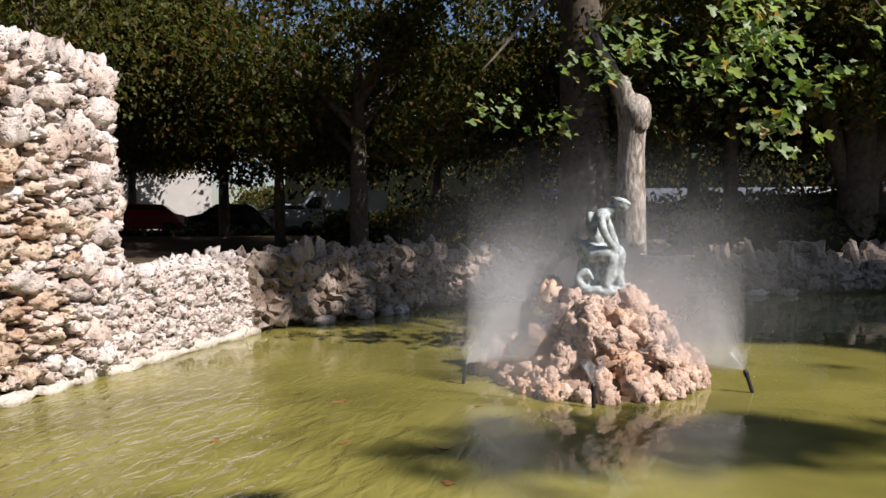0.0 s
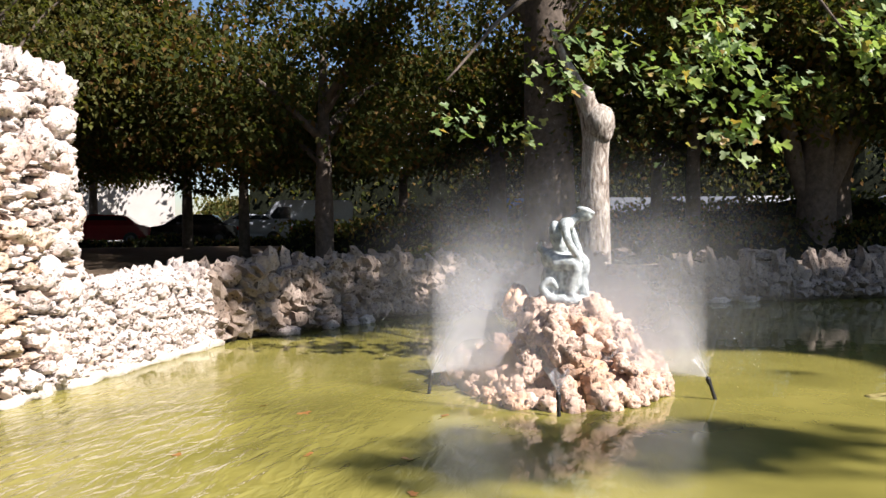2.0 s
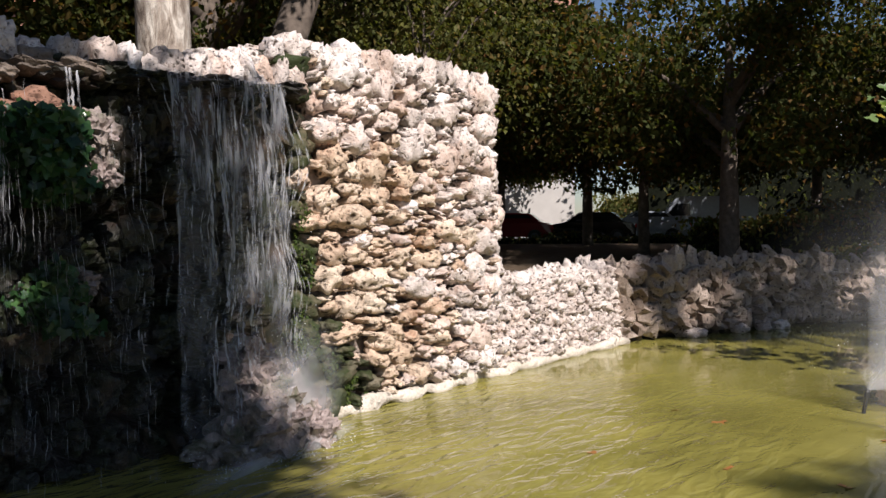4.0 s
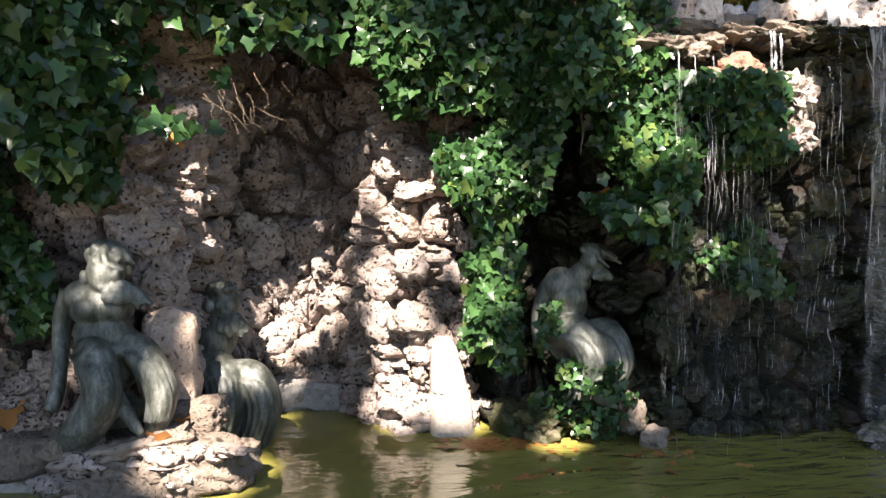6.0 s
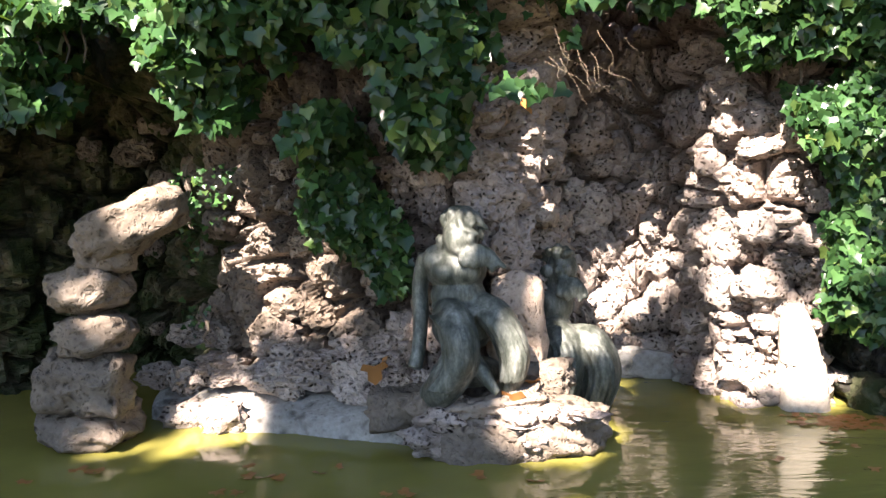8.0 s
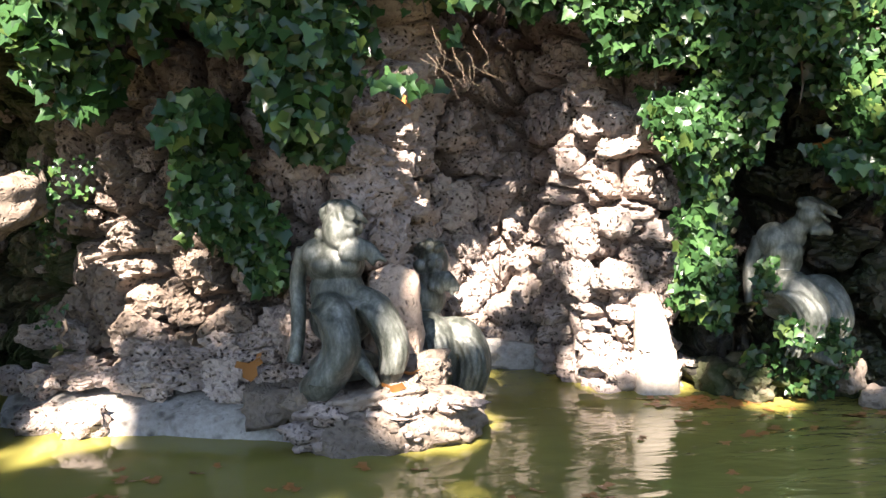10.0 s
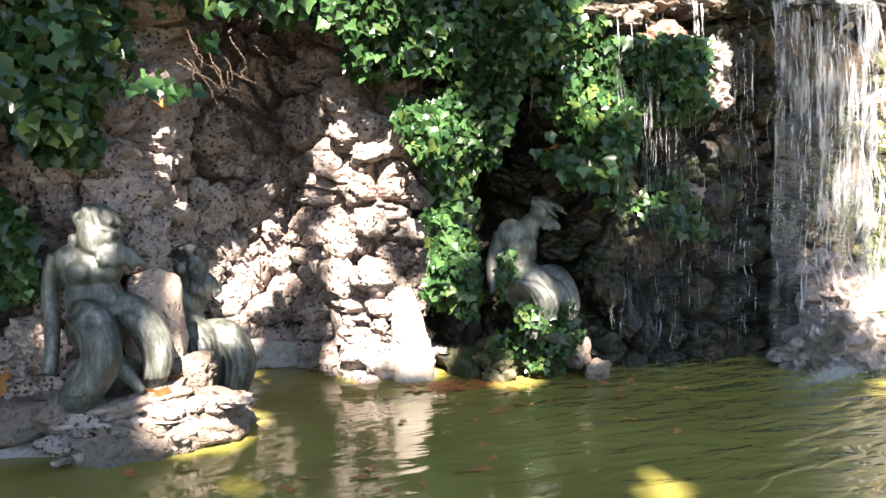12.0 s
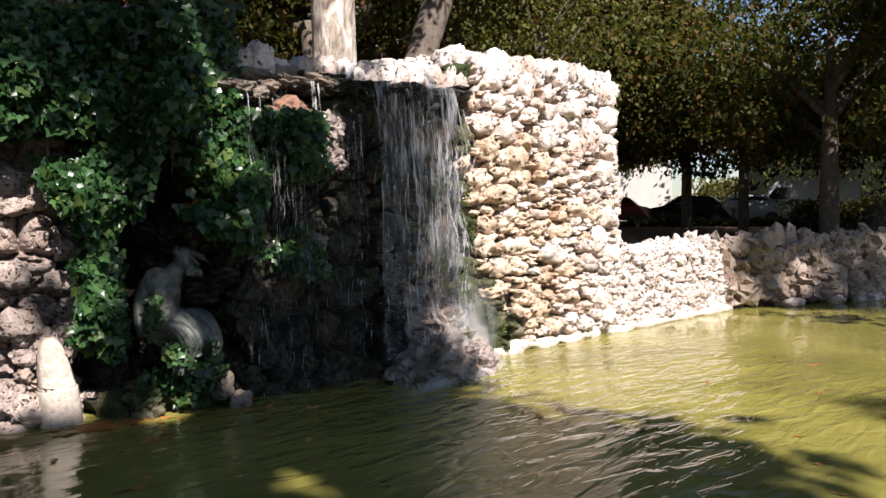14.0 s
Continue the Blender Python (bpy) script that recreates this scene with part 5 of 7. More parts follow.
def ivy_patch(label, zones, count, size=(0.045, 0.085)):
    """A curtain of ivy on and before the rock; zones: x0, x1, z0, z1, y, thickness, weight."""
    w = np.array([z[6] * (z[1] - z[0]) * (z[3] - z[2]) for z in zones])
    pick = nrng.choice(len(zones), count, p=w / w.sum())
    zz = np.array([z[:6] for z in zones])[pick]
    u, v, d = nrng.random((3, count))
    x, z = zz[:, 0] + u * (zz[:, 1] - zz[:, 0]), zz[:, 2] + v * (zz[:, 3] - zz[:, 2])
    lump = np.array([noise.noise((a * 1.7, 0, b * 1.7)) for a, b in zip(x, z)])
    hole = np.array([noise.noise((a * 2.3 + 9, 4, b * 1.5)) for a, b in zip(x, z)])
    keep = (hole > -0.24 + 0.25 * d) | ((z > 2.25) & (hole > -0.5))
    # ragged lower hem
    hem = np.array([noise.noise((a * 3.1, 7, 0)) for a in x])
    keep &= (z - zz[:, 2]) > (0.35 * (hem + 0.3) * (zz[:, 3] - zz[:, 2])).clip(0, 0.5)
    y = zz[:, 4] - zz[:, 5] * d - 0.36 * lump
    p = np.stack([x, y, z], 1)[keep]
    d = np.array(sun_dir)
    for cx, cy, cz, r in NICHE_SUN:
        off = p - [cx, cy, cz]
        along = off @ d
        p = p[~((np.linalg.norm(off - along[:, None] * d, axis=1) < r) & (along > 0.6))]
    n = len(p)
    nm = np.stack([nrng.normal(0, 0.6, n), -1 + nrng.normal(0, 0.45, n), nrng.normal(0.35, 0.6, n)], 1)
    sz = nrng.uniform(*size, n) * nrng.choice([0.7, 1.0, 1.15], n)
    me = leaf_cloud("leaves", p, nm, sz, IVY, M_ivy, rng=nrng)
    plant = thing("ivy", (float(p[:, 0].mean()), float(p[:, 1].mean()), float(p[:, 2].min())), label, "ivy")
    ob = part("leaves", me, None, plant)
    ob.location = -plant.location
    tagged(ob, kind="stuff")
    for _ in range(4):
        zn = zones[rnd.randrange(len(zones))]
        x0 = rnd.uniform(zn[0], zn[1])
        y0 = zn[4] - 0.02
        pts = [(x0 + 0.1 * noise.noise((x0, k, 0)), y0 - 0.05 * noise.noise((x0, k, 9)), zn[3] - (zn[3] - zn[2]) * k / 9) for k in range(6)]
        bm = bmesh.new()
        tube(bm, pts, [0.012, 0.011, 0.01, 0.009, 0.007, 0.004], 5)
        st = part("stem", bm, M_darkbark, plant)
        st.location = -plant.location


ivy_patch("dense dark ivy hanging over the top of the grotto", [(-3.6, -1.5, 2.1, 3.3, 5.3, 0.6, 1.3), (-1.55, -1.0, 1.9, 3.3, 5.3, 0.6, 1.3), (-1.05, -0.1, 1.62, 3.3, 5.3, 0.6, 1.3), (-0.15, 0.62, 1.86, 3.3, 5.4, 0.5, 1.2), (-5.5, -3.4, 0.8, 3.3, 5.3, 0.5, 0.5),
                                                                (0.4, 1.5, 2.5, 3.6, 6.0, 0.6, 1.0), (-3.2, -2.1, 1.95, 2.6, 4.85, 0.3, 1.0)], 25000, (0.055, 0.10))
ivy_patch("large-leaved ivy hanging over the arch stones", [(-2.55, -1.6, 1.95, 2.7, 5.0, 0.25, 1.0)], 900, (0.06, 0.10))
ivy_patch("ivy trailing down the rock beside the seated merman", [(-1.0, -0.38, 0.85, 2.1, 5.6, 0.25, 1.0), (-0.4, 0.0, 1.6, 2.2, 5.45, 0.25, 1.0)], 3200)
ivy_patch("bright ivy curtain hanging down to the water", [(1.95, 2.6, 1.2, 3.2, 5.75, 0.4, 1.2), (2.15, 2.52, 0.5, 1.3, 5.75, 0.22, 0.9), (1.4, 1.95, 2.2, 3.4, 5.8, 0.35, 1.0)], 8000)
ivy_patch("ivy hanging over the dark rock beside the waterfall", [(2.55, 3.35, 1.45, 2.6, 5.4, 0.4, 1.1), (3.3, 4.15, 1.05, 2.5, 5.4, 0.4, 1.1), (2.5, 3.4, 2.4, 3.4, 5.5, 0.5, 1.0)], 9000)
ivy_patch("small ivy growing over the merman's lap", [(2.70, 3.05, 0.40, 0.64, 5.30, 0.16, 1.3), (2.55, 2.74, 0.65, 1.0, 5.42, 0.14, 0.8), (2.6, 3.25, 0.05, 0.4, 5.55, 0.12, 0.5)], 620, (0.035, 0.065))

ivy_patch("scraggy small ivy clinging to the rock", [(-1.9, -1.5, 0.95, 1.7, 5.68, 0.2, 1.0), (-1.95, -1.75, 0.3, 0.8, 5.62, 0.15, 0.6)], 300, (0.022, 0.042))
M_twig = plain("dry_twig", (0.13, 0.095, 0.065), rough=0.9, vary=0.4, scale=20, bump=0.3)
vine = thing("dry_vine", (0.7, 5.35, 2.1), "dry brown twigs trailing out of the ivy", "vine")
for k in range(13):
    r = random.Random(300 + k)
    a = Vector((r.uniform(-0.25, 0.25), r.uniform(-0.05, 0.2), r.uniform(0.1, 0.4)))
    pts = [a]
    for m in range(4):
        pts.append(pts[-1] + Vector((r.gauss(0.04, 0.03), r.gauss(-0.02, 0.02), r.gauss(-0.06, 0.025))))
    bm = bmesh.new()
    tube(bm, curve_pts([tuple(q) for q in pts], 3), list(np.linspace(0.0016, 0.0006, 13)), 5)
    part("twig", bm, M_twig, vine)

M_mossleaf = leaf_material("moss", [(0.030, 0.050, 0.010), (0.055, 0.085, 0.016), (0.04, 0.065, 0.012), (0.085, 0.10, 0.022)], gloss=0.6, pass_light=0.2, shine=0.2)
moss = thing("moss", (6.5, 5.35, 0.1), "wet green moss growing on the wall beside the waterfall", "moss")
mz = np.concatenate([nrng.random(3200) ** 1.3 * 0.85, nrng.random(900) * 1.9])
mx = 6.12 + np.concatenate([nrng.random(3200) * (0.2 + 0.85 * (1 - mz[:3200] / 0.85)), nrng.random(900) * 0.22])
clump = np.array([noise.noise((a * 5, 1, b * 5)) for a, b in zip(mx, mz)])
mp3 = np.stack([mx, 5.36 - 0.07 * clump - 0.04 * nrng.random(4100), mz + 0.03], 1)[clump > -0.12]
tagged(part("cushion", leaf_cloud("cushion", mp3 - [6.5, 5.35, 0.1], nrng.normal(size=(len(mp3), 3)) + [0, -0.8, 0.3], nrng.uniform(0.018, 0.045, len(mp3)), SMALL, M_mossleaf, rng=nrng), None, moss), kind="stuff")


# ---- trees ----
def trunk_mesh(ctrl, radii, sides=14, knots=0.06):
    bm = bmesh.new()
    pts = curve_pts(ctrl, 8)
    rr = np.interp(np.linspace(0, 1, len(pts)), np.linspace(0, 1, len(radii)), radii)
    tube(bm, pts, list(rr), sides)
    for v in bm.verts:
        v.co += v.normal * knots * noise.fractal(v.co * 1.9, 1, 2, 3)
    return bm


def crown_points(centres, count, rng, spread=0.34):
    """Leaves gathered in tufts round the given lumps (x, y, z, radius)."""
    c = np.array(centres, float)
    w = c[:, 3] ** 2
    tuft_n = max(8, count // 26)
    k = rng.choice(len(c), tuft_n, p=w / w.sum())
    d = rng.normal(size=(tuft_n, 3))
    d /= np.linalg.norm(d, axis=1, keepdims=True)
    tufts = c[k, :3] + d * (c[k, 3] * rng.uniform(0.35, 1.0, tuft_n) ** 0.6)[:, None] * [1, 1, 0.75]
    j = rng.integers(0, tuft_n, count)
    p = tufts[j] + rng.normal(size=(count, 3)) * [spread, spread, spread * 0.6]
    nm = rng.normal(size=(count, 3)) * [0.6, 0.6, 0.3] + [0, 0, 0.8]
    return p, nm


def tree(label, at, height, radius, low, leaves, leaf, material, bark, seed, lean=(0, 0), shape=PLANE, spread=3.6):
    """A park tree: tapered trunk, limbs, crown of leaf tufts from height low upwards."""
    r = random.Random(seed)
    rng = np.random.default_rng(seed)
    t = thing("tree", at, label, "tree")
    fork = low + 0.3
    top = Vector((lean[0] * height, lean[1] * height, height))
    part("trunk", trunk_mesh([(0, 0, -0.2), (0.02, 0, 0.3), (lean[0] * fork * 0.5, lean[1] * fork * 0.5, fork * 0.55), (lean[0] * fork, lean[1] * fork, fork), tuple(top * 0.75)],
                             [radius * 1.35, radius * 1.05, radius, radius * 0.85, radius * 0.3]), bark, t, smooth=True)
    lumps = []
    for k in range(7):
        a = 2 * math.pi * k / 7 + r.uniform(-0.4, 0.4)
        z0 = fork + r.uniform(-0.3, 1.5)
        reach = spread * r.uniform(0.6, 1.0)
        end = Vector((math.cos(a) * reach + lean[0] * z0, math.sin(a) * reach + lean[1] * z0, z0 + r.uniform(0.8, 3.0)))
        mid = Vector((lean[0] * z0, lean[1] * z0, z0)).lerp(end, 0.5) + Vector((0, 0, r.uniform(0.0, 0.5)))
        part("limb", trunk_mesh([(lean[0] * z0, lean[1] * z0, z0), tuple(mid), tuple(end)], [radius * 0.45, radius * 0.28, radius * 0.08], 8, 0.02), bark, t, smooth=True)
        lumps.append((*end, r.uniform(1.1, 1.7)))
        lumps.append((*mid, r.uniform(0.9, 1.3)))
        lumps.append((end.x * 0.8, end.y * 0.8, low + r.uniform(0.3, 1.4), r.uniform(0.8, 1.3)))
    for k in range(4):
        z = fork + (height - fork) * (k + 1) / 4
        q = spread * 0.6 * (1 - 0.4 * k / 4)
        lumps.append((r.uniform(-q, q) + lean[0] * z, r.uniform(-q, q) + lean[1] * z, z, r.uniform(0.9, 1.4)))
    p, nm = crown_points(lumps, leaves, rng)
    p = p[p[:, 2] > low - 0.25]
    me = leaf_cloud("crown", p, nm[:len(p)], rng.uniform(leaf * 0.7, leaf * 1.2, len(p)), shape, material, rng=rng)
    tagged(part("crown", me, None, t), kind="stuff")
    return t


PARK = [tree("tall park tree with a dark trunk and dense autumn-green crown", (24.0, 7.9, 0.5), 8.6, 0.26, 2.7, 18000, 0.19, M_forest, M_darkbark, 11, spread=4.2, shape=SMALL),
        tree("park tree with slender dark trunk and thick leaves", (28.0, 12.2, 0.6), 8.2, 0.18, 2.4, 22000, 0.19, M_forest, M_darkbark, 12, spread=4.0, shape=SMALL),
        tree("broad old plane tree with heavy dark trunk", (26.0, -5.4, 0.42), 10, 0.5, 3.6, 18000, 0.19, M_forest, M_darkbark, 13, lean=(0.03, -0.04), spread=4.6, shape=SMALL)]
for ctrl, radii in ((((0, 0.05, 1.5), (0.03, -0.5, 2.7), (0.05, -1.35, 4.6), (0, -2.2, 7.0)), (0.36, 0.33, 0.26, 0.12)), (((0, 0.1, 1.7), (0.05, 0.55, 3.2), (0.1, 0.85, 5.0)), (0.3, 0.24, 0.14))):
    part("limb", trunk_mesh(list(ctrl), list(radii), 12, 0.04), M_darkbark, PARK[2], smooth=True)
for k, (x, y, turn) in enumerate(((31, 4.0, 40), (27, -2.3, 80), (29, -6.5, 130), (26, -9.5, 10), (33, 17, 200), (30, 22, 300), (26, 17.5, 250), (34, -1.5, 20), (35, -12, 95), (24, 25, 170),
                                  (37, 9, 60), (17, 21, 120), (10, 20, 15), (33, -18, 220), (18, 15.5, 77), (3, 17, 140), (40, 26, 10), (42, 3, 110), (28, -16, 33), (29, 19.5, 66), (22, 17, 190), (35, 25, 280), (25, 21.5, 44), (14, 17, 99))):
    copy_thing(PARK[k % 3], pose(x, y, 0.6, 0, 0, turn) @ Matrix.Scale(1.18, 4))

# the old plane tree behind the fountain, one limb reaching over the pond
old = thing("tree", (21.0, 0.30, 0.4), "old plane tree with pale knotty trunk behind the pond", "tree")
part("trunk", trunk_mesh([(0, 0, -0.2), (0, 0, 0.4), (0, 0.0, 1.6), (0, 0.0, 2.7), (-0.1, 0.0, 3.5), (-0.25, 0.30, 4.2), (-0.3, 0.62, 4.9), (-0.2, 1.0, 5.8)], [0.46, 0.36, 0.33, 0.30, 0.32, 0.19, 0.10, 0.05], 18, 0.06), M_bark, old, smooth=True)
for at, size in (((-0.2, -0.10, 3.55), (0.32, 0.36, 0.42)), ((-0.3, 0.2, 4.1), (0.2, 0.22, 0.3)), ((-0.2, -0.22, 3.4), (0.24, 0.2, 0.3))):
    bm = bmesh.new()
    blob(bm, at, size)
    for v in bm.verts:
        v.co += v.normal * 0.05 * noise.noise(v.co * 5)
    part("burr", bm, M_bark, old, smooth=True)
for ctrl, radii in ((((0, 0.9, 5.3), (-3.0, -0.3, 5.9), (-6.2, -1.0, 5.3), (-9.0, -1.6, 4.2)), (0.05, 0.03, 0.02, 0.008)),
                    (((-6.2, -1.0, 5.3), (-8.6, 0.5, 4.3), (-9.9, 1.4, 3.0)), (0.06, 0.035, 0.012)), (((-7.6, -1.2, 4.9), (-9.4, -2.4, 4.2), (-10.0, -3.0, 3.3)), (0.05, 0.03, 0.01))):
    part("limb", trunk_mesh(list(ctrl), list(radii), 10, 0.02), M_darkbark, old, smooth=True)
rng_old = np.random.default_rng(77)
p, nm = crown_points([(0, 1.5, 8, 2.2), (0.5, -2.4, 8, 2.0), (-2, 0.5, 7.4, 1.8), (1, -4, 8.4, 1.6), (-1, 3.5, 8, 1.8)], 9000, rng_old)
tagged(part("crown", leaf_cloud("crown", p, nm, rng_old.uniform(0.12, 0.19, len(p)), SMALL, M_forest, rng=rng_old), None, old), kind="stuff")
big = thing("tree", (24.3, 1.62, 0.45), "massive dark upright trunk standing behind the pale plane tree", "tree")
part("trunk", trunk_mesh([(0, 0, -0.3), (0, 0, 0.5), (0.05, 0.02, 3), (0.0, 0.05, 6), (0.1, 0.1, 10)], [1.0, 0.74, 0.66, 0.62, 0.5], 20, 0.08), M_darkbark, big, smooth=True)
for ctrl in (((0, 0.2, 6.5), (0.4, 2.2, 8.4), (0.6, 3.8, 9.4)), ((0, -0.2, 6.8), (0.2, -2.0, 8.6), (0.5, -3.4, 9.8))):
    part("limb", trunk_mesh(list(ctrl), [0.3, 0.2, 0.06], 10, 0.03), M_darkbark, big, smooth=True)
p, nm = crown_points([(0, 0.5, 9.5, 2.0), (0.4, 3.6, 9.2, 1.8), (0.4, -3.2, 9.4, 1.8), (0, 1.8, 8.2, 1.0)], 7000, rng_old)
tagged(part("crown", leaf_cloud("crown", p, nm, rng_old.uniform(0.12, 0.19, len(p)), SMALL, M_forest, rng=rng_old), None, big), kind="stuff")
# sprays of leaves on the low branches: hanging tufts of very uneven size
p, nm = crown_points([(-10, 1.5, 3.1, 0.3), (-10, 1.35, 2.95, 0.2), (-10, 0.9, 2.9, 0.2), (-10, 0.2, 3.5, 0.25), (-10, -0.6, 2.95, 0.2), (-10, -0.9, 3.3, 0.35), (-10, -1.3, 3.55, 0.35), (-10.1, -1.6, 2.75, 0.22), (-10, -1.9, 3.2, 0.25),
                      (-10, -2.6, 3.15, 0.22), (-10, -2.3, 3.5, 0.3), (-9.8, -0.5, 3.8, 0.45), (-9.8, -1.6, 3.9, 0.45), (-9.8, -2.8, 3.9, 0.4), (-9.5, 0.4, 4.0, 0.35), (-9.8, -3.4, 3.6, 0.25), (-9, -3.6, 4.2, 0.4)], 900, nrng, 0.2)
p = p + np.array([0, -0.2, -0.5])
nm = nm * 1.1 + np.array(sun_dir) * 0.8
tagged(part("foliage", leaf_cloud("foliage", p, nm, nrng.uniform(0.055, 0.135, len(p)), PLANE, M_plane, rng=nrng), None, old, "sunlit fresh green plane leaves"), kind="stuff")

# trees on the terrace
tree("plane tree with smooth pale trunk on the terrace", (7.12, 8.6, 2.95), 11, 0.30, 4.5, 16000, 0.16, M_forest, M_bark, 31, lean=(-0.01, 0.0), shape=SMALL)
tree("leaning dark-trunked tree on the terrace", (9.75, 10.0, 2.95), 10, 0.27, 4.4, 16000, 0.15, M_forest, M_darkbark, 32, lean=(0.42, 0.0), shape=SMALL)
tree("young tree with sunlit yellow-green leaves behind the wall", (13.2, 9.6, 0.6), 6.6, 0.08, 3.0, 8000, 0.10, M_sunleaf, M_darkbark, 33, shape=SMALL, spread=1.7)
# unseen trees added on the near side to shade the grotto and dapple the pond; the clearings are cut where sun should
# land
def shade_tree(label, at, lean, fork, lumps, leaves, clearings, seed):
    rng = np.random.default_rng(seed)
    t = thing("tree", at, label, "tree")
    base = Vector(at)
    c = Vector(np.mean([q[:3] for q in lumps], 0)) - base
    part("trunk", trunk_mesh([(0, 0, -0.2), (0.02, 0, 0.4), (lean[0] * fork * 0.5, lean[1] * fork * 0.5, fork * 0.5), (lean[0] * fork, lean[1] * fork, fork), tuple(c)],
                             [0.5, 0.38, 0.34, 0.28, 0.12]), M_bark, t, smooth=True)
    for q in lumps[::max(2, len(lumps) // 9)]:
        e = Vector(q[:3]) - base
        if (e - c).length > 6:
            continue
        part("limb", trunk_mesh([(lean[0] * fork, lean[1] * fork, fork), tuple(Vector((lean[0] * fork, lean[1] * fork, fork)).lerp(e, 0.5) + Vector((0, 0, 0.4))), tuple(e)], [0.09, 0.05, 0.02], 8, 0.02), M_bark, t, smooth=True)
    p, nm = crown_points(lumps, leaves, rng)
    d = np.array(sun_dir)
    keep = np.ones(len(p), bool)
    for x, y, z, r in clearings:
        off = p - [x, y, z]
        along = off @ d
        gap = np.linalg.norm(off - along[:, None] * d, axis=1)
        keep &= ~((gap < r) & (along > 0))
    p, nm = p[keep] - np.array(base), nm[keep]
    me = leaf_cloud("crown", p, nm, rng.uniform(0.17, 0.30, len(p)), PLANE, M_plane, rng=rng)
    tagged(part("crown", me, None, t), kind="stuff")


def along_sun(x, y, z, s):
    return tuple(Vector((x, y, z)) + sun_dir * s)


SHADE = [(*along_sun(x, 5.6, z, 17 + 1.2 * math.sin(x * 3 + z * 5)), 1.05) for x in (-4.5, -3.2, -2, -0.8, 0.4, 1.6, 2.8, 3.7, 4.4) for z in (0.3, 1.5, 2.8)]
SHADE += [(*along_sun(x, 5.1, z, 17), 0.4) for x, z in ((4.85, 0.3), (4.8, 0.9), (4.75, 1.5), (4.7, 2.0))]
SHADE += [(*along_sun(x, y, 0, 17), 1.0) for x in (-2.5, -0.8, 0.9, 2.6, 3.9) for y in (2.4, 3.8, 4.8)]
# lumps overhead, added to hide the sky from the grotto's left
SHADE += [(x, y, 6.6 + 0.5 * math.sin(x * 2 + y), 1.2) for x in (-5.2, -3.6, -2.2) for y in (2.6, 4.4, 6.2)]
SUNNY = [(1.0, 6.85, 0.55, 0.3), (1.25, 6.9, 0.75, 0.28), (1.3, 6.85, 1.0, 0.14), (0.95, 6.9, 1.25, 0.10), (1.45, 6.8, 0.95, 0.13), (0.72, 6.6, 0.95, 0.08), (-1.35, 5.75, 0.95, 0.2), (-1.7, 5.8, 1.25, 0.14), (-1.5, 5.75, 0.7, 0.16), (2.1, 5.8, 0.45, 0.35), (1.75, 6.0, 0.3, 0.38), (1.75, 6.0, 0.85, 0.33), (1.6, 6.0, 1.3, 0.30), (1.9, 6.0, 1.5, 0.23), (1.1, 6.9, 0.72, 0.38), (0.95, 6.9, 0.5, 0.27),
         (-0.1, 5.1, 1.08, 0.17), (0.0, 5.15, 1.3, 0.17), (0.55, 5.1, 0.28, 0.41), (0.35, 4.95, 0.2, 0.30), (-1.62, 5.4, 0.15, 0.30), (-2.0, 5.6, 0.2, 0.19), (-1.0, 5.75, 0.82, 0.23),
         (-1.5, 5.8, 1.0, 0.22), (-1.55, 5.8, 0.6, 0.19), (-1.65, 5.8, 1.5, 0.19), (-2.45, 4.95, 0.42, 0.30), (-2.3, 5.0, 1.15, 0.19), (-2.2, 5.0, 0.1, 0.19), (1.6, 5.5, 2.4, 0.32), (1.85, 5.4, 2.2, 0.25),
         (2.0, 5.45, 1.9, 0.25), (2.3, 5.4, 1.2, 0.19), (2.15, 5.45, 0.8, 0.19), (-0.05, 5.1, 1.98, 0.14), (-2.3, 5.0, 2.4, 0.44), (-2.9, 5.0, 2.0, 0.30), (3.3, 5.1, 2.1, 0.33), (3.7, 5.0, 1.8, 0.30),
         (2.85, 5.4, 1.35, 0.08), (2.95, 5.35, 0.72, 0.10), (2.6, 5.5, 1.0, 0.19), 
         (0.9, 6.5, 0, 0.30), (4.2, 4.9, 2.3, 0.19), (3.2, 5.3, 1.3, 0.17), (3.4, 5.4, 0.25, 0.22), (-0.75, 5.7, 0.55, 0.19), (1.2, 6.9, 1.2, 0.17), (0.75, 5.9, 1.1, 0.12)]
SUNNY += NICHE_SUN
dap = random.Random(9)
SUNNY += [(dap.uniform(-2.8, 4.2), 5.2, dap.uniform(1.0, 3.0), dap.uniform(0.04, 0.13)) for _ in range(60)]
SUNNY += [(dap.uniform(-1.9, 0.0), 5.75, dap.uniform(0.4, 1.7), dap.uniform(0.03, 0.09)) for _ in range(30)]
SUNNY += [(dap.uniform(1.9, 2.6), 5.4, dap.uniform(0.6, 3.0), dap.uniform(0.06, 0.14)) for _ in range(8)]
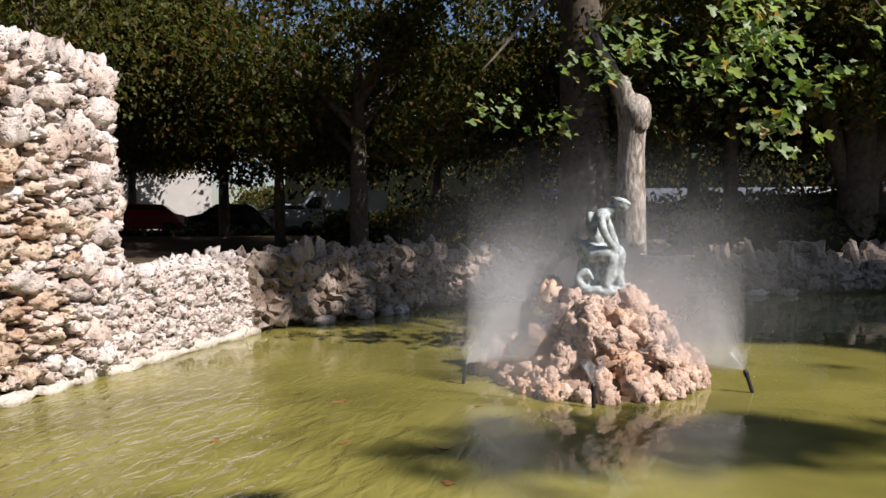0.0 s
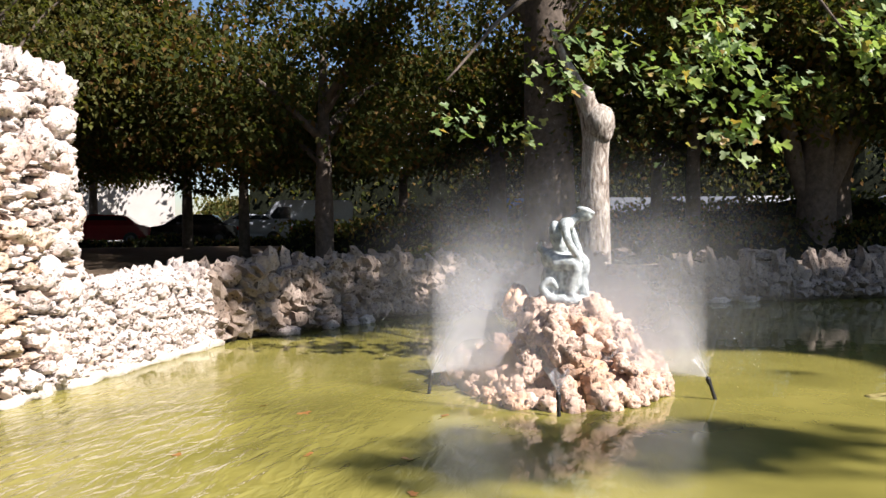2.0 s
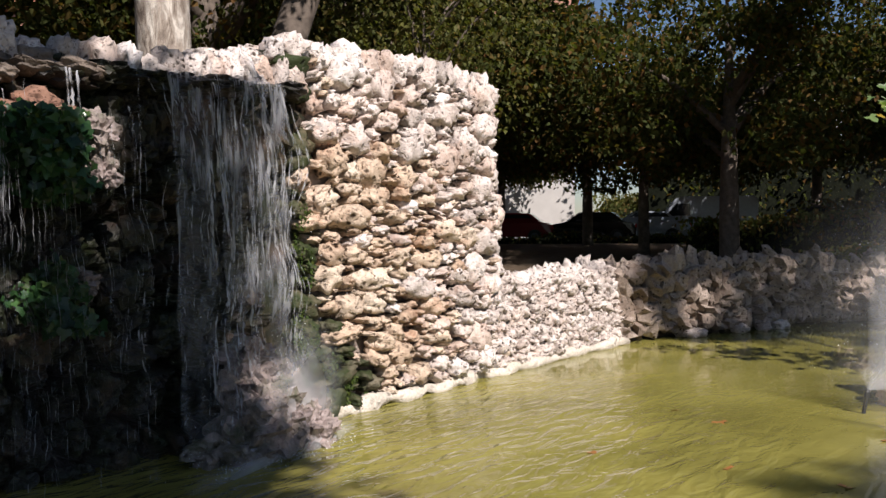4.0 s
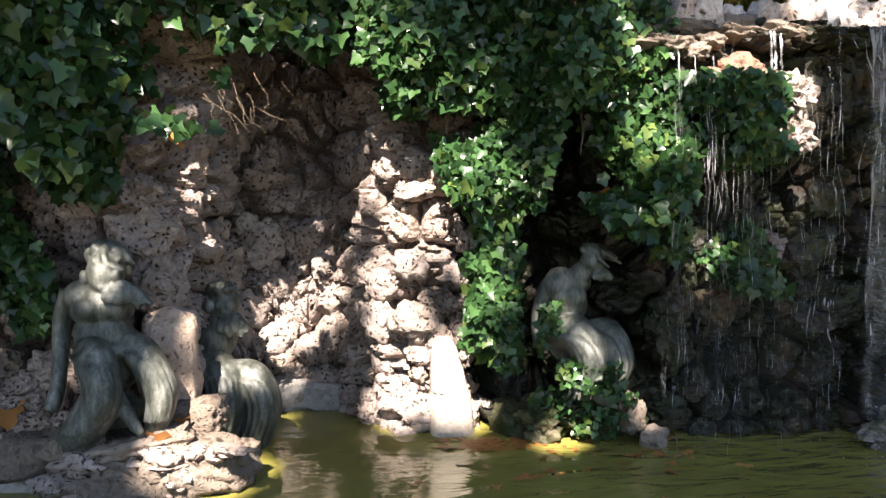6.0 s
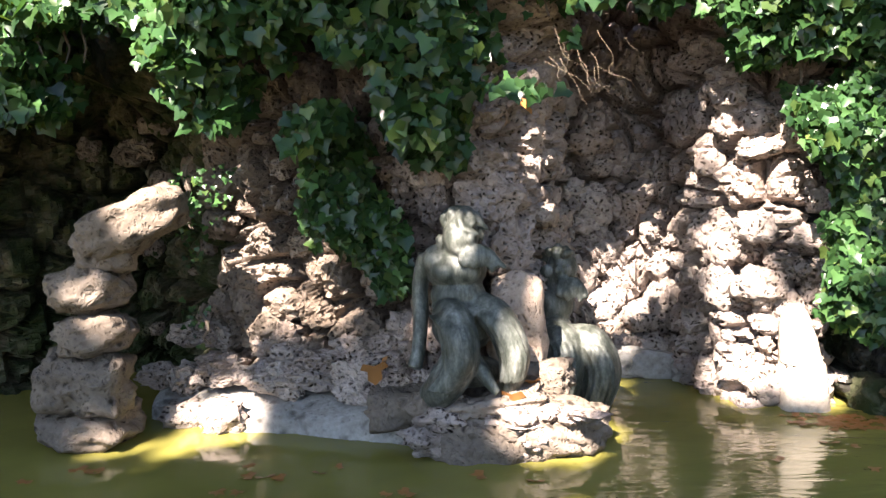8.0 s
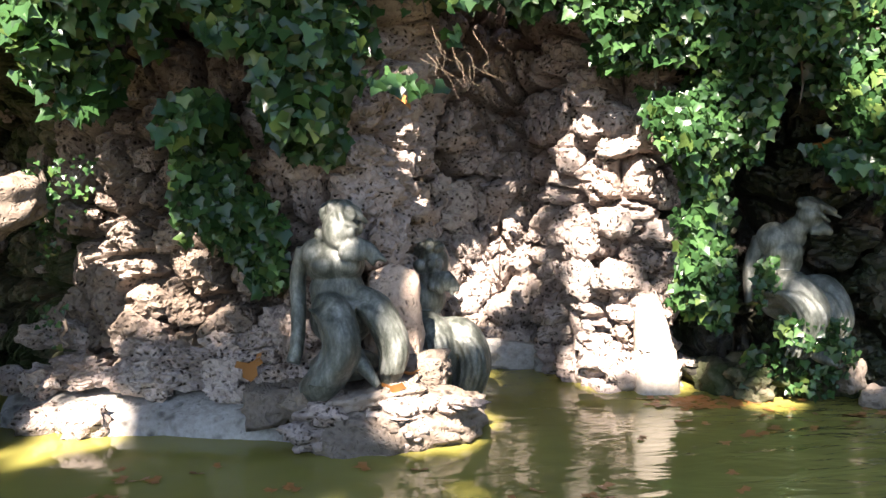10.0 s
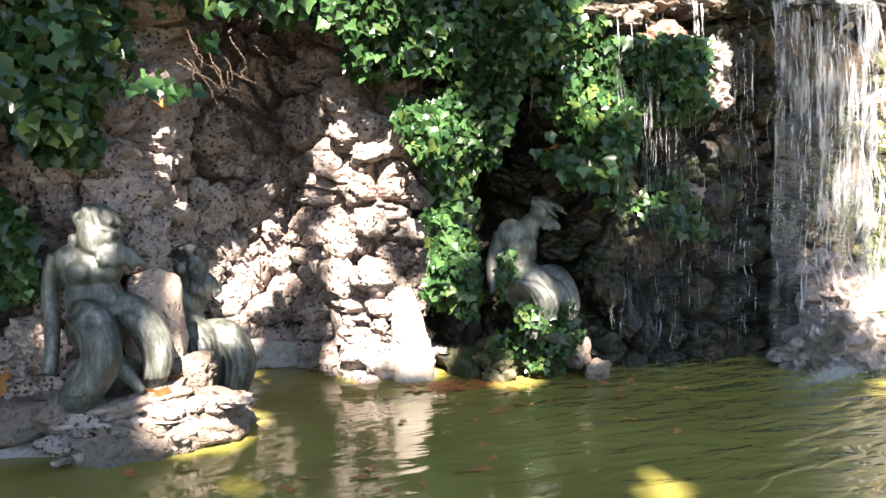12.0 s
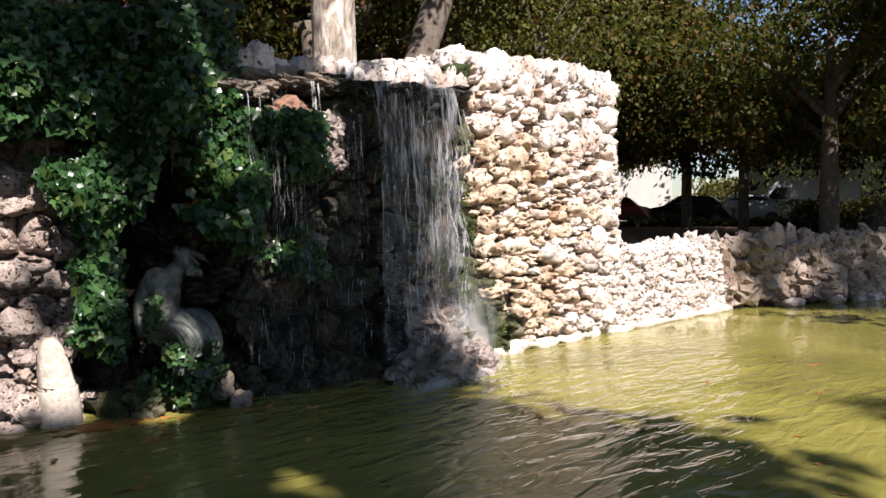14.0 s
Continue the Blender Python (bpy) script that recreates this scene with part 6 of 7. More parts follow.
SUNNY += [(-1.45, 5.75, 1.58, 0.13), (-1.53, 5.75, 1.3, 0.14), (-1.07, 5.75, 0.75, 0.16), (-1.56, 5.75, 0.65, 0.15), (-1.37, 5.75, 0.94, 0.2), (-2.07, 5.4, 1.3, 0.14), (-0.91, 5.75, 1.22, 0.06), (-1.58, 5.0, 2.33, 0.28), (-1.13, 5.0, 2.43, 0.2),
          (2.32, 5.3, 2.09, 0.2), (2.12, 5.5, 1.58, 0.16), (2.5, 5.2, 1.92, 0.16), (3.03, 5.1, 2.2, 0.25), (3.2, 5.1, 1.75, 0.16), (-0.06, 5.15, 1.0, 0.13), (0.02, 5.15, 1.24, 0.06), (0.62, 5.15, 0.25, 0.2), (0.45, 5.0, 0.2, 0.15), (0.15, 5.0, 0.25, 0.1), (3.1, 5.35, 0.6, 0.08), (2.86, 5.2, 0.55, 0.2)]
SUNNY += [(4.5, 5.6, 2.95, 0.2), (4.9, 5.6, 2.95, 0.25), (5.4, 5.6, 2.95, 0.25)]
SUNNY = [(x, y, z, 0.62 * r + 0.07) for k, (x, y, z, r) in enumerate(SUNNY) if not (x < -2.2 and z < 0.6) and not (-1.75 < x < -0.9 and y > 5.7 and r > 0.12 and k % 2)]
SUNNY += [(x, y, z, r + 0.10) for x, y, z, r in NICHE_SUN[:8]]
# the brightest patches: the seated figure, its ledge, the post, the jamb, the shelf
SUNNY += [(-0.04, 5.1, 1.2, 0.31), (0.45, 5.1, 0.3, 0.47), (2.1, 5.85, 0.45, 0.42), (1.85, 6.4, 0.5, 0.34), (1.8, 6.6, 1.3, 0.22), (-1.62, 5.4, 0.12, 0.42), (2.92, 5.4, 1.25, 0.12), (3.05, 5.3, 0.75, 0.10), (1.05, 6.95, 0.75, 0.36)]
SUNNY += [(x, 5.15, 2.66, 0.29) for x in (3.1, 3.4, 3.7, 4.0, 4.3)] + [(4.3, 5.1, 2.2, 0.3), (5.4, 4.9, 0.4, 0.3), (2.82, 5.45, 1.1, 0.17), (3.05, 5.35, 0.66, 0.12)]
SUNNY += [(dap.uniform(0.95, 2.0), 6.8, dap.uniform(0.9, 1.9), dap.uniform(0.10, 0.17)) for _ in range(22)]
SUNNY += [(1.82, 3.33, 0, 0.2), (2.57, 3.48, 0, 0.24), (2.48, 3.10, 0, 0.2), (0.59, 4.33, 0, 0.2)]
SUNNY += [(-2.1, 4.75, 2.25, 0.45), (-1.8, 4.9, 0, 0.15), (-2.25, 5.05, 0, 0.14), (-0.4, 4.5, 0, 0.17), (-0.15, 4.2, 0, 0.17), (1.2, 4.1, 0, 0.16), (0.09, 4.31, 0, 0.16), (-2.3, 4.9, 2.45, 0.4), (-1.9, 4.9, 2.2, 0.35), (-1.6, 4.9, 2.6, 0.35), (-2.1, 5.0, 0, 0.16), (1.84, 3.31, 0, 0.15), (2.47, 3.1, 0, 0.17), (2.88, 5.6, 0, 0.28), (-1.85, 5.05, 0, 0.15), (0.3, 3.4, 0, 0.3)]
SUNNY += [(dap.uniform(0.9, 3.0), 5.1, dap.uniform(2.3, 3.2), dap.uniform(0.13, 0.2)) for _ in range(8)]
shade_tree("unseen plane tree added to shade the grotto", (-6.0, -9.0, GROUND), (0.1, 0.1), 7.5, SHADE, 41000, SUNNY, 41)
bank_dap = random.Random(21)
BANK_SUN = [(12.6 + 3.6 * u, 5.2 - 1.6 * u, bank_dap.uniform(0.2, 1.0), bank_dap.uniform(0.16, 0.3)) for u in [k / 17 for k in range(4, 22)]]
BANK_SUN += [(19.3 + 2.6 * u, -0.8 - 6 * u, bank_dap.uniform(0.6, 1.0), bank_dap.uniform(0.10, 0.2)) for u in [k / 7 for k in range(8)]]
# leaf lumps set sunward of each stretch that should lie in shade
WATER_SHADE = [(12.8 + 1.5 * i, 0.8 - 1.5 * j - 0.5 * (i % 2) - 0.35 * i, 0.85) for i in range(5) for j in range(1, 5)] + [(7.5, 0.5, 0.25), (7.9, -0.3, 0.28), (8.1, -1.2, 0.25), (7.0, 1.0, 0.25), (18.3, -1.2, 0.7), (19.2, -2.6, 0.7), (20.0, -4.4, 0.8), (20.8, -6.0, 0.8)]
POND_SHADE = [(*along_sun(x, y, 0, 32), r) for x, y, r in WATER_SHADE]
POND_SHADE += [(*along_sun(x, y, z, 32), r) for x, y, z, r in ((14.2, 4.4, 0.6, 0.6), (15.6, 3.7, 0.6, 0.7), (17, 2.6, 0.6, 0.8), (18.3, 1.0, 0.7, 0.8), (20.3, -3, 0.7, 0.8), (21.5, -6, 0.7, 0.9), (22.4, -8, 0.7, 0.9), (20.8, 0.9, 5.4, 0.5), (20.8, 1.7, 6.6, 1.0),  (13.2, 4.95, 0.3, 0.45), (13.2, 4.95, 0.9, 0.45), (14.2, 4.5, 0.2, 0.6), (14.3, 4.5, 0.9, 0.6), (15.3, 4.0, 0.6, 0.7), (16.2, 3.5, 0.2, 0.7), (16.3, 3.2, 0.8, 0.8), (19, -0.6, 0.7, 0.8),
                                                              (20.8, 1.3, 5.8, 0.9), (26, -5.4, 2.5, 0.9), (16.5, -1.5, 0, 0.8), (18, -3.5, 0, 0.9), (14.5, 1.8, 0, 0.7), (19, -6, 0, 0.9))]
shade_tree("unseen tall plane tree added to dapple the far wall", (9.0, -28.0, GROUND), (0.0, 0.1), 15, POND_SHADE, 40000, [(9.5, -0.35, 0.5, 0.9), (9.8, 0.2, 1.4, 1.0), (9.4, 0.3, 0.9, 0.9), (9.3, 1.2, 0.8, 0.9), (9.3, -1.0, 0.8, 0.9)] + BANK_SUN + [(11.0, 1.6 - 0.7 * k, 3.3, 0.85) for k in range(11)], 42)


# ---- hedge ----
def hedge(label, pts, height, depth, count, leaf=0.16, leaves=None):
    """Leaves round a near-black inner sheet that stands for the hedge's own shade."""
    h = thing("hedge", (*pts[0], 0.45), label, "hedge")
    base = np.array([*pts[0], 0.45])
    pts = np.array(pts, float)
    k = nrng.integers(0, len(pts) - 1, count)
    t = nrng.random(count)[:, None]
    q = pts[k] * (1 - t) + pts[k + 1] * t
    lump = np.array([noise.noise((x * 0.5, y * 0.5, 0)) for x, y in q])
    z = nrng.random(count) ** 0.6 * height * (0.95 + 0.35 * lump)
    p = np.stack([q[:, 0] + nrng.uniform(-depth, depth, count), q[:, 1] + nrng.uniform(-depth, depth, count), 0.45 + z], 1)
    nm = nrng.normal(size=(count, 3)) + [-0.6, 0, 0.5]
    me = leaf_cloud("leaves", p - base, nm, nrng.uniform(leaf * 0.6, leaf * 1.2, count), SMALL, leaves or M_forest, rng=nrng)
    tagged(part("leaves", me, None, h), kind="stuff")
    # inner sheet, filling the gaps between leaves with painted shade
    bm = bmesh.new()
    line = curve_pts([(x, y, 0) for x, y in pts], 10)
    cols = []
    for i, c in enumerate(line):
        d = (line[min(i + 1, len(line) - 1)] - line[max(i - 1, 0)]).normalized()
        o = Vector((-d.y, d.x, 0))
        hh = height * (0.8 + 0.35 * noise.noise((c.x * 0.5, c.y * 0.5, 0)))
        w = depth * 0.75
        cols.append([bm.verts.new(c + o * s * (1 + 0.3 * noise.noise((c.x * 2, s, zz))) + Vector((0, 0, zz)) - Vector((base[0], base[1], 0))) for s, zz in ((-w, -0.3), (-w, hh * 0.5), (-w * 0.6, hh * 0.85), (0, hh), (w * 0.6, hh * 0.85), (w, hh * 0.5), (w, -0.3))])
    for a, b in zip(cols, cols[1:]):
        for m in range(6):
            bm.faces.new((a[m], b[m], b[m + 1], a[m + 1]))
    part("heart", bm, M_hedge_shade, h, "near-black sheet standing for the shade inside the hedge")


# near-black: the hedges' inner shade is put into this colour
M_hedge_shade = plain("hedge_shade", (0.009, 0.011, 0.006), rough=0.95, vary=0.6, scale=6, bump=1.0, spec=0.1)
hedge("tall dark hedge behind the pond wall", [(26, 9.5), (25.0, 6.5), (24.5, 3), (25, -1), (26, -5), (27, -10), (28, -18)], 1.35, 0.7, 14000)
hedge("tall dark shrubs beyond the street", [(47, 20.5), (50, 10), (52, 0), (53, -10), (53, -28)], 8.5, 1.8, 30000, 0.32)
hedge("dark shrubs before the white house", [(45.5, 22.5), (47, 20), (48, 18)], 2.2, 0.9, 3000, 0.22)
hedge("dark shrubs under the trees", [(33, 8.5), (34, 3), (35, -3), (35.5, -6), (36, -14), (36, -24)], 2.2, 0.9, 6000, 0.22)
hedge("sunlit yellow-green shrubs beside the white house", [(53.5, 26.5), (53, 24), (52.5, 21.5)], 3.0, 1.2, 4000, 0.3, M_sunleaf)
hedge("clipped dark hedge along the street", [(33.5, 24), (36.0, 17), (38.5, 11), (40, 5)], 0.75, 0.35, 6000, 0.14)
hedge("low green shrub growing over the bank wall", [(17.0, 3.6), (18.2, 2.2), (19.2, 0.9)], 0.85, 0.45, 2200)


# ---- waterfall and spray ----
NOZZLES = (((8.65, 0.2, 0), (0, 0.01)), ((9.43, 1.53, 0), (0, -0.06)), ((9.64, -1.17, 0), (0, 0.13)))


def waterfall():
    fall = thing("waterfall", (4.9, 5.1, 0), "thin streams of water falling over the rock lip", "waterfall")
    # strands that meander and fray, thick at the right, single threads further left
    for x0, x1, n, w in ((5.3, 5.84, 26, 0.011), (4.95, 5.4, 16, 0.008), (4.4, 5.0, 16, 0.006), (3.2, 4.4, 100, 0.0016)):
        for _ in range(n):
            x = rnd.uniform(x0, x1)
            y = 5.12 - 0.16 * rnd.random()
            top, low = 2.82 + 0.05 * (x - 4.4) - (0.5 if w > 0.002 else 2.0) * rnd.random() ** (3 if w > 0.002 else 1), rnd.choice((0.04, 0.3, 0.6, 1.2)) if w > 0.002 else rnd.choice((0.04, 0.1, 0.4))
            sway = rnd.uniform(0.08, 0.26) if x > 4.6 else 0.05
            bm = bmesh.new()
            prev = None
            for k in range(49):
                u = k / 48
                z = top + (low - top) * u
                ww = w * (0.12 + 2.6 * abs(noise.noise((x * 31, z * 7.5, 2))) ** 1.4) * (1.0 + 0.9 * u)
                cx = x - 4.9 + sway * noise.noise((x * 2.5, z * 1.6, 0)) + 0.03 * noise.noise((x * 9, z * 4, 0)) + 0.012 * noise.noise((x * 17, z * 13, 0)) + 0.02 * u
                cy = y - 5.1 - 0.12 * math.sqrt(u) + 0.03 * noise.noise((x * 9, z * 2, 5))
                a, m, b = bm.verts.new((cx - ww, cy, z)), bm.verts.new((cx, cy - ww * 0.8, z)), bm.verts.new((cx + ww, cy, z))
                if prev:
                    bm.faces.new((prev[0], prev[1], m, a))
                    bm.faces.new((prev[1], prev[2], b, m))
                prev = (a, m, b)
            part("stream", bm, M_fall, fall, smooth=True)
    # short spouts over the flat stones
    for x, top, low, w in ((3.36, 2.6, 2.3, 0.007), (3.47, 2.58, 2.36, 0.005), (3.6, 2.58, 2.3, 0.007), (4.0, 2.76, 2.5, 0.012), (4.03, 2.76, 2.52, 0.016), (4.07, 2.75, 2.48, 0.014)):
        bm = bmesh.new()
        tube(bm, [(x - 4.9 + 0.012 * noise.noise((x * 20, k, 0)), -0.02 - 0.03 * math.sqrt(k / 10), top + (low - top) * k / 10) for k in range(11)], [w * (0.6 + 0.5 * noise.noise((x * 9, k * 0.7, 0))) for k in range(11)], 6)
        part("spout", bm, M_fall, fall, smooth=True)
    for x0, x1, y in ((5.2, 5.58, 5.14), (5.55, 5.82, 5.1), (4.8, 5.15, 5.16)):
        bm = bmesh.new()
        grid = [[bm.verts.new((x0 - 4.9 + (x1 - x0) * i / 10 + 0.05 * noise.noise((x0, j * 0.4, i * 0.2)), y - 5.1 + 0.04 * noise.noise((i, j * 0.3, 0)) - 0.1 * math.sqrt(j / 16), 2.84 * (1 - j / 16) + 0.03)) for i in range(11)] for j in range(17)]
        for a, b in zip(grid, grid[1:]):
            for i in range(10):
                bm.faces.new((a[i], a[i + 1], b[i + 1], b[i]))
        part("veil", bm, M_sheet, fall, smooth=True)


def splash():
    """Foam and fine drops where the streams meet the pond."""
    foam = thing("waterfall_splash", (5.0, 4.85, 0), "white splashing drops at the waterfall's foot", "spray")
    n = 1500
    x = np.concatenate([nrng.uniform(-0.2, 1.1, n // 3), nrng.normal(0.4, 0.35, n - n // 3)])
    z = np.concatenate([nrng.random(n // 3) * 0.12, nrng.random(n - n // 3) ** 2 * 2.6])
    p = np.stack([x, nrng.normal(0, 0.12, n) + 0.1, z], 1)
    q = np.stack([nrng.normal(0.5, 0.3, 1600), nrng.normal(-0.15, 0.08, 1600), nrng.random(1600) ** 2 * 0.06], 1)
    p, n = np.concatenate([p, q]), n + 1600
    me = leaf_cloud("drops", p, nrng.normal(size=(n, 3)), nrng.uniform(0.004, 0.010, n), SMALL, M_drop, rng=nrng)
    tagged(part("drops", me, None, foam), kind="stuff")
    return foam


def spray():
    """Fans of fine spray from the nozzles round the fountain rock."""
    mist = thing("fountain_spray", (9.6, 0.15, 0), "fine white spray fanning up round the statue", "spray")
    # banks of drops: bowl-shaped, standing round the rock
    bowl = bmesh.new()
    bmesh.ops.create_grid(bowl, x_segments=10, y_segments=10, size=1.0)
    for v in bowl.verts:
        v.co = Vector((v.co.x, 0.25 * (v.co.x ** 2 + v.co.y ** 2), v.co.y))
    bowl_mesh = bpy.data.meshes.new("bank")
    bowl.to_mesh(bowl_mesh)
    bowl.free()
    haze_mesh = bowl_mesh.copy()
    haze_mesh.name = "haze"
    haze_mesh.materials.append(M_haze)
    bowl_mesh.materials.append(M_mist)
    # the widest sheet, spray in part, is added to grey the dark background
    for x, y, z, w, h, turn in ((1.0, 0.0, 1.0, 2.9, 1.8, 90), (0.5, 0.1, 0.85, 1.75, 1.2, 90), (-0.75, 0.75, 0.4, 0.99, 0.7, 80)):
        ob = new("haze", bowl_mesh if w < 1 else haze_mesh)
        ob.parent = mist
        ob.matrix_local = Matrix.LocRotScale(Vector((x, y, z)), Euler((0, 0, radians(turn))), Vector((w, 0.6, h)))
    # each nozzle throws a fan from the upright down to the level, towards the rock
    for name, low in (("wide_fan", 0.04), ("steep_fan", 0.95)):
        fan = bmesh.new()
        rings = [[fan.verts.new((r / 10 * math.cos(low + (1.56 - low) * k / 9), 0.0, r / 10 * math.sin(low + (1.56 - low) * k / 9))) for k in range(10)] for r in range(1, 11)]
        tip = fan.verts.new((0, 0, 0))
        for k in range(9):
            fan.faces.new((tip, rings[0][k], rings[0][k + 1]))
            for a, b in zip(rings, rings[1:]):
                fan.faces.new((a[k], b[k], b[k + 1], a[k + 1]))
        me = bpy.data.meshes.new(name)
        fan.to_mesh(me)
        fan.free()
        me.materials.append(M_fan)
    for (x, y, z), (lx, ly) in NOZZLES:
        to = math.atan2(0.25 - y, 10.15 - x)
        steep = x < 9
        for k in range(1 if steep else 2):
            ob = new("fan", bpy.data.meshes["steep_fan" if steep else "wide_fan"])
            ob.parent = mist
            ob.matrix_local = Matrix.LocRotScale(Vector((x - 9.6, y - 0.15 + ly * 0.16, 0.21)), Euler((0, 0, to + radians(70 if steep else (-16, 24)[k]))), Vector((0.9, 1.0, 0.9)) if steep else Vector((2.3, 1.0, 2.0)))
    # the drops that can be told apart above the veils
    n = 2600
    a, r, z = nrng.uniform(0, 6.283, n), np.sqrt(nrng.random(n)) * 1.9, 0.3 + nrng.random(n) ** 1.5 * 2.6
    tri = leaf_cloud("drops", np.stack([np.cos(a) * r, np.sin(a) * r, z], 1), nrng.normal(size=(n, 3)), nrng.uniform(0.004, 0.009, n), SMALL, M_drop, rng=nrng)
    tagged(part("drops", tri, None, mist), kind="stuff")


waterfall()
spray()
foam = splash()
for x, y, z, w, h, tilt in ((0.35, -0.12, 0.05, 0.5, 0.25, 0), (0.1, -0.25, 0.02, 0.9, 0.12, 0), (0.9, -0.15, 0.03, 0.7, 0.14, 0), (0.8, 0.0, 0.15, 0.5, 0.45, 0), (1.15, 0.2, 0.2, 0.4, 0.4, 0), (0.75, -0.1, 0.4, 0.8, 0.7, 0)):
    ob = new("bank", bpy.data.meshes["bank"])
    ob.parent = foam
    ob.matrix_local = Matrix.LocRotScale(Vector((x, y, z)), Euler((radians(-tilt), 0, radians(15))), Vector((w, 0.4, h)))


def nozzle(at, lean):
    n = thing("nozzle", at, "dark metal spray nozzle rising from the pond", "nozzle", "nozzles round the fountain")
    bm = bmesh.new()
    tube(bm, [(-lean[0], -lean[1], -0.25), (0, 0, 0.16)], [0.018, 0.018], 8)
    part("pipe", bm, M_iron, n)
    bm = bmesh.new()
    tube(bm, [(0, 0, 0.15), (lean[0] * 0.12, lean[1] * 0.12, 0.2), (lean[0] * 0.16, lean[1] * 0.16, 0.22)], [0.024, 0.026, 0.012], 8)
    part("head", bm, M_iron, n)


M_iron = plain("dark_iron", (0.03, 0.03, 0.03), rough=0.5, metal=0.6)
for at, lean in NOZZLES:
    nozzle(at, lean)
    jet = thing("water_fan", (at[0], at[1] + lean[1] * 0.16, 0.21), "small white fan of water leaving the nozzle", "spray", "fans at the nozzles")
    bm = bmesh.new()
    tip = bm.verts.new((0, 0, 0))
    rim = [bm.verts.new((0.03 * math.sin(k * 2.1), (k - 5) * 0.022 + lean[1] * 0.5, 0.19 + 0.03 * math.sin(k * 1.3))) for k in range(11)]
    for a, b in zip(rim, rim[1:]):
        bm.faces.new((tip, a, b))
    part("sheet", bm, M_jet, jet)


# ---- street, cars, buildings ----
def car(at, turn, paint, label, van=False):
    c = thing("car", at, label, "car", "parked cars")
    bm = bmesh.new()
    prof = [(-2.1, 0.3), (-2.12, 0.75), (-1.95, 0.92), (-1.55, 0.98), (-1.05, 1.40), (0.35, 1.44), (1.05, 0.98), (1.9, 0.82), (2.1, 0.6), (2.1, 0.3)]
    if van:
        prof = [(-2.3, 0.35), (-2.35, 1.85), (-2.2, 2.05), (0.9, 2.08), (1.25, 1.95), (1.8, 1.2), (2.35, 1.0), (2.45, 0.7), (2.45, 0.35)]
    for s in (-1, 1):
        vs = [bm.verts.new((x, s * (0.9 if van else 0.85 if z < 1.0 else 0.66), z)) for x, z in prof]
        bm.faces.new(vs if s < 0 else vs[::-1])
    bm.verts.ensure_lookup_table()
    n = len(prof)
    for k in range(n):
        a, b = bm.verts[k], bm.verts[(k + 1) % n]
        d, e = bm.verts[n + k], bm.verts[n + (k + 1) % n]
        bm.faces.new((b, a, d, e))
    bmesh.ops.recalc_face_normals(bm, faces=bm.faces)
    bmesh.ops.bevel(bm, geom=list(bm.edges), offset=0.05, segments=2, affect="EDGES")
    part("body", bm, paint, c, smooth=False)
    for s in (-1, 1):
        bm = bmesh.new()
        vs = [bm.verts.new((x, s * y, z)) for x, y, z in (((0.55, 0.91, 1.2), (0.55, 0.91, 1.75), (1.15, 0.91, 1.75), (1.6, 0.91, 1.2)) if van else ((-1.35, 0.80, 1.0), (-0.98, 0.70, 1.34), (0.3, 0.70, 1.37), (0.85, 0.80, 1.0)))]
        bm.faces.new(vs if s > 0 else vs[::-1])
        bmesh.ops.translate(bm, vec=(0, s * 0.02, 0), verts=bm.verts)
        part("side_window", bm, M_glass, c)
    for x0, z0, x1, z1, nm_ in ((-2.34, 1.2, -2.34, 1.75, "rear_window"), (1.80, 1.22, 1.30, 1.92, "windscreen")) if van else ((-1.6, 1.0, -1.12, 1.38, "rear_window"), (1.06, 1.0, 0.42, 1.42, "windscreen")):
        bm = bmesh.new()
        o = -0.03 if x0 < 0 else 0.03
        bm.faces.new([bm.verts.new(v) for v in ((x0 + o, -0.6, z0 + 0.03), (x0 + o, 0.6, z0 + 0.03), (x1 + o, 0.55, z1), (x1 + o, -0.55, z1))])
        part(nm_, bm, M_glass, c)
    for x in (-1.3, 1.3):
        for s in (-1, 1):
            bm = bmesh.new()
            tube(bm, [(x, s * 0.68, 0.32), (x, s * 0.88, 0.32)], [0.32, 0.32], 18)
            w = part("wheel", bm, M_tyre, c)
            bm = bmesh.new()
            tube(bm, [(x, s * 0.87, 0.32), (x, s * 0.895, 0.32)], [0.2, 0.17], 14)
            part("rim", bm, M_rim, w)
    for s in (-1, 1):
        bm = bmesh.new()
        box(bm, -2.14, s * 0.62 - 0.14, 0.68, -2.06, s * 0.62 + 0.14, 0.86, 0.015)
        part("tail_light", bm, M_red, c, "red tail light")
        bm = bmesh.new()
        box(bm, 2.0, s * 0.6 - 0.14, 0.58, 2.11, s * 0.6 + 0.14, 0.72, 0.015)
        part("headlight", bm, M_rim, c)
    c.rotation_euler = (0, 0, radians(turn))
    return c


M_glass = plain("car_glass", (0.02, 0.025, 0.03), rough=0.05, vary=0.05, bump=0)
M_tyre = plain("tyre", (0.02, 0.02, 0.02), rough=0.85)
M_rim = plain("rim", (0.10, 0.10, 0.11), rough=0.4, metal=0.6, vary=0.05, bump=0)
M_red = plain("tail_red", (0.45, 0.02, 0.02), rough=0.25, vary=0.05, bump=0)
P_black = plain("black_paint", (0.012, 0.012, 0.014), rough=0.15, vary=0.1, bump=0)
P_red = plain("dark_red_paint", (0.22, 0.015, 0.02), rough=0.2, vary=0.1, bump=0)
P_blue = plain("blue_paint", (0.05, 0.12, 0.38), rough=0.2, vary=0.1, bump=0)
P_white = plain("white_paint", (0.6, 0.61, 0.63), rough=0.25, vary=0.05, bump=0)
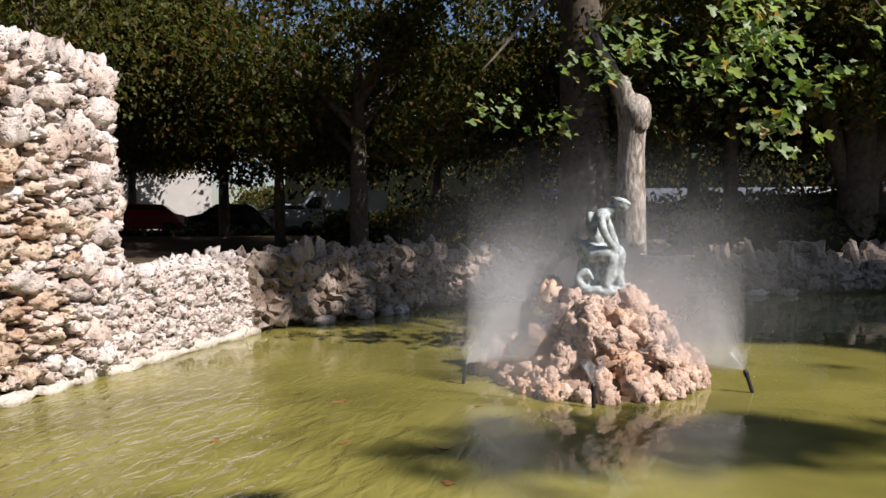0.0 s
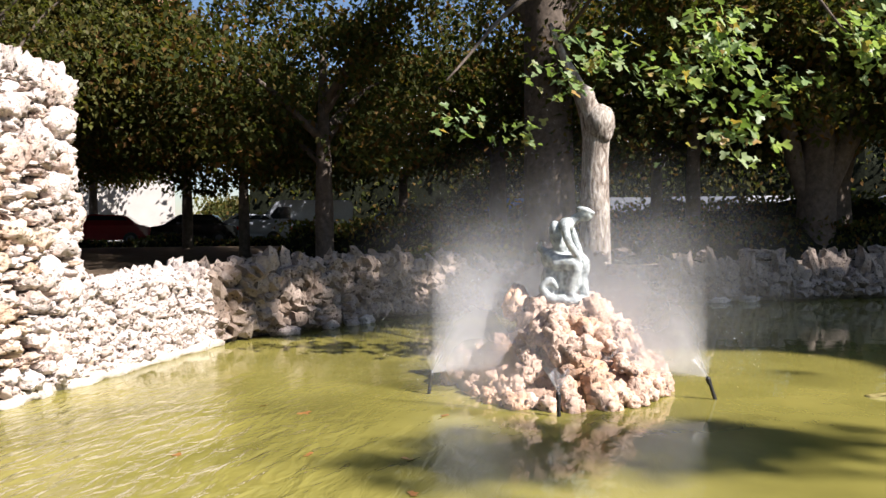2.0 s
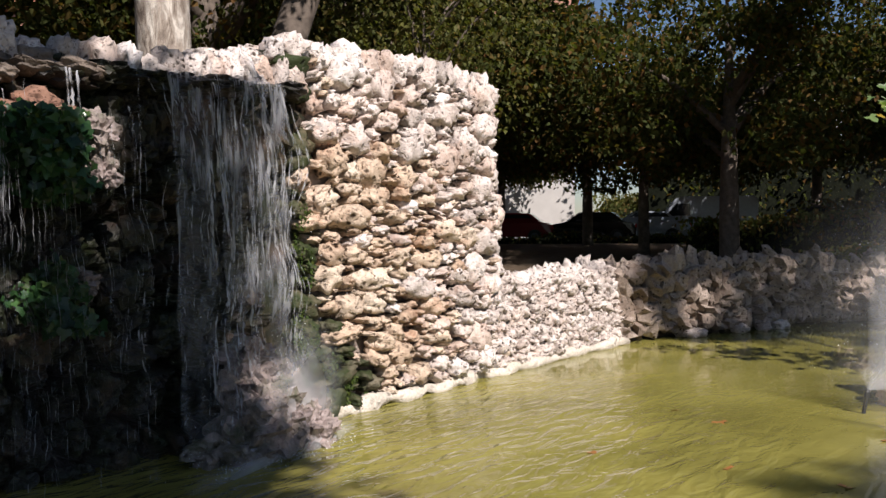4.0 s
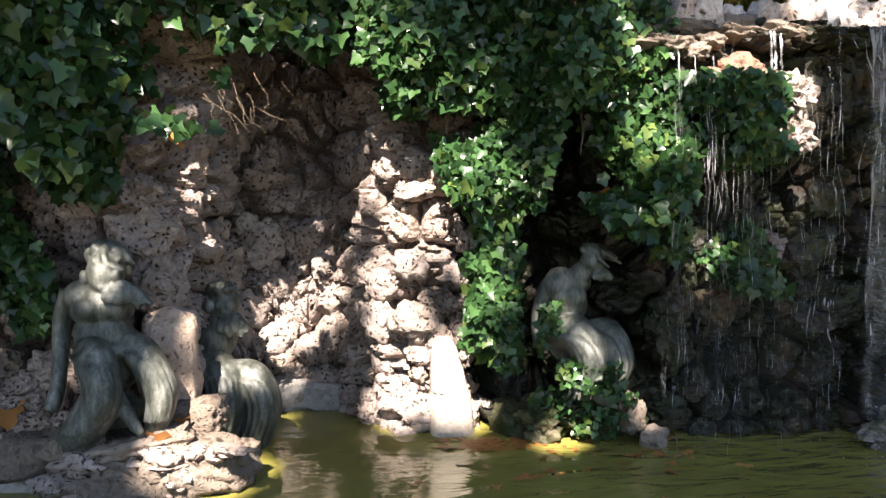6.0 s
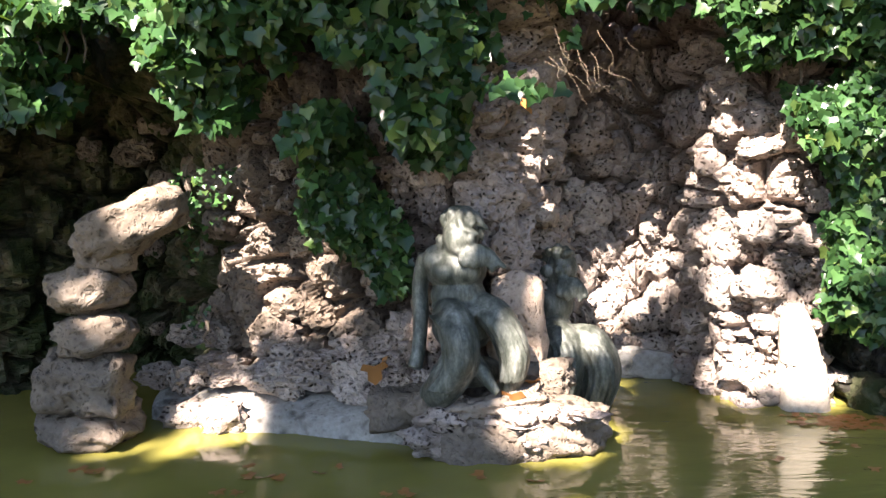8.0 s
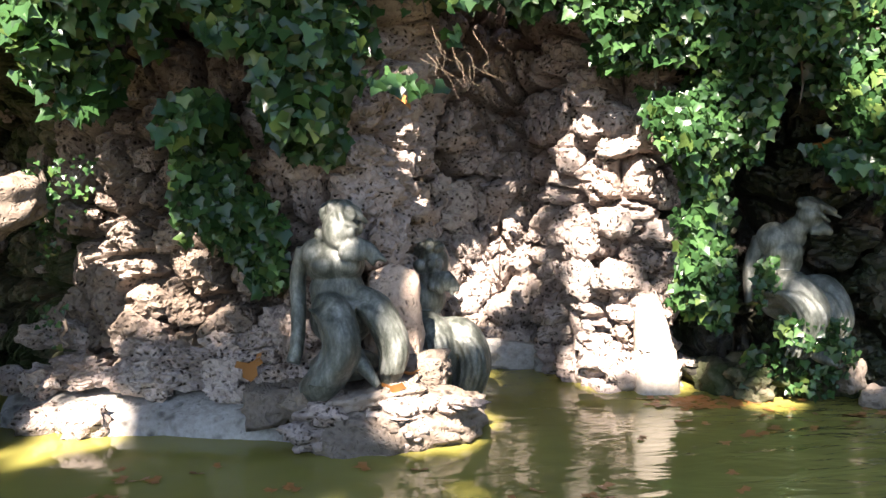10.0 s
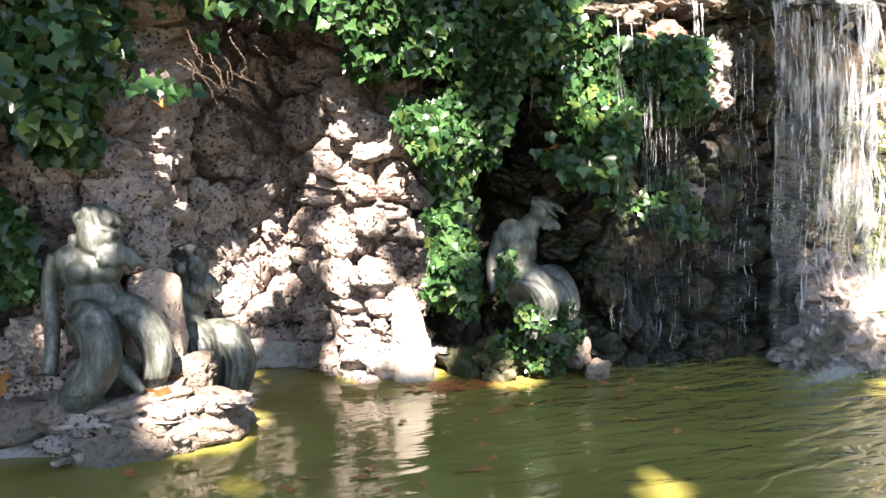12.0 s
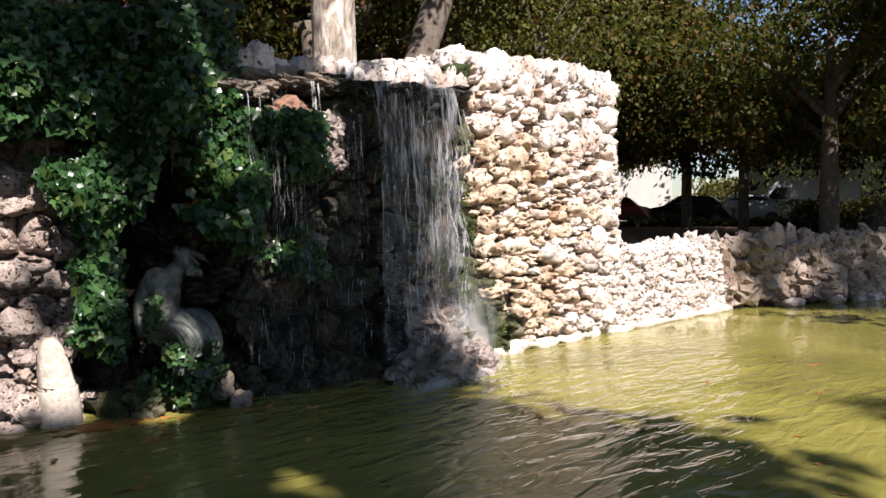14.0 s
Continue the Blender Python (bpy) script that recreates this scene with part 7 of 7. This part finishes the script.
P_grey = plain("silver_paint", (0.32, 0.35, 0.40), rough=0.25, metal=0.3, vary=0.1, bump=0)
car((35.2, 22.4, 0.74), 118, P_red, "dark red car parked at the street")
car((37.0, 19.0, 0.74), 112, P_black, "black car parked at the street")
car((38.2, 16.9, 0.74), 112, P_grey, "silver blue car parked under the trees")
car((39.6, 14.6, 0.74), 110, P_grey, "silver van parked under the trees", van=True)
car((41.5, 11.0, 0.74), 105, P_blue, "blue car parked under the trees")
for k, (x, y, turn, paint, label) in enumerate(((44.0, 5.0, 100, P_blue, "blue van parked beyond the park"), (44.3, 0.5, 98, P_grey, "silver van parked beyond the park"), (44.8, -7.0, 96, P_white, "white van parked beyond the park"),
                                                (45.0, -13.5, 95, P_grey, "silver van parked beyond the park"), (45.2, -19.0, 95, P_white, "white van parked beyond the park"), (44.5, -3.4, 97, P_grey, "silver van parked beyond the park"))):
    car((x, y, 0.80), turn, paint, label, van=True)
car((47.0, -3.5, 0.8), 95, P_white, "white car parked beyond the park")
car((47.5, -9.5, 0.8), 95, P_white, "white car parked beyond the park")


def building(at, turn, length, height, label, wall_mat, floor_mat):
    """Apartment house: pale ground floor, brick storeys with windows, tiled roof."""
    b = thing("apartment_building", at, label, "building")
    bm = bmesh.new()
    box(bm, 0, 0, -1, length, 10, 3.9)
    part("ground_floor", bm, floor_mat, b, "white plastered ground floor")
    bm = bmesh.new()
    box(bm, 0, 0.05, 3.9, length, 10, height)
    part("wall", bm, wall_mat, b)
    bm = bmesh.new()
    vs = [bm.verts.new(v) for v in ((-0.5, -0.5, height), (length + 0.5, -0.5, height), (length + 0.5, 10.5, height), (-0.5, 10.5, height), (2, 5, height + 3), (length - 2, 5, height + 3))]
    for f in ((0, 1, 5, 4), (2, 3, 4, 5), (1, 2, 5), (3, 0, 4), (3, 2, 1, 0)):
        bm.faces.new([vs[i] for i in f])
    part("roof", bm, M_tile, b, "red tiled roof")
    nx = int(length / 3.2)
    for i in range(nx):
        x = (i + 0.5) * length / nx
        for j in range(int((height - 3.9) / 3.0)):
            z = 4.9 + 3.0 * j
            bm = bmesh.new()
            box(bm, x - 0.6, -0.03, z, x + 0.6, 0.3, z + 1.5)
            w = part("window", bm, M_rimwhite, b)
            bm = bmesh.new()
            box(bm, x - 0.52, -0.045, z + 0.08, x + 0.52, 0.0, z + 1.42)
            part("pane", bm, M_glass, w)
        if i % 5:
            bm = bmesh.new()
            box(bm, x - 1.1, -0.03, -0.4, x + 1.1, 0.3, 2.7)
            part("door", bm, M_shop, b, "dark shop opening")
    b.rotation_euler = (0, 0, radians(turn))
    return b


M_brick = plain("orange_brick", (0.42, 0.21, 0.15), rough=0.85, vary=0.2, scale=6)
M_plaster = plain("white_plaster", (0.45, 0.43, 0.40), rough=0.8, vary=0.08, scale=1.5, bump=0.1)
M_tile = plain("roof_tile", (0.42, 0.15, 0.09), rough=0.85, vary=0.3, scale=4)
M_rimwhite = plain("white_frame", (0.75, 0.75, 0.73), rough=0.5, vary=0.05, bump=0)
M_shop = plain("dark_opening", (0.07, 0.085, 0.075), rough=0.3, vary=0.1, bump=0)
building((56, 31, 0.8), 122, 55, 15, "brick apartment house with white ground floor beyond the street", M_brick, M_plaster)


def street():
    bm = bmesh.new()
    for (x0, y0), (x1, y1) in (((36, 30), (43, 8)), ((43, 8), (46, -25))):
        d = Vector((x1 - x0, y1 - y0, 0)).normalized()
        nrm_ = Vector((-d.y, d.x, 0)) * -1
        vs = []
        for (x, y), s in (((x0, y0), -1.5), ((x1, y1), -1.5), ((x1, y1), 7), ((x0, y0), 7)):
            q = Vector((x, y, 0.80)) + nrm_ * -s
            vs.append(bm.verts.new(q))
        bm.faces.new(vs)
    bmesh.ops.recalc_face_normals(bm, faces=bm.faces)
    tagged(part("road", bm, M_asphalt), "grey asphalt street beyond the trees", "road", kind="structure")


street()


# ---- floating leaves ----
def floating_leaves():
    spots = [(2.35, 5.6, 60, 0.22), (3.0, 5.1, 20, 0.4), (0.5, 3.7, 14, 1.0), (2.0, 4.0, 10, 0.8), (2.6, 5.3, 14, 0.9), (0.0, 4.4, 16, 1.4), (-1.8, 4.6, 12, 0.7), (5.0, 2.5, 8, 1.5), (6.2, 0.8, 8, 1.6)]
    places = [(x + rnd.gauss(0, s), y + rnd.gauss(0, s * 0.35), 0.006) for x, y, n, s in spots for _ in range(n)]
    shared = leaf_cloud("leaf", [(0, 0, 0)], [(0, 0, 1)], [1.0], PLANE, M_dead, fold=0.1, rng=nrng)
    for x, y, z in places:
        ob = tagged(new("fallen_leaf", shared), "brown dry leaf floating on the pond", "leaf", "floating leaves")
        s = rnd.uniform(0.05, 0.11)
        ob.matrix_world = pose(x, y, z, rnd.uniform(-6, 6), rnd.uniform(-6, 6), rnd.uniform(0, 360)) @ Matrix.Scale(s, 4)


floating_leaves()


def ledge_leaves():
    shared = leaf_cloud("leaf", [(0, 0, 0)], [(0, 0, 1)], [1.0], PLANE, M_dead, fold=0.25, rng=nrng)
    for x, y, z, s in ((0.23, 4.98, 0.36, 0.12), (0.36, 5.12, 0.4, 0.09), (-0.62, 5.42, 0.42, 0.14), (-0.55, 5.45, 0.44, 0.1), (2.95, 5.3, 1.72, 0.12), (0.3, 5.2, 2.0, 0.1)):
        ob = tagged(new("fallen_leaf", shared), "orange-brown dry leaf lying on the rock", "leaf", "leaves on the rock")
        ob.matrix_world = pose(x, y, z, rnd.uniform(20, 50), rnd.uniform(-20, 20), rnd.uniform(0, 360)) @ Matrix.Scale(s, 4)


ledge_leaves()
